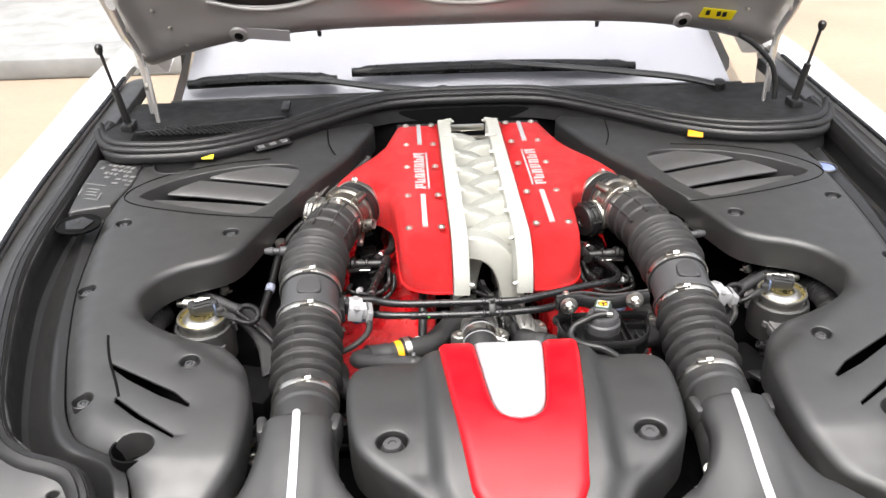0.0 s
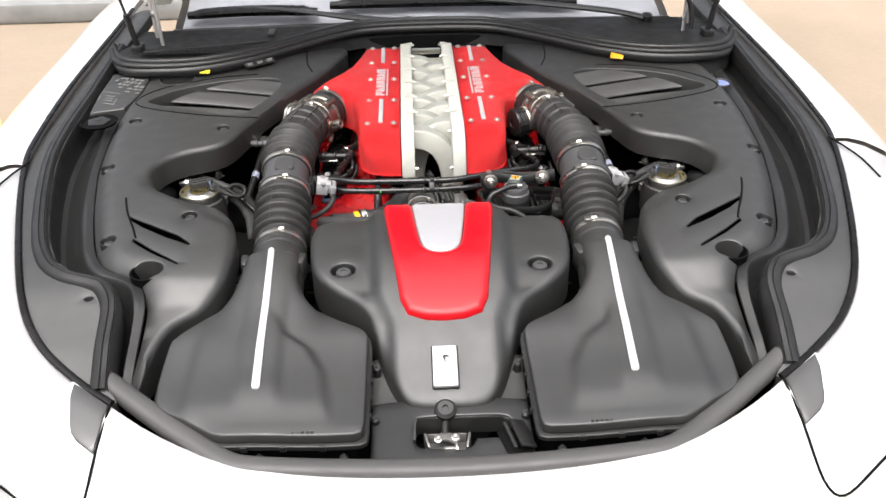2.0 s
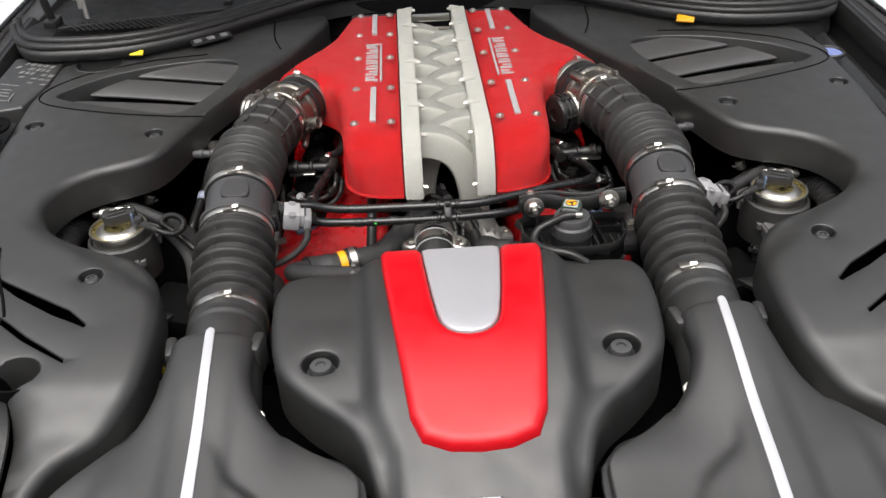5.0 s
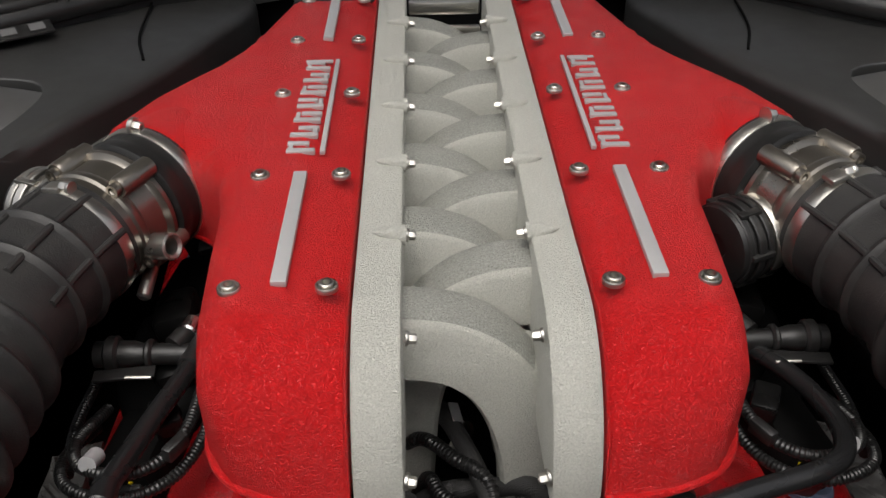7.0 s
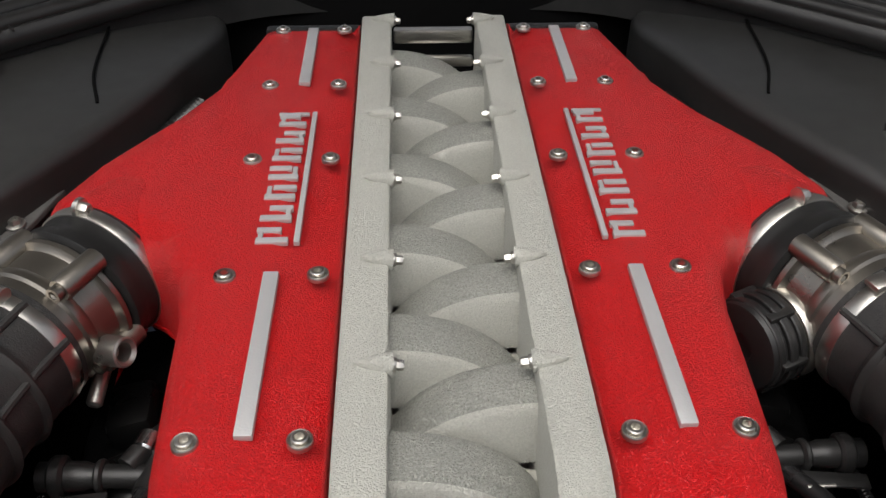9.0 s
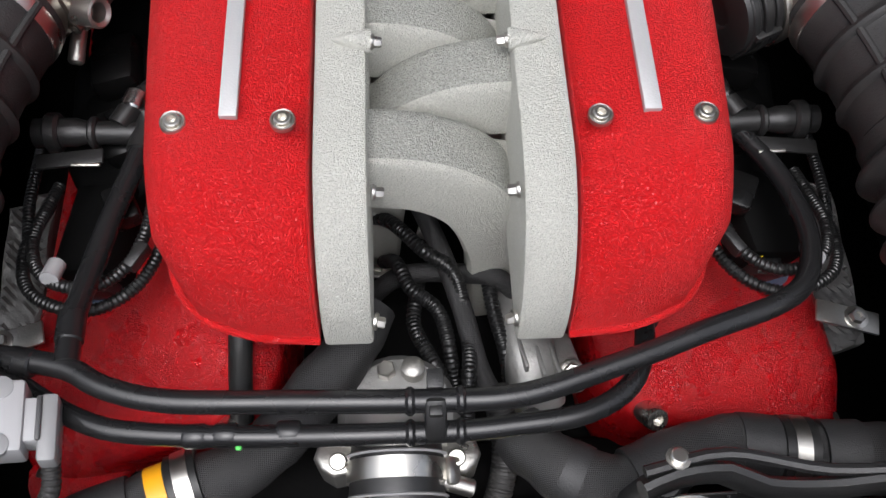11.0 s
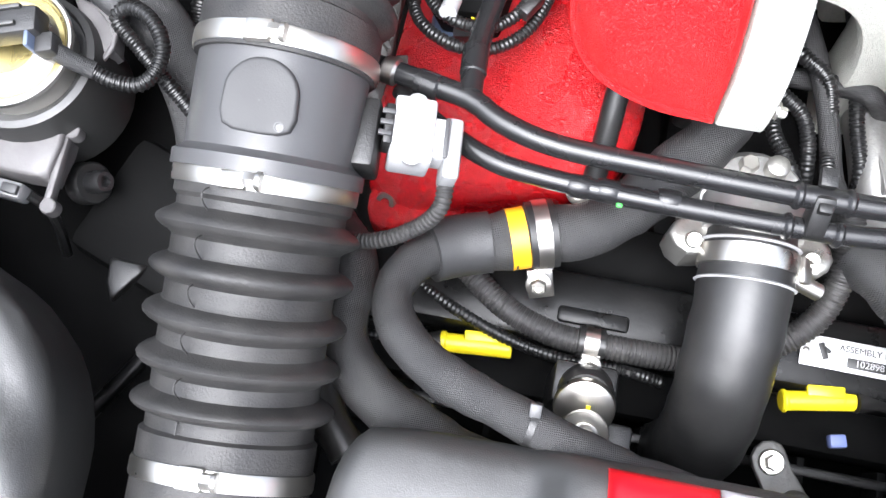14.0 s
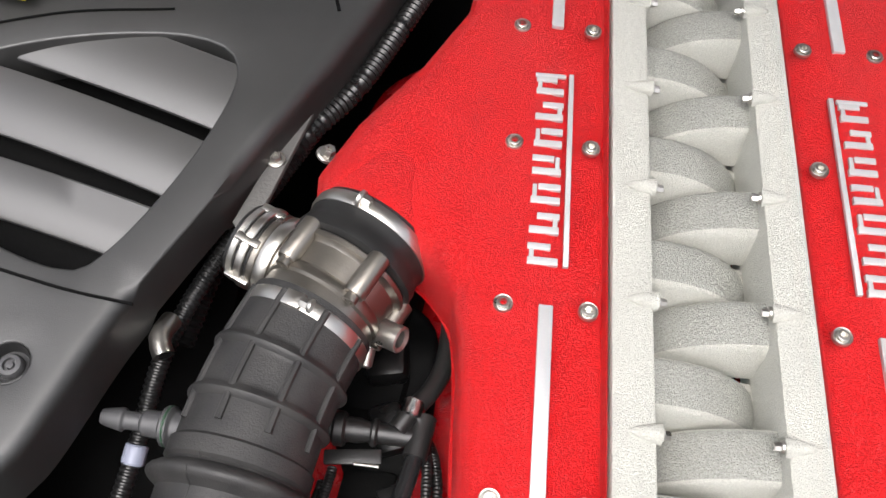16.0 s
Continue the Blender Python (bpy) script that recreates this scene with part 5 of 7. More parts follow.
def build_cowl():
    c = thing("cowl", (0, 0.72, 0.7), "black plastic cowl below the windscreen with air grille", "cowl")
    line = [(-x, y, z) for x, y, z in SEAL_LINE] + [(0, 0.724, 0.873)] + SEAL_LINE[::-1]
    ends = [(-0.886, 0.515, 0.886), (-0.872, 0.480, 0.874)] + line[1:-1] + [(0.872, 0.480, 0.874), (0.886, 0.515, 0.886)]
    part("seal", tube(ends, 0.010, 12, 0.014), SEAL, c, "ribbed rubber bonnet seal")
    part("seal", tube([(x, y + 0.022, z + 0.006) for x, y, z in ends], 0.0095, 12, 0.014), SEAL, c, "ribbed rubber bonnet seal")
    part("seal_channel", tube([(x, y - 0.014, z - 0.012) for x, y, z in line], 0.009, 10, 0.016, squash=(1, 1.3)), BLACK, c)
    # sheet from the seal back to the glass
    path = spline(line, 0.02)
    rows = [[(q.x, q.y - 0.02, q.z - 0.06) for q in path], [(q.x, q.y - 0.004, q.z - 0.012) for q in path], [(q.x, q.y + 0.03, q.z - 0.008) for q in path],
            [(q.x, q.y + 0.5 * max(0.05, 0.80 - q.y), 0.848) for q in path], [(q.x, 0.80 + 0.02 * (1 - abs(q.x)), 0.848) for q in path], [(q.x, 0.86, 0.83) for q in path]]
    part("panel", loft(rows), COWL, c)
    # mesh grille on one side: two families of thin bars
    g = part("air_grille", box((-0.63, 0.575, 0.868), (0.36, 0.008, 0.008), rot=(0, 0, 12), bevel=0.002), BLACK, c, "diamond mesh air grille")
    for k in range(26):
        x = -0.80 + 0.0135 * k
        y0 = 0.515 + 0.12 * max(0, (x + 0.62)) * 0.5
        part("bar", tube([(x, y0, 0.8705), (x + 0.045, y0 + 0.055, 0.8715)], 0.0014, 5, 0.05), BLACK, g)
        part("bar", tube([(x + 0.045, y0, 0.8705), (x, y0 + 0.055, 0.8715)], 0.0014, 5, 0.05), BLACK, g)
    # dark sheet behind the mesh, painted as the shade inside the grille
    part("grille_shade", box((-0.63, 0.55, 0.860), (0.37, 0.075, 0.004), rot=(0, 0, 3), bevel=0.001), BLACK_DEEP, g)
    part("rib", box((-0.46, 0.69, 0.868), (0.022, 0.06, 0.014), bevel=0.004), BLACK, c)
    # yellow and orange tags stuck on the seal channel
    solo("tag", box((-0.612, 0.410, 0.8535), (0.028, 0.014, 0.003), rot=(28, 0, -6), bevel=0.001), YELLOW_DIM, "small yellow plastic tag on the seal channel", "tag", "tags")
    solo("tag", box((0.535, 0.440, 0.8535), (0.036, 0.02, 0.004), rot=(28, 0, -20), bevel=0.001), YELLOW_TAG, "small orange plastic tag on the seal channel", "tag", "tags")
    # printed information label on the gutter corner
    lab = thing("information_label", (-0.81, 0.33, 0.80), "black plastic ledge with pale information print beside the cover", "label")
    part("sheet", plate(straight_outline([(-0.874, 0.455), (-0.764, 0.415), (-0.760, 0.30), (-0.785, 0.215), (-0.868, 0.195)], 0.012), lambda x, y: 0.8405 - 0.10 * max(0, 0.30 - y), 0.004, 0.03), BLACK_COVER, lab)
    rng = random.Random(2)
    for r in range(5):                                        # rows of small print
        u = 0.05
        while u < 0.92:
            w = 0.06 + 0.10 * rng.random()
            if rng.random() < 0.8 and not (r == 4 and u < 0.3):
                c0 = Vector((-0.862, 0.425, 0.841)) + Vector((0.092, -0.040, 0)) * (u + w / 2) + Vector((0.003, -0.023, 0)) * r
                part("print_bar", box(c0, (0.085 * w, 0.011 if r < 3 else 0.007, 0.001), rot=(0, 0, -23), bevel=0), PALE_PRINT, lab)
            u += w + 0.035
    for cx, cy, w, d in ((-0.8415, 0.3085, 0.052, 0.003), (-0.840, 0.2475, 0.052, 0.003), (-0.864, 0.288, 0.003, 0.058), (-0.8175, 0.268, 0.003, 0.058), (-0.841, 0.288, 0.034, 0.004), (-0.841, 0.276, 0.030, 0.004), (-0.841, 0.264, 0.034, 0.004)):
        part("print_frame", box((cx, cy, 0.8402 - 0.10 * max(0, 0.30 - cy)), (w, d, 0.0012), rot=(0, 0, -20 if w > 0.01 else 0), bevel=0), PALE_PRINT, lab)
    lab2 = thing("moulded_label", (-0.47, 0.52, 0.85), "black plastic label with raised frame on the cowl edge", "label")
    part("sheet", box((-0.47, 0.475, 0.852), (0.09, 0.022, 0.003), rot=(18, 0, 32), bevel=0.001), BLACK, lab2)
    for k in range(3):
        part("print_bar", box((-0.495 + 0.025 * k, 0.458 + 0.0158 * k, 0.8545), (0.016, 0.012, 0.001), rot=(18, 0, 32), bevel=0), GREY_PRINT, lab2)
    rc = thing("recessed_bolt", (-0.835, 0.155, 0.80), "dark oval recess with a star bolt in the gutter", "bolt")
    part("recess", lathe([(0.044, -0.002), (0.0455, 0.003), (0.042, 0.004), (0.039, 0.001), (0, 0.0005)], (-0.827, 0.135, 0.829), (0, 0, 1), 28), BLACK_DEEP, rc)
    part("star", lathe([(0.030, 0), (0.030, 0.004), (0.010, 0.008), (0, 0.008)], (-0.827, 0.135, 0.829), (0, 0, 1), 5), BLACK, rc)
    part("bolt", hexhead((-0.827, 0.135, 0.835), (0, 0, 1), 0.006, 0.005), METER, rc)
    return c


build_cowl()


def screen_point(x, v):
    """A point of the windscreen, v metres up along it from its foot."""
    return Vector((x * (1 - 0.12 * v), 0.815 + 0.87 * v + 0.05 * (1 - (x / 0.75) ** 2) * 0.3 - 0.10 * (x / 0.75) ** 2 * -1 * 0.6, 0.848 + 0.46 * v - 0.02 * (x / 0.75) ** 2))


def build_screen():
    w = thing("windscreen", (0, 0.85, 0.86), "raked windscreen over a pale sheet standing in for its reflection", "windscreen", kind="structure")
    rows = [[screen_point(-0.80 + 1.6 * i / 24, 1.0 * k / 10) for i in range(25)] for k in range(11)]
    glass = part("glass", loft(rows), GLASS, w)
    glass.visible_shadow = False
    # pale sheet added behind the glass to paint the sky's reflection
    rows = [[screen_point(-0.78 + 1.56 * i / 24, 0.03 + 0.95 * k / 10) - Vector((0, 0, 0.03)) for i in range(25)] for k in range(11)]
    part("reflection_sheet", loft(rows), SCREEN_REFLECTION, w, "pale grey sheet behind the glass, painted as its reflection")
    part("foot_band", tube([screen_point(-0.80 + 1.6 * i / 20, -0.005) for i in range(21)], 0.007, 8, 0.03), SEAL, w)


build_screen()


def build_wiper(a, b, pivot, elbow):
    w = thing("wiper", pivot, "black windscreen wiper with flat blade resting on the glass", "wiper", "wipers")
    a, b, pivot, elbow = (Vector(q) for q in (a, b, pivot, elbow))
    mid = a.lerp(b, 0.5)
    part("blade", tube([a, a.lerp(b, 0.25) + Vector((0, 0, 0.006)), mid + Vector((0, 0, 0.008)), a.lerp(b, 0.75) + Vector((0, 0, 0.006)), b], lambda run, q: 0.017 if (q - a).length > 0.03 and (q - b).length > 0.03 else 0.011, 10, 0.02, squash=(1.3, 0.9)), BEAM, w)
    part("rubber_lip", tube([a - Vector((0, 0.01, 0.008)), mid - Vector((0, 0.01, 0.004)), b - Vector((0, 0.01, 0.008))], 0.004, 6, 0.03), BLACK_DEEP, w)
    part("arm", tube([mid + Vector((0, 0, 0.018)), mid.lerp(elbow, 0.5) + Vector((0, 0, 0.012)), elbow, pivot], lambda run, q: 0.008 + 0.003 * min(1, run / 0.4), 10, 0.02, squash=(1.3, 0.8)), BLACK, w)
    part("joint", box(mid + Vector((0, 0, 0.012)), (0.07, 0.026, 0.022), bevel=0.006), BLACK, w)
    part("pivot_cap", lathe([(0.016, -0.012), (0.018, 0.0), (0.016, 0.012), (0.006, 0.016), (0, 0.016)], pivot, (0, -0.3, 1), 20), BLACK, w)


def on_glass(x, v, up=0.014):
    return screen_point(x, v) + Vector((0, -up * 0.45, up))


build_wiper(on_glass(-0.30, 0.07), on_glass(0.50, 0.06), (0.70, 0.775, 0.856), (0.58, 0.80, 0.876))
build_wiper(on_glass(-0.76, 0.05), on_glass(-0.34, 0.045), (-0.05, 0.795, 0.858), (-0.22, 0.81, 0.872))

# the raised bonnet, hinged in front of the glass
UP, OUT = Vector((0, -0.48, 0.877)), Vector((0, -0.877, -0.48))
FOOT = Vector((0, 0.80, 0.935))


def bonnet_edge(x):
    return 0.158 * max(0, 1 - abs(x / 0.82) ** 3)


def to_bonnet(bm, lift=0.0):
    for v in bm.verts:
        x, u, h = v.co
        bow = -0.05 * (x / 0.85) ** 2
        v.co = FOOT + Vector((x, 0, 0)) + UP * u + OUT * (h + lift + bow)
    return bm


def build_bonnet():
    b = thing("bonnet", (0, 0.80, 0.90), "raised bonnet with grey painted inner frame and dark liner", "car bonnet")
    side = [(0.82, 0.0), (0.875, 0.10), (0.90, 0.3), (0.90, 0.6), (0.86, 0.95), (0.74, 1.2)]
    rear = [(x, bonnet_edge(x)) for x in np.linspace(-0.80, 0.80, 24)]
    out = rear + side + [(-x, u) for x, u in side[::-1]]
    gap = [(-0.66, 0.33), (-0.62, 0.245), (-0.52, 0.225), (-0.42, 0.235), (-0.27, 0.285), (-0.17, 0.272), (-0.05, 0.245), (0.06, 0.242), (0.17, 0.262), (0.27, 0.278), (0.42, 0.228), (0.52, 0.215), (0.60, 0.235), (0.66, 0.33),
           (0.70, 0.6), (0.64, 0.95), (0.4, 1.08), (0, 1.1), (-0.4, 1.08), (-0.64, 0.95), (-0.70, 0.6)]
    frame_mesh = plate(straight_outline(out, 0.03), lambda x, u: 0.012 * math.sin(min(1, max(0, (u - bonnet_edge(x)) / 0.10)) * math.pi) ** 2, 0.012, 0.012, [smooth_outline(gap, 0.025)], 0.03)
    part("inner_frame", to_bonnet(frame_mesh, 0.03), HOOD_IN, b, "grey painted inner frame")
    part("skin", to_bonnet(plate(straight_outline(out, 0.03), lambda x, u: 0.0, 0.002, 0.022, (), 0.06), -0.0), PAINT, b)
    part("liner", to_bonnet(plate(smooth_outline(gap, 0.03), lambda x, u: 0.0, 0.004, 0.004, (), 0.05), 0.024), LINER, b, "dark felt liner")
    part("frame_bead", tube([FOOT + Vector((x, 0, 0)) + UP * u + OUT * (0.036 - 0.05 * (x / 0.85) ** 2) for x, u in gap[1:13]], 0.006, 10, 0.02), HOOD_IN, b)
    for x, u, w, h, mat, what in ((-0.485, 0.150, 0.105, 0.036, WHITE, "white paper sticker"), (0.648, 0.158, 0.095, 0.030, YELLOW, "yellow warning sticker")):
        m = bmesh.new()
        bmesh.ops.create_cube(m, size=1.0, matrix=Matrix.Translation((x, u, 0.0445)) @ Matrix.Rotation(radians(-4 if x < 0 else -14), 4, 'Z') @ Matrix.Diagonal((w, h, 0.002, 1)))
        st = part("sticker", to_bonnet(m), mat, b, what)
        if x > 0:
            for dx in (-0.028, 0.002, 0.018):
                m = bmesh.new()
                bmesh.ops.create_cube(m, size=1.0, matrix=Matrix.Translation((x + dx, u + 0.002 - dx * 0.25, 0.0462)) @ Matrix.Diagonal((0.011, 0.015, 0.0012, 1)))
                part("print_bar", to_bonnet(m), INK, st)
    for x in (-0.56, 0.56):
        part("plug", to_bonnet(lathe([(0.024, 0.0), (0.022, 0.006), (0.012, 0.008), (0.011, 0.001), (0, 0.001)], (x, 0.145, 0.04), (0, 0, 1), 24)), HOOD_IN, b)
        part("plug_hole", to_bonnet(lathe([(0.0105, 0.0), (0.0105, 0.007), (0, 0.007)], (x, 0.145, 0.042), (0, 0, 1), 16)), BLACK_DEEP, b)
    for x in (-0.36, 0.34):
        part("edge_buffer", to_bonnet(lathe([(0.006, 0), (0.005, 0.012), (0, 0.014)], (x, bonnet_edge(x) + 0.004, 0.03), (0, -1, 0.3), 10)), SEAL, b)
    for s in (1, -1):
        for k in range(5):
            m = lathe([(0.006, 0), (0.006, 0.002), (0.004, 0.003), (0, 0.003)], (s * (0.70 + 0.03 * (k % 3)), 0.10 + 0.055 * k, 0.036), (0, 0, 1), 12)
            part("rivet", to_bonnet(m), STEEL, b)
        m = bmesh.new()
        bmesh.ops.create_cube(m, size=1.0, matrix=Matrix.Translation((s * 0.69, 0.27, 0.041)) @ Matrix.Rotation(radians(s * 28), 4, 'Z') @ Matrix.Diagonal((0.008, 0.022, 0.002, 1)))
        part("slot", to_bonnet(m), BLACK_DEEP, b)
        pl = [Vector((s * 0.805, 0.70, 0.86)), Vector((s * 0.812, 0.715, 0.93)), Vector((s * 0.822, 0.735, 1.0)), Vector((s * 0.84, 0.70, 1.08)), Vector((s * 0.845, 0.66, 1.15))]
        h = part("hinge", tube(pl, lambda run, q: 0.026 if run > 0.1 else 0.016, 10, 0.015, squash=(0.35, 1.0)), HOOD_IN, b, "painted steel hinge")
        part("hinge_link", tube([q + Vector((-s * 0.02, -0.03, -0.02)) for q in pl[:3]], 0.014, 10, 0.015, squash=(0.4, 1.0)), HOOD_IN, h)
        for q in (pl[1], pl[2], pl[3]):
            part("bolt", hexhead(q + Vector((-s * 0.008, -0.012, 0)), (-s * 0.4, -1, 0), 0.007, 0.008), STEEL, h)
        g = thing("gas_strut", (s * 0.85, 0.62, 0.85), "black gas strut holding the bonnet up", "gas strut", "gas struts")
        foot, top = Vector((s * 0.845, 0.62, 0.862)), Vector((s * 0.878, 0.615, 1.055))
        part("cylinder", rod(foot, foot.lerp(top, 0.5), 0.009, 16), SEAL, g)
        part("piston_rod", rod(foot.lerp(top, 0.48), top, 0.0042, 12), BLACK, g)
        part("ball_socket", lathe([(0.006, -0.012), (0.010, -0.004), (0.010, 0.006), (0.005, 0.012), (0, 0.012)], top, (0, 0, 1), 14), BLACK, g)
        part("foot_bracket", box(foot - Vector((0, 0, 0.01)), (0.03, 0.05, 0.03), bevel=0.005), BLACK, g)
    solo("washer_hose", tube([(0.70, 0.68, 1.02), (0.74, 0.675, 0.995), (0.785, 0.66, 0.95), (0.80, 0.65, 0.90), (0.80, 0.64, 0.86)], 0.007, 10), SEAL, "black washer hose from bonnet to cowl", "hose")


build_bonnet()


# ---- engine block, heads and what lies between the hoses ----
def build_block():
    e = thing("engine_block", (0, 0.18, 0.42), "engine block between the cylinder heads, coloured as deep shade", "engine")
    # block and valley take a near-black that paints the shade under the plenum
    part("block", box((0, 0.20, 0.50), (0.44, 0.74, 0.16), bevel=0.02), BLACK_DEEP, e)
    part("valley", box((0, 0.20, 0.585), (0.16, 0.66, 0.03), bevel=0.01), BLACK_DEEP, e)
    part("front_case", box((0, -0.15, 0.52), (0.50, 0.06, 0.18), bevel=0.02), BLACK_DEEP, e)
    for x, y in ((0.051, 0.011), (-0.045, 0.03), (0.0, 0.12)):
        part("bolt", hexhead((x, y, 0.602), (0, 0, 1), 0.008, 0.010), STEEL, e)
    part("coolant_elbow", tube([(0.060, -0.02, 0.66), (0.062, -0.06, 0.675), (0.066, -0.09, 0.675), (0.070, -0.11, 0.66)], 0.020, 18, square=0.7), ALU_CAST, e, "cast aluminium coolant elbow")
    part("coolant_flange", box((0.088, -0.090, 0.682), (0.022, 0.044, 0.016), rot=(-10, 8, 12), bevel=0.004), ALU_CAST, e)
    for k in range(3):
        part("flange_rib", box((0.057 + 0.012 * k, -0.082 - 0.006 * k, 0.694), (0.003, 0.034, 0.008), rot=(-12, 0, 10), bevel=0.001), ALU_CAST, e)
    part("bolt", hexhead((0.092, -0.098, 0.689), (0, -0.3, 1), 0.006, 0.007), STEEL, e)


build_block()


def head_height(x, y):
    ax = abs(x)
    return 0.712 - 0.42 * max(0, ax - 0.155) - 0.25 * max(0, 0.13 - ax) - 0.55 * max(0, -0.085 - y)


for s in (-1, 1):
    vc = thing("cam_cover", (s * 0.20, 0.15, 0.58), "red crackle-painted cam cover on the cylinder head", "cam cover", "cam covers")
    out = [(0.105, 0.50), (0.105, 0.2), (0.108, -0.05), (0.118, -0.105), (0.14, -0.132), (0.20, -0.135), (0.265, -0.145), (0.302, -0.138), (0.312, -0.10), (0.305, 0.0), (0.302, 0.2), (0.30, 0.50)]
    cv = part("cover", plate(smooth_outline(flip(out, s), 0.012), head_height, 0.016, 0.10, (), 0.014), RED_SHADED, vc)
    part("front_tab", plate(smooth_outline(flip([(0.215, -0.12), (0.245, -0.152), (0.29, -0.165), (0.305, -0.15), (0.30, -0.125), (0.26, -0.11)], s), 0.01), lambda x, y: 0.618, 0.006, 0.03), RED_SHADED, vc)
    for x, y in (((0.29, -0.14), (0.145, -0.133)) if s < 0 else ((0.145, -0.133), (0.30, -0.12))):
        z = head_height(x, y) + (0.006 if x < 0.2 else -0.012)
        part("bolt", lathe([(0.009, -0.012), (0.009, 0.004), (0.0075, 0.007), (0.004, 0.007), (0.0035, 0.003), (0, 0.003)], (s * x, y, z), (s * 0.2, -0.6, 0.8), 18), STEEL, cv)
    for k in range(4):
        y = -0.005 + 0.104 * k
        z = head_height(0.25, y)
        part("plug_grommet", lathe([(0.026, -0.01), (0.027, 0.004), (0.022, 0.009), (0.016, 0.006), (0, 0.006)], (s * 0.252, y, z), (s * 0.4, 0, 1), 24), BLUE, cv, "blue-grey rubber plug grommet")
        coil = thing("ignition_coil", (s * 0.248, y, z), "black ignition coil seated in the cam cover", "ignition coil", "ignition coils")
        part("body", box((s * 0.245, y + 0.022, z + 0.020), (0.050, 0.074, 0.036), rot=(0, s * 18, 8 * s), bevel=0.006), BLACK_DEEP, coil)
        part("connector", box((s * 0.243, y - 0.014, z + 0.022), (0.024, 0.026, 0.02), rot=(10, s * 18, 0), bevel=0.003), BLACK, coil)
        part("lock_tab", box((s * 0.240, y - 0.012, z + 0.035), (0.010, 0.007, 0.004), rot=(10, s * 18, 20), bevel=0.001), YELLOW, coil)
    part("heat_shield", plate(straight_outline(flip([(0.31, -0.07), (0.345, -0.06), (0.352, 0.08), (0.315, 0.10)], s), 0.008), lambda x, y: 0.625 + 0.003 * math.sin(x * 700) * math.sin(y * 700), 0.002, 0.01, (), 0.004), DARK_CAST, vc, "grey dimpled heat shield")
    part("stay", box((s * 0.312, -0.055, 0.668), (0.05, 0.018, 0.003), rot=(0, s * 6, s * -14), bevel=0.001), ALU, vc)
    part("stay_bolt", hexhead((s * 0.318, -0.056, 0.669), (0, 0, 1), 0.006, 0.005), STEEL, vc)

# wiring loops over the coils
for s in (-1, 1):
    loops = [[(0.285, 0.04, 0.70), (0.288, -0.01, 0.722), (0.272, -0.048, 0.736), (0.235, -0.062, 0.738), (0.205, -0.045, 0.735), (0.19, -0.012, 0.735), (0.188, 0.03, 0.735), (0.194, 0.065, 0.722), (0.205, 0.09, 0.70), (0.212, 0.11, 0.67)],
             [(0.277, 0.05, 0.71), (0.279, -0.005, 0.732), (0.262, -0.04, 0.746), (0.232, -0.05, 0.748), (0.21, -0.035, 0.745), (0.199, -0.006, 0.744), (0.197, 0.035, 0.742), (0.203, 0.075, 0.728), (0.214, 0.10, 0.70), (0.22, 0.12, 0.67)],
             [(0.30, 0.09, 0.70), (0.296, 0.03, 0.71), (0.285, -0.02, 0.715)]]
    loom = thing("wiring_loom", (s * 0.24, 0.0, 0.70), "black corrugated wiring loom looped over the ignition coils", "wiring", "wiring looms")
    for k, l in enumerate(loops):
        part("conduit", tube(flip(l, s), ribbed(0.0039, 0.0046, 0.0032), 8, 0.0008), LOOM, loom)
    part("tape_sleeve", tube([(s * 0.2535, -0.032, 0.748), (s * 0.2545, -0.046, 0.754)], 0.0062, 12), WHITE, loom, "white cloth tape")
    part("connector", box((s * 0.222, 0.02, 0.730), (0.02, 0.03, 0.016), rot=(0, 0, s * -25), bevel=0.003), BEAM, loom)
    part("harness_tray", plate(smooth_outline(flip([(0.205, 0.19), (0.198, 0.12), (0.206, 0.06), (0.225, 0.035), (0.262, 0.045), (0.285, 0.10), (0.275, 0.19), (0.24, 0.21)], s), 0.01), lambda x, y: 0.712 + 0.006 * math.sin(y * 90) - 0.25 * max(0, abs(x) - 0.24), 0.008, 0.035), BLACK_DEEP, loom, "black harness tray")
    part("harness_plug", box((s * 0.232, 0.085, 0.722), (0.030, 0.042, 0.024), rot=(6, s * 12, s * -18), bevel=0.006), BEAM, loom)
    part("harness_plug", box((s * 0.243, 0.150, 0.722), (0.036, 0.050, 0.026), rot=(-4, s * 10, s * -8), bevel=0.007), BEAM, loom)
    part("clip", box((s * 0.20, -0.03, 0.752), (0.008, 0.02, 0.012), rot=(0, 0, s * 30), bevel=0.002), BLACK, loom)

# fuel rail pipes across the front of the plenum
rails = thing("fuel_pipes", (0, -0.14, 0.74), "pair of satin black fuel pipes clipped together", "pipe")
R1 = [(-0.292, -0.098, 0.768), (-0.262, -0.105, 0.771), (-0.226, -0.114, 0.775), (-0.203, -0.127, 0.777), (-0.165, -0.137, 0.778), (-0.092, -0.140, 0.778), (-0.008, -0.142, 0.778), (0.045, -0.140, 0.778), (0.101, -0.124, 0.778), (0.164, -0.102, 0.777), (0.214, -0.084, 0.773), (0.240, -0.062, 0.766), (0.254, -0.02, 0.752), (0.248, 0.03, 0.742), (0.226, 0.072, 0.738), (0.205, 0.10, 0.738)]
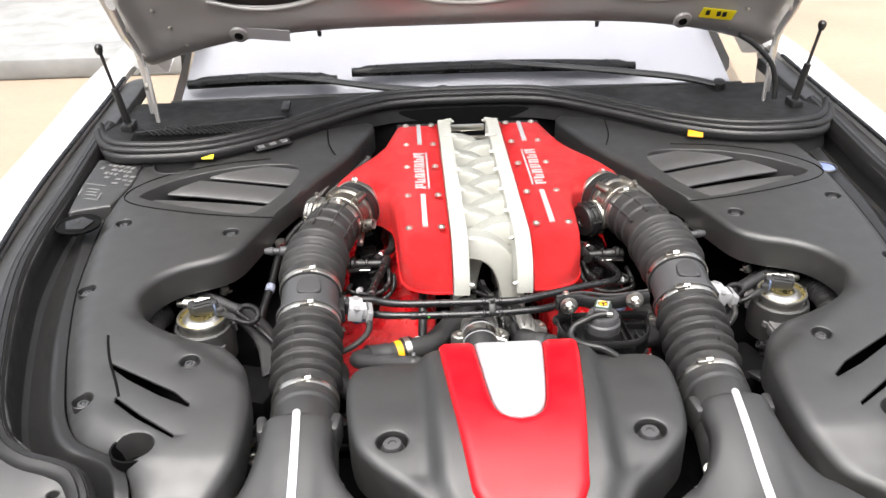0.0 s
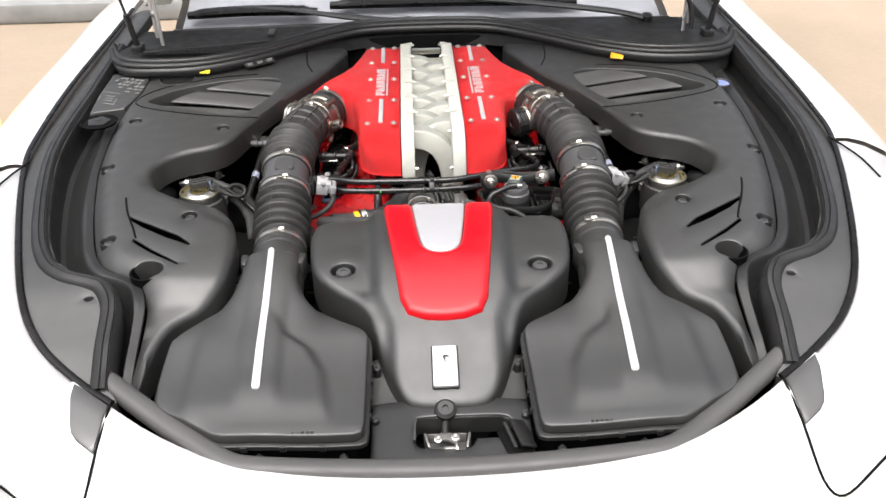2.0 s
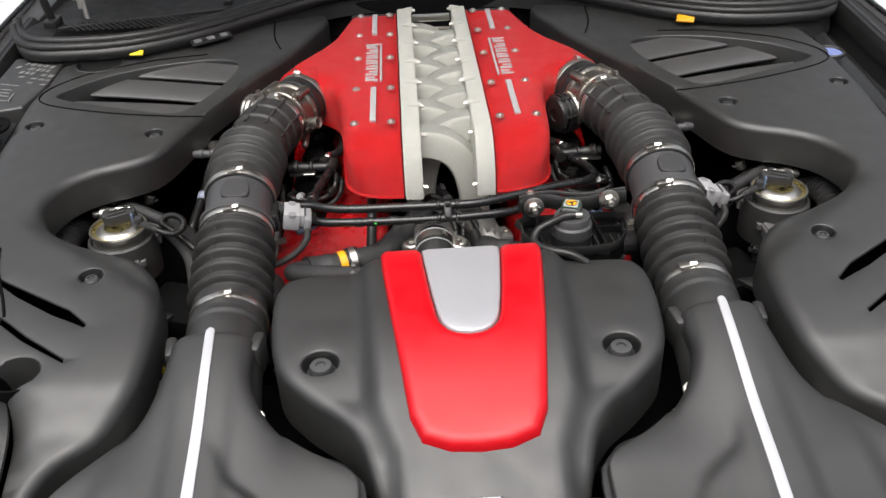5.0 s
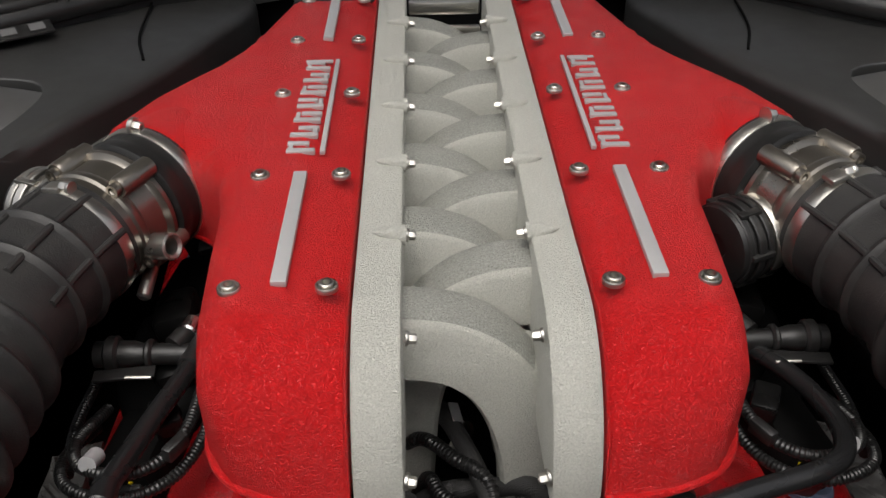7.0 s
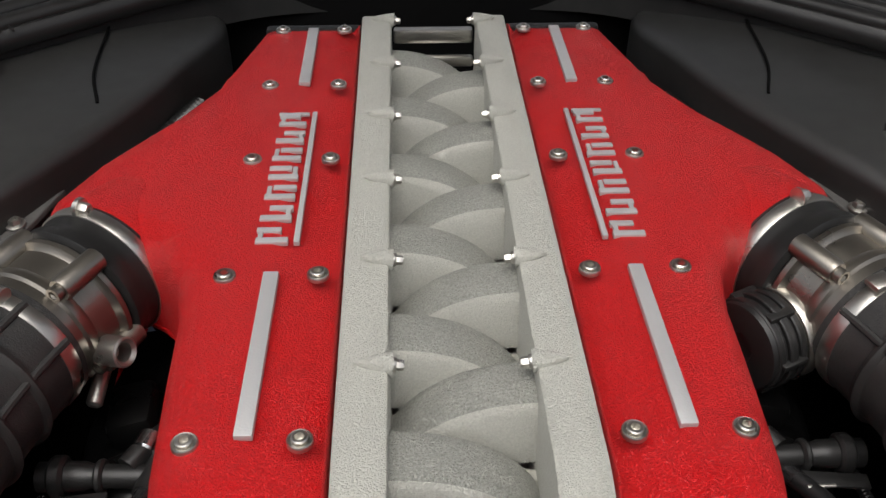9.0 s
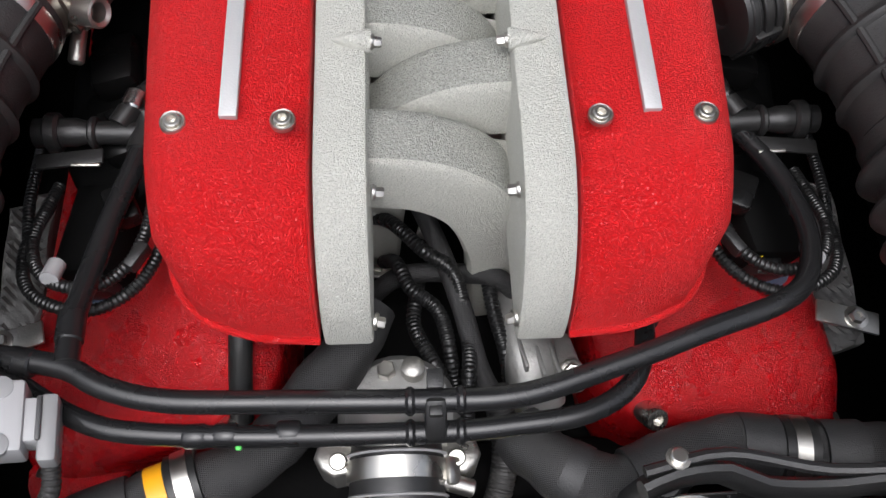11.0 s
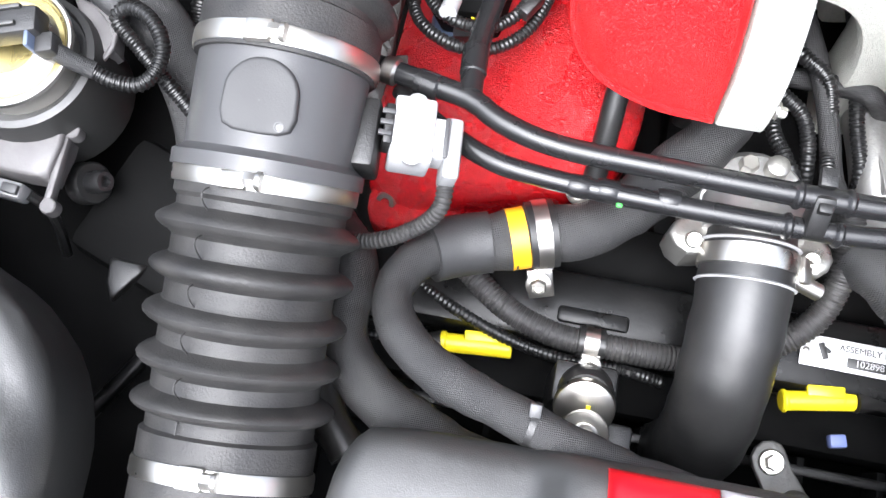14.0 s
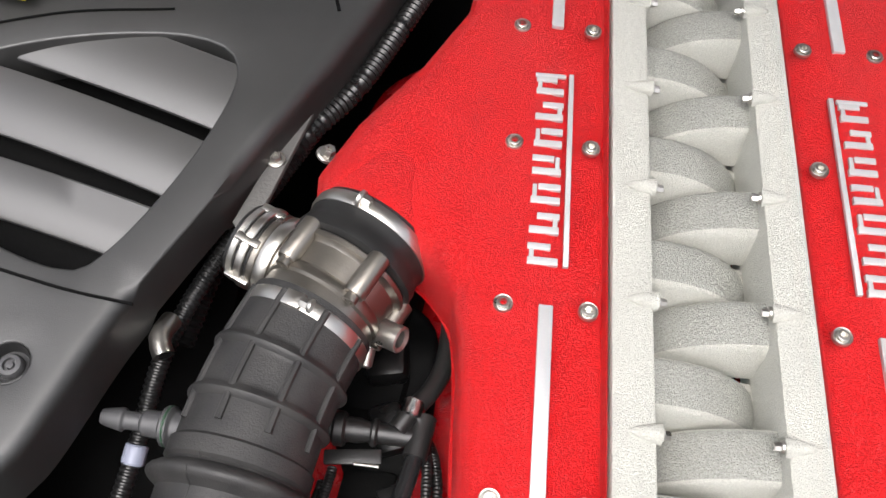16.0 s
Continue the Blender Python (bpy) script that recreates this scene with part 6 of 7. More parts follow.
R2 = [(-0.275, -0.105, 0.752), (-0.249, -0.125, 0.757), (-0.212, -0.145, 0.762), (-0.178, -0.152, 0.763), (-0.110, -0.156, 0.763), (-0.008, -0.157, 0.763), (0.043, -0.154, 0.763), (0.085, -0.148, 0.762), (0.115, -0.130, 0.757), (0.130, -0.102, 0.748), (0.134, -0.08, 0.74)]
part("pipe", tube(R1, 0.0072, 16, 0.008), PIPE, rails)
part("pipe", tube(R2, 0.0068, 16, 0.008), PIPE, rails)
part("branch_pipe", tube([(-0.226, -0.112, 0.777), (-0.2285, -0.085, 0.772), (-0.2265, -0.049, 0.762), (-0.220, 0.0, 0.753), (-0.212, 0.040, 0.748), (-0.2075, 0.066, 0.746)], 0.0075, 16, 0.008), PIPE, rails)
part("collar", rod((-0.2275, -0.098, 0.7745), (-0.2292, -0.076, 0.7705), 0.0086, 16), PIPE, rails)
part("collar", rod((-0.262, -0.1055, 0.771), (-0.246, -0.110, 0.773), 0.0086, 16), PIPE, rails)
part("hose_band", rod((-0.285, -0.100, 0.769), (-0.275, -0.1025, 0.770), 0.0092, 16), STEEL, rails, "steel band")
for x in (-0.023, 0.007):
    part("bead", lathe([(0.0072, -0.003), (0.0088, -0.001), (0.0088, 0.001), (0.0072, 0.003)], (x, -0.142, 0.778), (1, 0, 0), 18), PIPE, rails)
    part("bead", lathe([(0.0068, -0.003), (0.0084, -0.001), (0.0084, 0.001), (0.0068, 0.003)], (x, -0.157, 0.763), (1, 0, 0), 18), PIPE, rails)
for x in (-0.150, -0.132, -0.095):
    part("bead", lathe([(0.0066, -0.007), (0.0076, -0.005), (0.0076, 0.005), (0.0066, 0.007)], (x, -0.1545, 0.763), (1, 0, 0), 18), PIPE, rails)
part("clip", box((-0.008, -0.149, 0.772), (0.013, 0.028, 0.016), rot=(45, 0, 0), bevel=0.003), BLACK, rails, "black plastic pipe clip")
part("clip_tab", box((-0.008, -0.131, 0.785), (0.010, 0.012, 0.005), bevel=0.001), BLACK, rails)
part("clip_tab", box((-0.008, -0.150, 0.783), (0.008, 0.006, 0.006), bevel=0.001), BLACK, rails)
part("pipe_end_fitting", tube([(0.134, -0.082, 0.742), (0.136, -0.068, 0.735), (0.137, -0.05, 0.73)], 0.0095, 14), BLACK, rails)
part("paint_dot", box((-0.124, -0.1625, 0.764), (0.004, 0.003, 0.003), bevel=0.001), GREEN, rails)
# side fittings under the hose bends
for s in (-1, 1):
    q = thing("vapour_fitting", (s * 0.24, 0.09, 0.72), "black plastic quick-connect fitting on the hose flank", "pipe fitting", "vapour fittings")
    part("body", tube([(s * 0.285, 0.074, 0.745), (s * 0.262, 0.074, 0.745), (s * 0.235, 0.073, 0.745), (s * 0.207, 0.072, 0.745)], lambda run, p: 0.0105 if run < 0.03 else 0.0085, 14), BLACK, q)
    part("tee", tube([(s * 0.204, 0.090, 0.744), (s * 0.209, 0.055, 0.746)], 0.0100, 14), BLACK, q)
    part("foil_band", rod((s * 0.2165, 0.086, 0.752), (s * 0.2125, 0.101, 0.752), 0.0098, 16), FOIL, q, "printed silver band")
    part("upper_hose", tube([(s * 0.225, 0.076, 0.750), (s * 0.2145, 0.093, 0.752), (s * 0.200, 0.115, 0.748), (s * 0.192, 0.145, 0.742), (s * 0.190, 0.20, 0.735)], 0.0085, 12), SEAL, q)
    part("lever", box((s * 0.258, 0.052, 0.744), (0.046, 0.012, 0.003), rot=(0, 0, s * -6), bevel=0.001), BLACK, q)
    part("lever_edge", rod((s * 0.236, 0.046, 0.7455), (s * 0.256, 0.0465, 0.7455), 0.0014, 8), STEEL, q)
    part("body_collar", rod((s * 0.277, 0.074, 0.745), (s * 0.266, 0.074, 0.745), 0.0145, 18), BLACK, q)
    part("release_ring", rod((s * 0.246, 0.0735, 0.745), (s * 0.240, 0.0733, 0.745), 0.0118, 18), BLACK, q)

vh = thing("breather_hose", (-0.135, -0.09, 0.68), "short black rubber hose under the plenum", "hose")
part("hose", tube([(-0.132, -0.045, 0.745), (-0.133, -0.07, 0.735), (-0.135, -0.10, 0.715), (-0.137, -0.125, 0.69)], 0.0082, 14), SEAL, vh)
# thermostat housing and its big hose
th = thing("coolant_hose", (-0.032, -0.22, 0.60), "thick black rubber coolant hose with steel clamp", "hose")
part("hose", tube([(-0.032, -0.150, 0.719), (-0.032, -0.178, 0.718), (-0.032, -0.205, 0.713), (-0.033, -0.235, 0.701), (-0.033, -0.262, 0.68), (-0.033, -0.283, 0.645), (-0.033, -0.290, 0.60), (-0.033, -0.290, 0.55)], lambda run, q: (0.0305 if run > 0.012 else 0.029) + 0.0004 * math.sin(run * 210), 32, 0.006), HOSE_GLOSS, th)
part("clamp", lathe([(0.0305, -0.007), (0.0322, -0.007), (0.0322, 0.006), (0.0305, 0.006)], (-0.032, -0.171, 0.7185), (0, -1, -0.08), 40), STEEL, th, "broad steel clamp")
for y in (-0.160, -0.186):
    part("wire_ring", lathe([(0.0312, -0.001), (0.0326, 0.0), (0.0312, 0.001)], (-0.032, y, 0.719 - 0.08 * (-0.16 - y)), (0, -1, -0.1), 40), WHITE, th)
part("clamp_bolt", rod((-0.004, -0.177, 0.722), (0.016, -0.182, 0.716), 0.0058, 16), STEEL, th)
part("clamp_block", box((0.001, -0.172, 0.722), (0.010, 0.018, 0.012), rot=(0, 40, 0), bevel=0.002), STEEL, th)
hs = thing("thermostat_housing", (-0.032, -0.12, 0.66), "cast aluminium thermostat housing with bolts", "thermostat housing")
part("dome", lathe([(0.042, -0.04), (0.043, -0.02), (0.041, 0.0), (0.036, 0.009), (0.02, 0.014), (0, 0.015)], (-0.030, -0.128, 0.700), (0, -0.1, 1), 28), ALU_CAST, hs)
part("flange", plate(smooth_outline([(-0.085, -0.160), (-0.072, -0.173), (-0.05, -0.168), (-0.012, -0.168), (0.012, -0.173), (0.022, -0.160), (0.012, -0.145), (-0.012, -0.138), (-0.05, -0.138), (-0.075, -0.145)], 0.008), lambda x, y: 0.722, 0.004, 0.03), ALU, hs)
part("neck", tube([(-0.032, -0.128, 0.716), (-0.032, -0.154, 0.719)], 0.033, 28), ALU_CAST, hs)
for x, y in ((-0.069, -0.163), (0.006, -0.163)):
    part("bolt", lathe([(0.0058, -0.012), (0.0058, 0.003), (0.0048, 0.005), (0.003, 0.005), (0.0028, 0.002), (0, 0.002)], (x, y, 0.722), (0, -0.25, 1), 18), ALU, hs)
part("sensor", rod((-0.038, -0.104, 0.705), (-0.038, -0.102, 0.722), 0.0065, 6), STEEL, hs)
part("banjo", lathe([(0.005, 0), (0.0078, 0.002), (0.0078, 0.016), (0.005, 0.018)], (-0.020, -0.104, 0.708), (0, 0.1, 1), 16), ALU, hs)

# sleeved coolant hoses
ch = thing("sleeved_hose", (-0.18, -0.22, 0.60), "black woven-sleeved coolant hose looped beside the engine", "hose")
part("hose", tube([(-0.050, -0.055, 0.715), (-0.064, -0.088, 0.715), (-0.084, -0.112, 0.708), (-0.112, -0.143, 0.70), (-0.138, -0.163, 0.70), (-0.168, -0.171, 0.70)], wavy(0.0195), 20, 0.006), CLOTH, ch)
part("hose", tube([(-0.168, -0.171, 0.70), (-0.193, -0.181, 0.70), (-0.226, -0.193, 0.704), (-0.247, -0.211, 0.717), (-0.254, -0.237, 0.731), (-0.242, -0.262, 0.745), (-0.212, -0.284, 0.757), (-0.166, -0.300, 0.765), (-0.111, -0.318, 0.768), (-0.04, -0.33, 0.765)], lambda run, q: lerp_table([(0.0, 0.0205), (0.05, 0.0205), (0.085, 0.0135), (1.0, 0.0130)], run) * wavy(1.0)(run, q), 20, 0.006), CLOTH, ch)
part("tape_wrap", tube([(-0.200, -0.183, 0.701), (-0.221, -0.190, 0.7025), (-0.238, -0.199, 0.708)], 0.0213, 20), TAPE, ch, "smooth cloth tape wrap")
part("yellow_band", tube([(-0.1765, -0.1748, 0.70), (-0.182, -0.1768, 0.70), (-0.188, -0.179, 0.7001)], 0.0216, 20), YELLOW_TAG, ch, "yellow band")
part("hose_clip", lathe([(0.0205, -0.010), (0.0235, -0.0095), (0.0235, 0.0095), (0.0205, 0.010)], (-0.1665, -0.171, 0.70), (1, 0.33, 0), 32), SEAL, ch, "rubber-lined clip")
part("clip_band", lathe([(0.0232, -0.005), (0.0243, -0.005), (0.0243, 0.005), (0.0232, 0.005)], (-0.1665, -0.171, 0.70), (1, 0.33, 0), 32), STEEL, ch, "steel clip band")
part("clip_foot", box((-0.161, -0.200, 0.680), (0.018, 0.022, 0.004), rot=(40, 0, 18), bevel=0.001), STEEL, ch)
part("clip_bolt", hexhead((-0.162, -0.202, 0.682), (0, -0.6, 0.8), 0.006, 0.006), STEEL, ch)
part("zip_tie", lathe([(0.0130, -0.002), (0.0142, -0.002), (0.0142, 0.002), (0.0130, 0.002)], (-0.154, -0.3040, 0.766), (1, -0.2, 0), 24), BLACK, ch)
part("zip_head", box((-0.154, -0.296, 0.7785), (0.007, 0.008, 0.006), rot=(20, 0, 0), bevel=0.001), METER, ch)
ch2 = thing("sleeved_hose", (-0.27, -0.27, 0.60), "black woven-sleeved hose running under its neighbour", "hose")
part("hose", tube([(-0.33, -0.17, 0.66), (-0.302, -0.196, 0.685), (-0.288, -0.225, 0.695), (-0.288, -0.255, 0.70), (-0.274, -0.283, 0.706), (-0.245, -0.306, 0.712), (-0.20, -0.325, 0.716), (-0.14, -0.34, 0.716)], wavy(0.0175), 18, 0.006), CLOTH, ch2)
part("hose", tube([(-0.345, -0.19, 0.64), (-0.315, -0.22, 0.66), (-0.308, -0.27, 0.66), (-0.295, -0.31, 0.66), (-0.27, -0.34, 0.66)], 0.014, 16, 0.008), SEAL, ch2)
chr_ = thing("sleeved_hose", (0.16, -0.165, 0.60), "black woven-sleeved coolant hose with tape wraps", "hose")
RH = [(0.050, -0.140, 0.69), (0.067, -0.160, 0.697), (0.090, -0.176, 0.70), (0.121, -0.178, 0.70), (0.160, -0.162, 0.70), (0.195, -0.157, 0.70), (0.237, -0.163, 0.70), (0.29, -0.165, 0.70), (0.34, -0.16, 0.69)]
part("hose", tube(RH, wavy(0.0205, 1.4), 20, 0.005), CLOTH, chr_)
for a, b in ((3, 4), (6, 8), (11, 13), (15, 17)):
    sp = spline(RH, 0.012)
    part("tape_wrap", tube([tuple(q) for q in sp[a:b + 1]], 0.0226, 20), TAPE, chr_, "smooth cloth tape wrap")
part("clip_band", lathe([(0.0205, -0.012), (0.024, -0.011), (0.024, 0.011), (0.0205, 0.012)], (0.232, -0.1625, 0.70), (1, -0.1, 0), 32), SEAL, chr_, "rubber-lined clip")
part("clip_band", lathe([(0.0238, -0.005), (0.0248, -0.005), (0.0248, 0.005), (0.0238, 0.005)], (0.232, -0.1625, 0.70), (1, -0.1, 0), 32), STEEL, chr_, "steel clip band")
part("yellow_band", tube([(0.250, -0.1638, 0.70), (0.256, -0.164, 0.70)], 0.0214, 20), YELLOW_TAG, chr_, "yellow band")

corr = thing("corrugated_hose", (-0.1, -0.22, 0.60), "ribbed black breather hose along the cross member", "hose")
part("hose", tube([(-0.225, -0.185, 0.652), (-0.184, -0.216, 0.656), (-0.145, -0.230, 0.658), (-0.102, -0.232, 0.658), (-0.06, -0.231, 0.655), (-0.03, -0.228, 0.645), (0.004, -0.212, 0.655), (0.030, -0.190, 0.668), (0.040, -0.163, 0.682), (0.041, -0.136, 0.692), (0.036, -0.112, 0.705)], ribbed(0.0086, 0.0095, 0.0034), 14, 0.00085), RUBBER, corr)
part("hose_clip", lathe([(0.0095, -0.009), (0.0115, -0.009), (0.0115, 0.009), (0.0095, 0.009)], (-0.118, -0.2315, 0.658), (1, 0, 0), 24), SEAL, corr, "rubber-lined clip")
part("clip_band", lathe([(0.0114, -0.005), (0.0122, -0.005), (0.0122, 0.005), (0.0114, 0.005)], (-0.118, -0.2315, 0.658), (1, 0, 0), 24), STEEL, corr, "steel clip band")
part("clip_foot", box((-0.117, -0.246, 0.660), (0.014, 0.014, 0.003), rot=(35, 0, 0), bevel=0.001), STEEL, corr)
part("clip_bolt", hexhead((-0.1165, -0.249, 0.661), (0, -0.5, 0.9), 0.0055, 0.006), STEEL, corr)

# cross member with the assembly plate
xm = thing("cross_member", (0, -0.21, 0.55), "black painted steel cross member in front of the engine", "cross member")
part("beam", box((-0.02, -0.205, 0.600), (0.60, 0.055, 0.09), bevel=0.008), BEAM, xm)
part("lower_beam", box((-0.02, -0.245, 0.555), (0.62, 0.05, 0.05), bevel=0.008), BLACK_DEEP, xm)
part("weld_tab", box((-0.118, -0.212, 0.647), (0.052, 0.012, 0.006), bevel=0.003), BEAM, xm)
ap = thing("assembly_plate", (0.07, -0.205, 0.645), "small aluminium plate riveted to the cross member", "plate")
part("plate", box((0.070, -0.2055, 0.6475), (0.081, 0.0225, 0.0016), rot=(4, 0, -0.5), bevel=0.0006), LABEL, ap)
for x in (0.0335, 0.1065):
    part("rivet", lathe([(0.0028, 0), (0.0026, 0.001), (0.0015, 0.0016), (0, 0.0016)], (x, -0.206, 0.6483), (0, 0, 1), 14), STEEL, ap)


def lettering(text, at, size, mat, parent, name, extrude=0.0002):
    cu = bpy.data.curves.new("letters", 'FONT')
    cu.body, cu.size, cu.extrude, cu.align_x, cu.align_y = text, size, extrude, 'CENTER', 'CENTER'
    tmp = bpy.data.objects.new("letters", cu)
    me = bpy.data.meshes.new_from_object(tmp)
    bm = bmesh.new()
    bm.from_mesh(me)
    bpy.data.objects.remove(tmp), bpy.data.curves.remove(cu), bpy.data.meshes.remove(me)
    bmesh.ops.transform(bm, matrix=pose(*at, 4, 0, -0.5), verts=bm.verts)
    return part(name, bm, mat, parent, smooth=False)


lettering("ASSEMBLY No.", (0.077, -0.2005, 0.6489), 0.0066, INK, ap, "writing")
part("number_field", box((0.078, -0.2098, 0.6479), (0.031, 0.0072, 0.0012), rot=(4, 0, -0.5), bevel=0.0003), INK, ap)
lettering("102898", (0.078, -0.2098, 0.6488), 0.0068, WHITE, ap, "number")
part("emblem_bar", box((0.0455, -0.2045, 0.6483), (0.0045, 0.012, 0.0008), rot=(4, 0, 22), bevel=0.0002), INK, ap)
part("emblem_bar", box((0.0465, -0.2025, 0.6483), (0.009, 0.003, 0.0008), rot=(4, 0, -30), bevel=0.0002), INK, ap)

# radiator top mount below the cross member
rm = thing("rubber_mount", (-0.116, -0.28, 0.60), "rubber mount with steel cup and yellow check mark", "mount")
part("bracket", box((-0.118, -0.262, 0.62), (0.045, 0.03, 0.09), bevel=0.004), BLACK, rm)
part("ear", box((-0.143, -0.300, 0.655), (0.018, 0.03, 0.03), bevel=0.003), BLACK, rm)
part("ear", box((-0.091, -0.300, 0.655), (0.018, 0.03, 0.03), bevel=0.003), BLACK, rm)
part("rubber", lathe([(0.017, 0), (0.020, 0.004), (0.020, 0.016), (0.017, 0.02)], (-0.117, -0.264, 0.654), (0, -0.45, 1), 28), SEAL, rm)
part("cup", lathe([(0.0205, 0.0), (0.0215, 0.003), (0.0205, 0.008), (0.014, 0.011), (0.0, 0.011)], (-0.117, -0.276, 0.668), (0, -0.55, 0.9), 28), STEEL, rm)
part("washer", lathe([(0.0165, 0), (0.0165, 0.003), (0.012, 0.004), (0, 0.004)], (-0.116, -0.296, 0.682), (0, -0.45, 0.9), 28), STEEL, rm)
part("nut", hexhead((-0.116, -0.299, 0.686), (0, -0.45, 0.9), 0.0065, 0.009), STEEL, rm)
part("stud_end", rod((-0.116, -0.302, 0.693), (-0.116, -0.307, 0.703), 0.0038, 12), STEEL, rm)
part("check_mark", box((-0.1155, -0.283, 0.6805), (0.0032, 0.012, 0.0012), rot=(32, 0, 0), bevel=0.0003), YELLOW, rm)
part("check_mark", box((-0.1155, -0.2925, 0.687), (0.0030, 0.008, 0.0012), rot=(28, 0, 0), bevel=0.0003), YELLOW, rm)
br = thing("lifting_bracket", (0.035, -0.295, 0.60), "flat zinc bracket with bolt and bright dowel", "bracket")
part("strap", plate(smooth_outline([(0.012, -0.285), (0.020, -0.272), (0.033, -0.272), (0.042, -0.288), (0.062, -0.318), (0.052, -0.33), (0.035, -0.328), (0.022, -0.305)], 0.006), lambda x, y: 0.618, 0.0015, 0.003, (), 0.008), DARK_CAST, br)
part("bolt", hexhead((0.026, -0.286, 0.619), (0, -0.1, 1), 0.006, 0.008), STEEL, br)
part("dowel", lathe([(0.011, 0), (0.012, 0.004), (0.011, 0.012), (0.006, 0.016), (0, 0.017)], (0.045, -0.313, 0.618), (0, -0.3, 1), 20), DARK_CAST, br)

# yellow plugs of the fan wiring
for a, b, t in (((-0.224, -0.246, 0.628), (-0.172, -0.242, 0.628), -1), ((0.024, -0.243, 0.636), (0.074, -0.234, 0.636), 1)):
    y = thing("fan_plug", Vector(a) - Vector((0, 0, 0.008)), "yellow plastic electrical plug on black wires", "electrical plug", "fan plugs")
    a, b = Vector(a), Vector(b)
    part("shell", rod(a, b, 0.0072, 16), YELLOW, y)
    part("latch", box(a.lerp(b, 0.55) + Vector((0, 0.006, 0.006)), (0.026, 0.008, 0.006), rot=(0, 0, 6), bevel=0.001), YELLOW, y)
    part("rim", rod(a.lerp(b, -0.02 if t > 0 else -0.04), a.lerp(b, 0.06), 0.0085, 16), YELLOW, y)
    e, o = (b, 1) if t > 0 else (a, -1)
    part("boot", tube([e, e + Vector((o * 0.018, o * 0.004, -0.003)), e + Vector((o * 0.036, o * 0.0, -0.008))], lambda run, q: 0.0088 - 0.08 * run, 14), SEAL, y)
    part("conduit", tube([e + Vector((o * 0.03, 0, -0.006)), e + Vector((o * 0.06, -0.004, -0.01)), e + Vector((o * 0.10, -0.012, -0.02))], ribbed(0.0037, 0.0044, 0.0034), 8, 0.00085), LOOM, y)
lm = thing("wiring_loom", (-0.1, -0.235, 0.63), "thin black corrugated conduit behind the mount", "wiring")
part("conduit", tube([(-0.252, -0.205, 0.64), (-0.22, -0.222, 0.645), (-0.18, -0.236, 0.643), (-0.14, -0.243, 0.64), (-0.09, -0.243, 0.637), (-0.06, -0.246, 0.63)], ribbed(0.0041, 0.0048, 0.0036), 8, 0.0009), LOOM, lm)
part("conduit", tube([(-0.245, -0.205, 0.64), (-0.258, -0.222, 0.64), (-0.262, -0.245, 0.63)], ribbed(0.0034, 0.0042, 0.004), 8, 0.002), LOOM, lm)
part("blue_plug", box((0.072, -0.262, 0.615), (0.012, 0.010, 0.010), rot=(0, 0, 12), bevel=0.002), BLUE_CAP, lm, "small blue plug")
fan = thing("radiator_fan_shroud", (0, -0.40, 0.48), "black plastic fan shroud below the engine cover", "fan shroud")
part("shroud", box((0, -0.42, 0.545), (0.62, 0.22, 0.05), bevel=0.01), BLACK_DEEP, fan)
for k in range(9):
    part("rib", box((-0.24 + 0.06 * k, -0.30, 0.565), (0.006, 0.05, 0.03), bevel=0.001), BLACK_DEEP, fan)
part("edge", box((0, -0.285, 0.575), (0.60, 0.008, 0.012), bevel=0.002), BLACK, fan)
fh = thing("sleeved_hose", (0.12, -0.33, 0.60), "black woven-sleeved hose at the cover's rear edge", "hose")
part("hose", tube([(0.04, -0.345, 0.66), (0.08, -0.322, 0.675), (0.13, -0.312, 0.68), (0.20, -0.315, 0.675), (0.27, -0.325, 0.66)], wavy(0.017), 18, 0.006), CLOTH, fh)
part("tape_wrap", tube([(0.108, -0.3155, 0.6785), (0.13, -0.312, 0.68), (0.152, -0.3118, 0.6798)], 0.0187, 18, 0.004), TAPE, fh, "smooth cloth tape wrap")

# wires in the valley
vl = thing("wiring_loom", (0.01, -0.03, 0.62), "bundle of black corrugated wires in the engine valley", "wiring")
for k, pts in enumerate((((-0.02, 0.05, 0.70), (0.0, 0.0, 0.705), (0.016, -0.05, 0.70), (0.026, -0.09, 0.69), (0.036, -0.12, 0.69)),
                         ((-0.035, 0.02, 0.70), (-0.01, -0.01, 0.71), (0.012, -0.03, 0.708), (0.02, -0.075, 0.695), (0.018, -0.11, 0.70)),
                         ((-0.03, -0.01, 0.69), (-0.02, -0.035, 0.70), (0.0, -0.055, 0.70), (0.008, -0.09, 0.69)),
                         ((0.045, -0.03, 0.70), (0.02, -0.02, 0.69), (-0.02, -0.015, 0.68), (-0.045, -0.02, 0.66)),
                         ((0.03, 0.06, 0.68), (0.035, 0.0, 0.69), (0.04, -0.05, 0.69), (0.048, -0.085, 0.68)),
                         ((-0.015, -0.03, 0.68), (-0.018, -0.06, 0.69), (-0.008, -0.085, 0.695), (0.0, -0.10, 0.69)))):
    a, b = Vector(pts[0]) * 2 - Vector(pts[1]), Vector(pts[-1]) * 2 - Vector(pts[-2])
    pts = [a - Vector((0, 0, 0.04)), *pts, b - Vector((0, 0, 0.05))]
    part("conduit", tube(pts, ribbed(0.0048, 0.0056, 0.0034) if k not in (0, 3) else 0.0075, 10, 0.00085), LOOM if k not in (0, 3) else CLOTH, vl)
part("bolt_cap", rod((-0.012, 0.012, 0.70), (0.002, 0.006, 0.702), 0.006, 14), STEEL, vl)
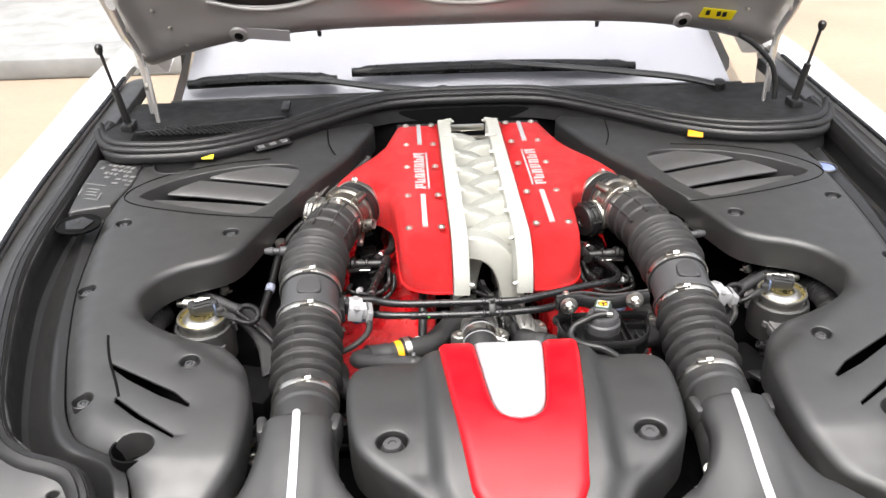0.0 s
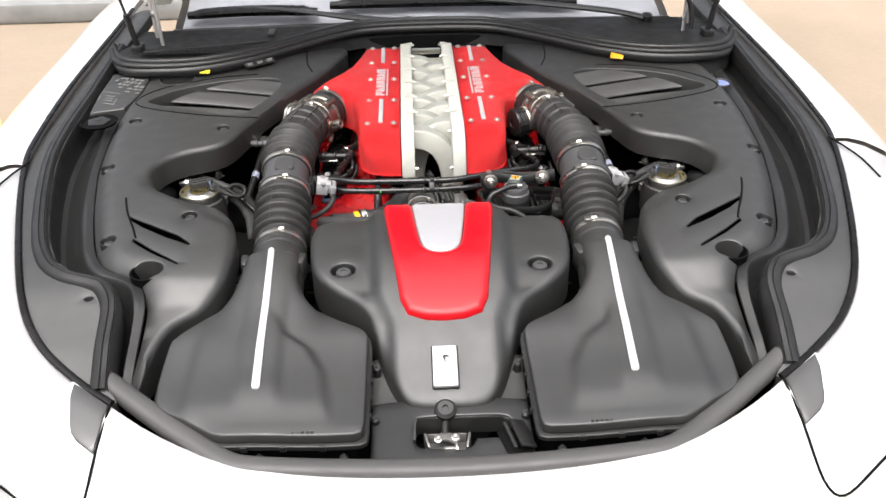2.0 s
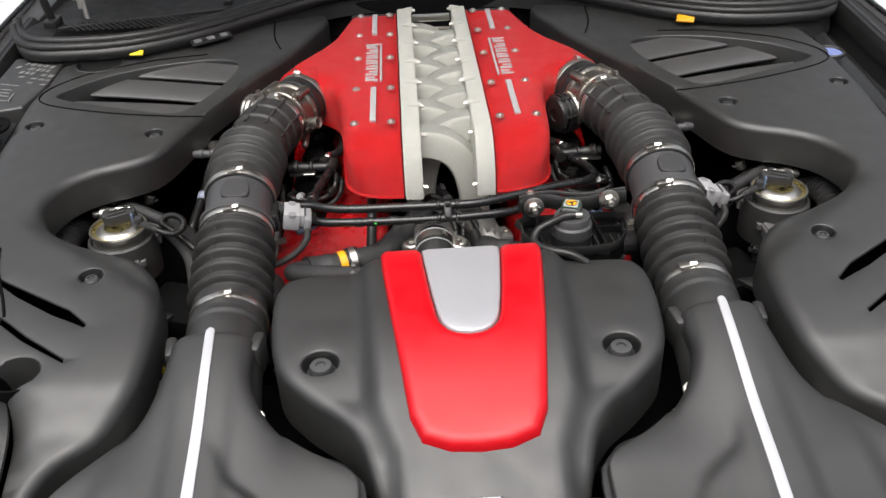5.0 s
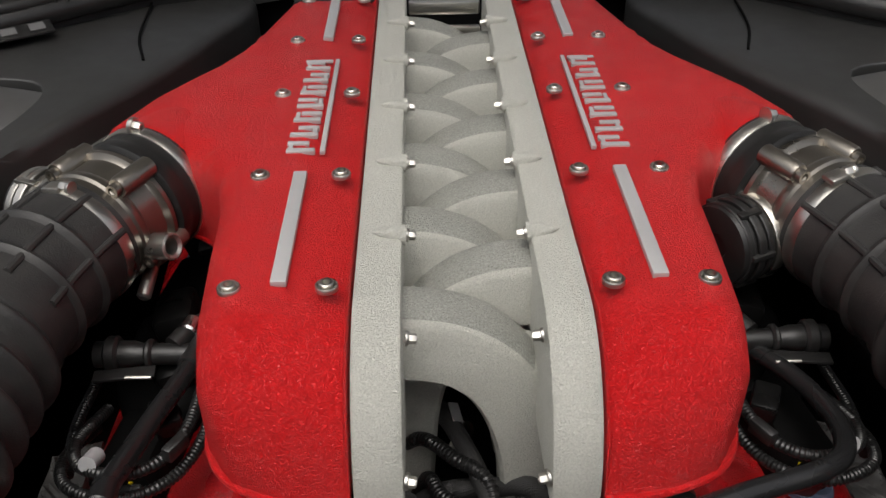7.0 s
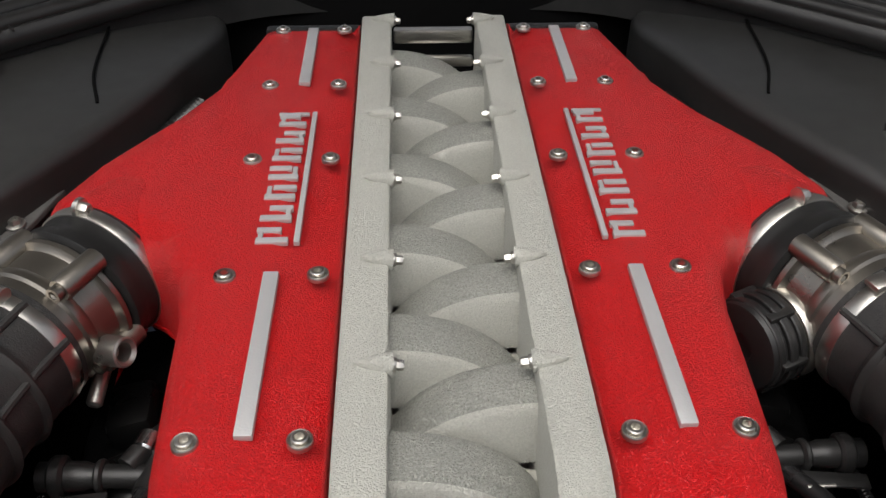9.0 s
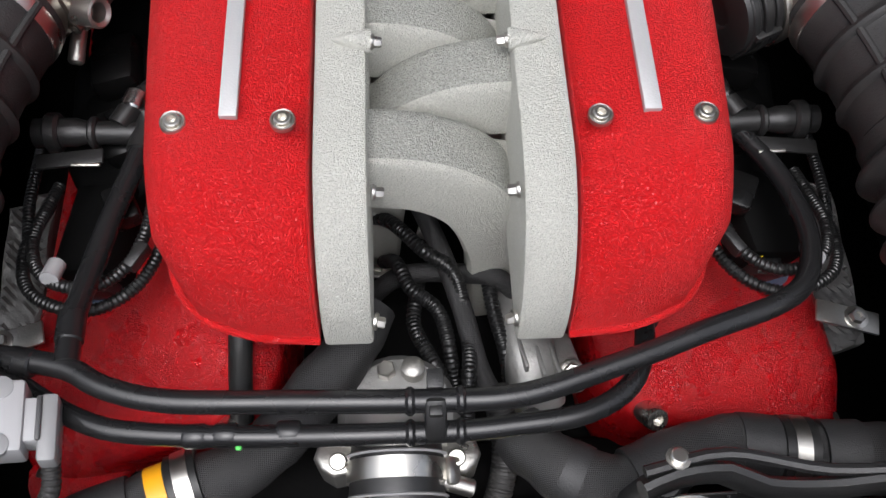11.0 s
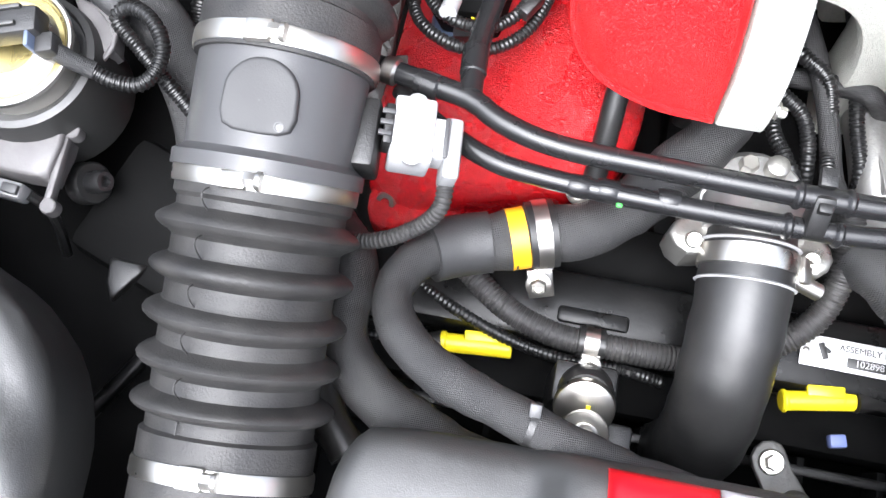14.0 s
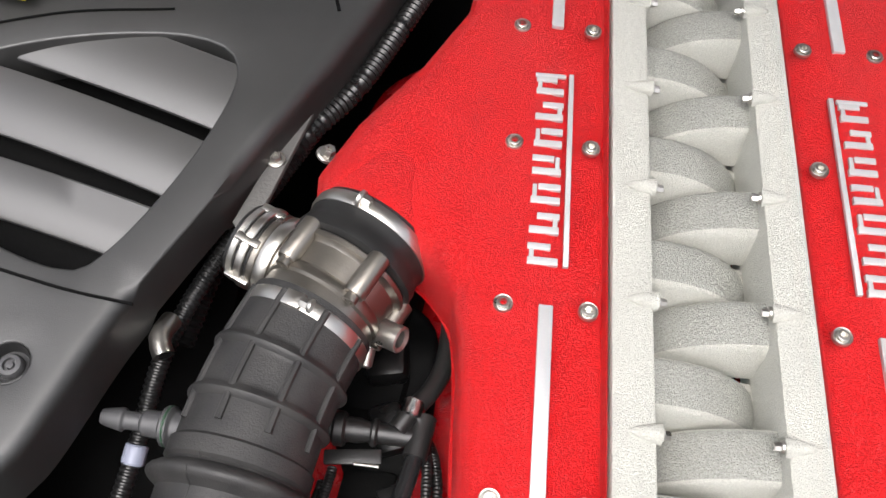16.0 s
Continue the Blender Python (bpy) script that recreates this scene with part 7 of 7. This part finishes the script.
part("tag", box((-0.008, 0.035, 0.712), (0.008, 0.02, 0.001), rot=(0, 20, 10), bevel=0), WHITE, vl, "white paper wire tag")

# fluid reservoir on its bracket
rs = thing("fluid_reservoir", (0.19, -0.255, 0.66), "black plastic fluid reservoir with round grey cap", "reservoir")
TANK = [(0.100, -0.222), (0.104, -0.258), (0.145, -0.291), (0.222, -0.291), (0.252, -0.258), (0.258, -0.222), (0.250, -0.205), (0.105, -0.205)]
part("tank", plate(straight_outline(TANK, 0.008), lambda x, y: 0.770, 0.003, 0.11, (), 0.010), BEAM, rs)
part("rim", tube([(x, y, 0.779) for x, y in TANK + TANK[:1]], 0.0024, 10, 0.006, squash=(0.7, 3.2)), BLACK, rs)
part("rim", tube([(0.1775 + (x - 0.1775) * 0.93, -0.248 + (y + 0.248) * 0.90, 0.776) for x, y in TANK + TANK[:1]], 0.0016, 8, 0.006, squash=(0.7, 3.2)), BEAM, rs)
for k in range(4):
    part("rib", box((0.126 + 0.028 * k, -0.2105, 0.777), (0.0025, 0.014, 0.016), bevel=0.0008), BLACK, rs)
    part("rib", box((0.205 + 0.012 * k, -0.268, 0.776), (0.0022, 0.034 - 0.006 * k, 0.012), rot=(0, 0, 6), bevel=0.0008), BLACK, rs)
part("seam", tube([(0.106, -0.262, 0.742), (0.146, -0.2945, 0.742), (0.222, -0.2945, 0.742), (0.252, -0.262, 0.742)], 0.0028, 8, 0.008, curve=True), BLACK, rs)
part("filler_collar", lathe([(0.031, -0.03), (0.0335, -0.024), (0.0335, -0.018), (0.031, -0.016), (0.031, 0.0)], (0.170, -0.258, 0.790), (0, 0, 1), 36), BLACK, rs)
for x in (0.125, 0.215):
    part("web", box((x, -0.246, 0.776), (0.003, 0.075, 0.012), rot=(0, 0, 4), bevel=0.001), BEAM, rs)
part("web", box((0.232, -0.236, 0.776), (0.036, 0.003, 0.012), rot=(0, 0, -2), bevel=0.001), BEAM, rs)
cap = part("cap", lathe([(0.026, -0.040), (0.027, -0.012), (0.0285, -0.010), (0.030, -0.004), (0.030, 0.008), (0.027, 0.011), (0.0265, 0.019), (0.025, 0.022), (0.012, 0.023), (0, 0.023)], (0.170, -0.258, 0.797), (0, 0, 1), 36), METER, rs, "round grey cap")
part("handle", box((0.169, -0.254, 0.8275), (0.029, 0.029, 0.013), rot=(0, 0, -20), bevel=0.005, seg=3), METER, cap)
stick = part("sticker", box((0.169, -0.254, 0.8352), (0.0245, 0.0245, 0.0012), rot=(0, 0, -20), bevel=0.0005), GREEN_PRINT, rs, "green-framed white sticker")
part("field", box((0.169, -0.254, 0.8359), (0.0205, 0.0205, 0.0012), rot=(0, 0, -20), bevel=0.0005), WHITE, stick)
part("disc", lathe([(0.0085, 0), (0.0085, 0.0006), (0, 0.0006)], (0.169, -0.254, 0.8363), (0, 0, 1), 28), INK, stick)
part("disc_field", lathe([(0.0074, 0), (0.0074, 0.0006), (0, 0.0006)], (0.169, -0.254, 0.8367), (0, 0, 1), 28), YELLOW_TAG, stick)
for a in (165, 15, 270):
    part("spoke", box((0.169 + 0.0042 * math.cos(radians(a)), -0.254 + 0.0042 * math.sin(radians(a)), 0.8374), (0.0085, 0.0024, 0.0006), rot=(0, 0, a), bevel=0), INK, stick)
part("hub", lathe([(0.0026, 0), (0.0026, 0.0008), (0, 0.0008)], (0.169, -0.254, 0.8372), (0, 0, 1), 16), INK, stick)
part("vent_hose", tube([(0.172, -0.271, 0.826), (0.158, -0.271, 0.825), (0.138, -0.271, 0.816), (0.118, -0.276, 0.808), (0.110, -0.288, 0.80), (0.115, -0.302, 0.797), (0.132, -0.316, 0.797), (0.158, -0.326, 0.795), (0.18, -0.335, 0.785)], 0.0056, 14, 0.005), SEAL, rs)
part("hose_tip", rod((0.164, -0.2711, 0.826), (0.182, -0.271, 0.825), 0.0046, 14), ALU, rs)
for k in range(7):
    part("print_bar", box((0.165 + 0.0065 * k, -0.2925, 0.752), (0.0042, 0.0012, 0.0052), bevel=0), GREEN_PRINT, rs)
bk = thing("reservoir_bracket", (0.18, -0.2, 0.75), "black steel bracket with zinc nuts holding the reservoir", "bracket")
part("strap", tube([(0.100, -0.204, 0.806), (0.118, -0.198, 0.808), (0.145, -0.196, 0.808), (0.165, -0.204, 0.806), (0.20, -0.206, 0.806), (0.235, -0.205, 0.812), (0.262, -0.208, 0.815)], 0.013, 10, 0.008, squash=(0.45, 1.0)), BLACK, bk)
part("strap_lip", tube([(0.100, -0.196, 0.816), (0.145, -0.188, 0.818), (0.20, -0.198, 0.816), (0.262, -0.20, 0.824)], 0.0035, 8, 0.01), BLACK, bk)
for x, y, z in ((0.120, -0.212, 0.808), (0.232, -0.222, 0.820)):
    part("washer", lathe([(0.0155, 0), (0.0155, 0.003), (0.013, 0.004), (0, 0.004)], (x, y, z), (0, -1, 0.12), 28), STEEL, bk)
    part("nut", lathe([(0.0095, 0.003), (0.0095, 0.011), (0.008, 0.0125), (0, 0.0125)], (x, y, z), (0, -1, 0.12), 6), STEEL, bk)
    part("thread", rod((x, y - 0.012, z + 0.001), (x, y - 0.021, z + 0.003), 0.0045, 14), ALU, bk)
part("post", rod((0.115, -0.195, 0.72), (0.115, -0.198, 0.80), 0.010, 14), BLACK, bk)
part("top_bolt", lathe([(0.0068, 0.0), (0.0068, 0.001), (0.0046, 0.0012), (0.0046, 0.0040), (0.004, 0.0045), (0, 0.0045)], (0.118, -0.190, 0.8190), (0, 0.2, 1), 12), STEEL, bk)

# air meter plugs on the flank of positive x of both hoses
for cx in (-0.331, 0.333):
    pl = thing("meter_plug", (cx + 0.075, -0.15, 0.75), "light grey plug on the air meter with ribbed lead", "electrical plug", "air meter plugs")
    part("shell", box((cx + 0.074, -0.146, 0.777), (0.026, 0.042, 0.028), rot=(0, 12, 5), bevel=0.0025), WHITE, pl)
    for dy in (-1, 1):                                        # half-round notches at both ends of the shell
        part("shell_notch", lathe([(0.0066, -0.004), (0.0066, 0.0004), (0.0052, 0.0008), (0, 0.0008)], (cx + 0.0772 - dy * 0.0014, -0.146 + dy * 0.0165, 0.7907), (0.21, 0, 0.98), 20), GREY_PLUG, pl)
    part("shell_tab", box((cx + 0.0600, -0.146, 0.784), (0.006, 0.026, 0.020), rot=(0, 12, 5), bevel=0.0015), BLACK, pl)
    for dy in (-0.007, 0.0, 0.007):
        part("tab_tooth", box((cx + 0.0605, -0.146 + dy, 0.7945), (0.008, 0.0032, 0.003), rot=(0, 12, 5), bevel=0.0006), METER, pl)
    part("neck", box((cx + 0.0895, -0.147, 0.774), (0.012, 0.026, 0.022), rot=(0, 12, 5), bevel=0.002), WHITE, pl)
    part("strain_relief", box((cx + 0.0990, -0.151, 0.770), (0.011, 0.040, 0.026), rot=(0, 12, 5), bevel=0.003), GREY_PLUG, pl)
    part("relief_rib", box((cx + 0.0965, -0.146, 0.7835), (0.003, 0.026, 0.004), rot=(0, 12, 5), bevel=0.001), METER, pl)
    part("lead", tube([(cx + 0.0995, -0.165, 0.765), (cx + 0.098, -0.182, 0.755), (cx + 0.085, -0.193, 0.742), (cx + 0.06, -0.203, 0.73), (cx + 0.03, -0.205, 0.72)], ribbed(0.0050, 0.0058, 0.0032), 10, 0.0008), RUBBER, pl)

# suspension strut tops with their leads
for s in (-1, 1):
    st = thing("shock_absorber", (s * 0.57, -0.115, 0.70), "bright metal shock absorber top with cable plug", "shock absorber", "shock absorbers")
    c = (s * 0.539, -0.125, 0.748)
    part("cup", lathe([(0.038, -0.03), (0.0405, 0.0), (0.0440, 0.010), (0.0455, 0.0145), (0.0445, 0.0165), (0.0425, 0.0165), (0.0405, 0.012), (0.0385, 0.0105), (0.0360, 0.0120), (0.031, 0.0155), (0.025, 0.0180), (0.0215, 0.0175), (0.0205, 0.006), (0, 0.006)], c, (0, 0, 1), 48), STEEL, st, "bright dished metal cup")
    part("rim_ring", lathe([(0.0405, 0.0125), (0.0412, 0.0150), (0.0400, 0.0158), (0.0388, 0.0140), (0.0392, 0.0120)], c, (0, 0, 1), 48), GOLD, st, "thin gold passivated ring")
    part("hub", lathe([(0.0165, 0.004), (0.0165, 0.010), (0.0145, 0.012), (0.010, 0.012), (0.009, 0.007), (0, 0.007)], c, (0, 0, 1), 24), GOLD, st, "gold passivated hub")
    part("seat", lathe([(0.055, -0.07), (0.056, -0.03), (0.0515, -0.004), (0.0470, -0.002), (0.045, -0.008)], c, (0, 0, 1), 36), BLACK_COVER, st)
    turn = s * -14
    part("plug", box((s * 0.531, -0.1175, 0.777), (0.046, 0.019, 0.018), rot=(0, s * 6, turn), bevel=0.003), TAPE, st)
    for k in (-1, 1):
        part("plug_rail", box((s * 0.536, -0.1162 + 0.006 * k, 0.7865), (0.030, 0.0035, 0.004), rot=(0, s * 6, turn), bevel=0.0008), BLACK_COVER, st)
    part("plug_collar", box((s * 0.557, -0.110, 0.772), (0.014, 0.025, 0.020), rot=(0, s * 6, turn), bevel=0.003), TAPE, st)
    part("plug_clip", box((s * 0.513, -0.1222, 0.777), (0.0035, 0.0205, 0.019), rot=(0, s * 6, turn), bevel=0.0015), BLUE, st)
    part("plug_tail", box((s * 0.5045, -0.1245, 0.773), (0.014, 0.015, 0.014), rot=(0, s * 6, turn), bevel=0.003), TAPE, st)
    part("lead_sleeve", tube(flip([(0.507, -0.124, 0.772), (0.492, -0.128, 0.764), (0.478, -0.130, 0.757)], s), 0.0062, 12), CLOTH, st)
    part("lead", tube(flip([(0.480, -0.130, 0.758), (0.466, -0.133, 0.752), (0.450, -0.131, 0.748), (0.441, -0.118, 0.748), (0.442, -0.099, 0.750), (0.455, -0.083, 0.752), (0.472, -0.077, 0.750), (0.482, -0.084, 0.742), (0.462, -0.101, 0.735), (0.433, -0.124, 0.722), (0.400, -0.150, 0.70)], s), ribbed(0.0047, 0.0056, 0.0032), 10, 0.0008), LOOM, st)
    fit_in = thing("pipe_fitting", (s * 0.565, -0.055, 0.745), "bright zinc hexagon pipe fitting beside the strut top", "pipe fitting", "strut fittings")
    part("hexagon", lathe([(0.0, -0.013), (0.012, -0.013), (0.0135, -0.0115), (0.0135, 0.0115), (0.012, 0.013), (0.0, 0.013)], (s * 0.548, -0.0555, 0.748), (s, 0.02, 0), 6), STEEL, fit_in)
    part("collar", lathe([(0.010, -0.012), (0.0108, -0.010), (0.0108, 0.004), (0.0125, 0.006), (0.0125, 0.016), (0.010, 0.018), (0, 0.018)], (s * 0.571, -0.055, 0.748), (s, 0.02, 0), 20), STEEL, fit_in)
    part("spigot", rod((s * 0.586, -0.0545, 0.748), (s * 0.601, -0.054, 0.748), 0.0075, 14), ALU, fit_in)
    hs2 = thing("hose", (s * 0.5, -0.05, 0.68), "grey woven hose beside the strut top", "hose", "strut hoses")
    part("hose", tube(flip([(0.60, 0.035, 0.72), (0.555, -0.005, 0.722), (0.515, -0.037, 0.72), (0.480, -0.058, 0.716), (0.449, -0.087, 0.708), (0.425, -0.125, 0.69), (0.412, -0.18, 0.66)], s), 0.0185, 20, squash=(1.2, 0.75)), CLOTH, hs2)
    part("sleeve", tube(flip([(0.60, 0.005, 0.742), (0.577, -0.013, 0.745), (0.534, -0.042, 0.746), (0.505, -0.062, 0.744), (0.480, -0.076, 0.740)], s), lambda run, q: 0.0098 if run > 0.045 or run < 0.03 else 0.0098 + 0.0007 * math.sin(run * 2600), 14, 0.001), TAPE, hs2, "grey taped cable sleeve")
    for x, y, r in ((0.522, 0.009, 0.0085), (0.563, -0.005, 0.006)):
        bolt = thing("hose_clip", (s * x, y, 0.735), "small bright clip over the woven hose", "hose clip", "hose clips")
        part("clip", lathe([(r, -0.014), (r * 1.05, 0.0), (r * 0.9, 0.003), (0, 0.0035)], (s * x, y, 0.742), (s * -0.4, 0.1, 1), 16), ALU, bolt)
        part("tab", box((s * (x - 0.008), y - 0.006, 0.735), (0.014, 0.008, 0.004), rot=(0, s * 20, s * 30), bevel=0.001), ALU, bolt)
    brk = thing("strut_bracket", (s * 0.52, -0.16, 0.66), "grey cast bracket beside the strut top", "bracket", "strut brackets")
    part("wing", plate(straight_outline(flip([(0.526, -0.064), (0.505, -0.070), (0.487, -0.086), (0.4835, -0.102), (0.497, -0.114), (0.503, -0.108), (0.507, -0.09), (0.517, -0.078)], s), 0.006), lambda x, y: 0.733, 0.003, 0.016), CAST_GREY, brk)
    part("wing_edge", tube(flip([(0.508, -0.068, 0.734), (0.489, -0.084, 0.734), (0.4845, -0.101, 0.733), (0.500, -0.130, 0.729), (0.506, -0.158, 0.726)], s), 0.0022, 8), CAST_GREY, brk)
    part("foot", plate(straight_outline(flip([(0.575, -0.178), (0.553, -0.170), (0.533, -0.166), (0.512, -0.156), (0.504, -0.158), (0.503, -0.176), (0.5065, -0.200), (0.530, -0.2005), (0.556, -0.199), (0.578, -0.196)], s), 0.006), lambda x, y: 0.726 - 0.10 * max(0, -0.185 - y), 0.003, 0.022), CAST_GREY, brk)
    part("edge_strip", box((s * 0.5035, -0.190, 0.7165), (0.0055, 0.058, 0.010), rot=(0, 0, s * -1), bevel=0.002), CAST_GREY, brk)
    for y in (-0.1625, -0.2185):
        part("edge_boss", rod((s * 0.5005, y, 0.711), (s * 0.5005, y, 0.7225), 0.0058, 14), CAST_GREY, brk)
    part("arm", box((s * 0.45, -0.20, 0.635), (0.10, 0.10, 0.06), rot=(0, 0, s * 20), bevel=0.01), BLACK_DEEP, brk)
    part("stud_base", lathe([(0.016, -0.012), (0.016, 0.0), (0.0145, 0.002), (0, 0.002)], (s * 0.497, -0.186, 0.678), (s * -0.8, 0, 0.5), 20), BLACK, brk)
    part("stud", lathe([(0.0085, 0.0), (0.0085, 0.014), (0.007, 0.017), (0.004, 0.017), (0.0035, 0.013), (0, 0.013)], (s * 0.497, -0.186, 0.680), (s * -0.8, 0, 0.5), 20), PIPE, brk)
    part("stay_rod", rod((s * 0.475, -0.352, 0.628), (s * 0.432, -0.283, 0.632), 0.0065, 12), BEAM, brk)
    part("gusset", plate(straight_outline(flip([(0.473, -0.236), (0.445, -0.2375), (0.447, -0.244), (0.464, -0.267), (0.470, -0.255)], s), 0.006), lambda x, y: 0.669, 0.002, 0.006), BLACK, brk)
    wp = thing("wiring_plug", (s * 0.54, -0.208, 0.70), "grey wiring plug under the cast bracket", "electrical plug", "bracket plugs")
    part("shell", box((s * 0.543, -0.2085, 0.704), (0.030, 0.012, 0.018), rot=(0, 0, s * 4), bevel=0.003), GREY_PLUG, wp)
    part("latch", box((s * 0.535, -0.2095, 0.7145), (0.012, 0.007, 0.004), rot=(0, 0, s * 4), bevel=0.001), METER, wp)
    part("lead", tube(flip([(0.527, -0.209, 0.702), (0.518, -0.213, 0.690), (0.516, -0.222, 0.67), (0.52, -0.235, 0.64)], s), 0.004, 8), LOOM, wp)
    bl = thing("air_duct", (s * 0.60, -0.10, 0.68), "black ribbed duct beside the strut top", "duct", "ribbed ducts")
    part("duct", tube(flip([(0.645, -0.02, 0.70), (0.645, -0.07, 0.72), (0.64, -0.12, 0.72), (0.63, -0.17, 0.70)], s), ribbed(0.019, 0.024, 0.010), 18, 0.0025), RUBBER, bl)
    # conduits down the gap between cover and hose
    gp = thing("wiring_loom", (s * 0.44, 0.05, 0.66), "black corrugated conduit with blue band in the gap", "wiring", "gap looms")
    part("conduit", tube(flip([(0.27, 0.50, 0.775), (0.33, 0.36, 0.77), (0.37, 0.27, 0.765), (0.405, 0.19, 0.76), (0.428, 0.12, 0.745), (0.44, 0.05, 0.715), (0.452, -0.02, 0.69), (0.455, -0.08, 0.66)], s), ribbed(0.0071, 0.0082, 0.005), 12, 0.00125), LOOM, gp)
    part("blue_band", rod(flip([(0.4393, 0.052, 0.716)], s)[0], flip([(0.4415, 0.036, 0.7105)], s)[0], 0.0098, 16), BAND, gp, "pale blue tape band")
    part("fitting", tube(flip([(0.422, 0.145, 0.765), (0.425, 0.125, 0.773), (0.418, 0.11, 0.772)], s), 0.009, 12), STEEL, gp)
    part("conduit", tube(flip([(0.25, 0.53, 0.78), (0.30, 0.40, 0.78), (0.345, 0.33, 0.775), (0.40, 0.235, 0.74), (0.43, 0.15, 0.70)], s), ribbed(0.009, 0.011, 0.006), 12, 0.003), LOOM, gp)
    hb = thing("heat_shield_strip", (s * 0.38, 0.25, 0.76), "dark steel strip bolted beside the plenum", "bracket", "shield strips")
    part("strip", plate(straight_outline(flip([(0.335, 0.385), (0.352, 0.33), (0.382, 0.225), (0.374, 0.215), (0.360, 0.235), (0.328, 0.37)], s), 0.01), lambda x, y: 0.80, 0.0015, 0.004), DARK_CAST, hb)
    part("bolt", hexhead((s * 0.357, 0.29, 0.8015), (0, 0, 1), 0.0055, 0.006), ALU, hb)
    part("nut", hexhead((s * 0.315, 0.30, 0.80), (s * -0.5, 0.2, 1), 0.006, 0.010), ALU, hb)
    # inner wing below the covers, near-black: the deep shade is in its colour
    iw = thing("inner_wing", (s * 0.52, -0.1, 0.45), "black inner wing panel deep in the bay", "panel", "inner wings")
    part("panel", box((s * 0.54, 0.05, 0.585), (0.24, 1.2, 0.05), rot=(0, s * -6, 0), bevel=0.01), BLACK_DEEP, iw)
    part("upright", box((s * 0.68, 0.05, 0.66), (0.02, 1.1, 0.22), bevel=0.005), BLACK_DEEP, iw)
    lo = thing("ribbed_duct", (s * 0.46, -0.62, 0.62), "black ribbed rubber duct beside the air box", "duct", "front ducts")
    part("duct", tube(flip([(0.43, -0.55, 0.70), (0.45, -0.60, 0.71), (0.465, -0.66, 0.70), (0.475, -0.72, 0.67)], s), ribbed(0.026, 0.031, 0.011), 20, 0.0025), RUBBER, lo)
    part("band", rod(flip([(0.441, -0.575, 0.708)], s)[0], flip([(0.446, -0.588, 0.71)], s)[0], 0.0335, 24), STEEL, lo, "bright hose band")
    fl = thing("front_wiring", (s * 0.43, -0.50, 0.65), "small plugs and wires beside the air box neck", "wiring", "front wiring")
    part("wire", tube(flip([(0.41, -0.40, 0.70), (0.425, -0.45, 0.705), (0.42, -0.50, 0.70), (0.43, -0.56, 0.68)], s), 0.006, 10), LOOM, fl)
    part("plug", box((s * 0.42, -0.455, 0.715), (0.014, 0.018, 0.014), rot=(0, 0, 20), bevel=0.002), STEEL, fl)
    part("tag", box((s * 0.418, -0.43, 0.718), (0.012, 0.010, 0.008), rot=(0, 10, 20), bevel=0.001), YELLOW, fl, "yellow clip")
    part("ring_terminal", lathe([(0.008, -0.003), (0.010, 0), (0.008, 0.003), (0.005, 0.002), (0.005, -0.002)], (s * 0.405, -0.46, 0.715), (0.3, -1, 0.3), 16), STEEL, fl)
    cs = thing("cover_screw", (s * 0.27, -0.57, 0.70), "bright screw and foil edge between cover and air box", "screw", "cover screws")
    part("screw", hexhead((s * 0.268, -0.565, 0.745), (0, -0.3, 1), 0.007, 0.010), STEEL, cs)
    part("stay", rod((s * 0.268, -0.565, 0.60), (s * 0.268, -0.565, 0.746), 0.007, 12), BLACK, cs)
    part("foil", tube(flip([(0.245, -0.595, 0.735), (0.215, -0.622, 0.735), (0.175, -0.655, 0.73), (0.150, -0.685, 0.725)], s), lambda run, q: 0.007 + 0.0015 * math.sin(run * 600), 10, 0.003), FOIL, cs)
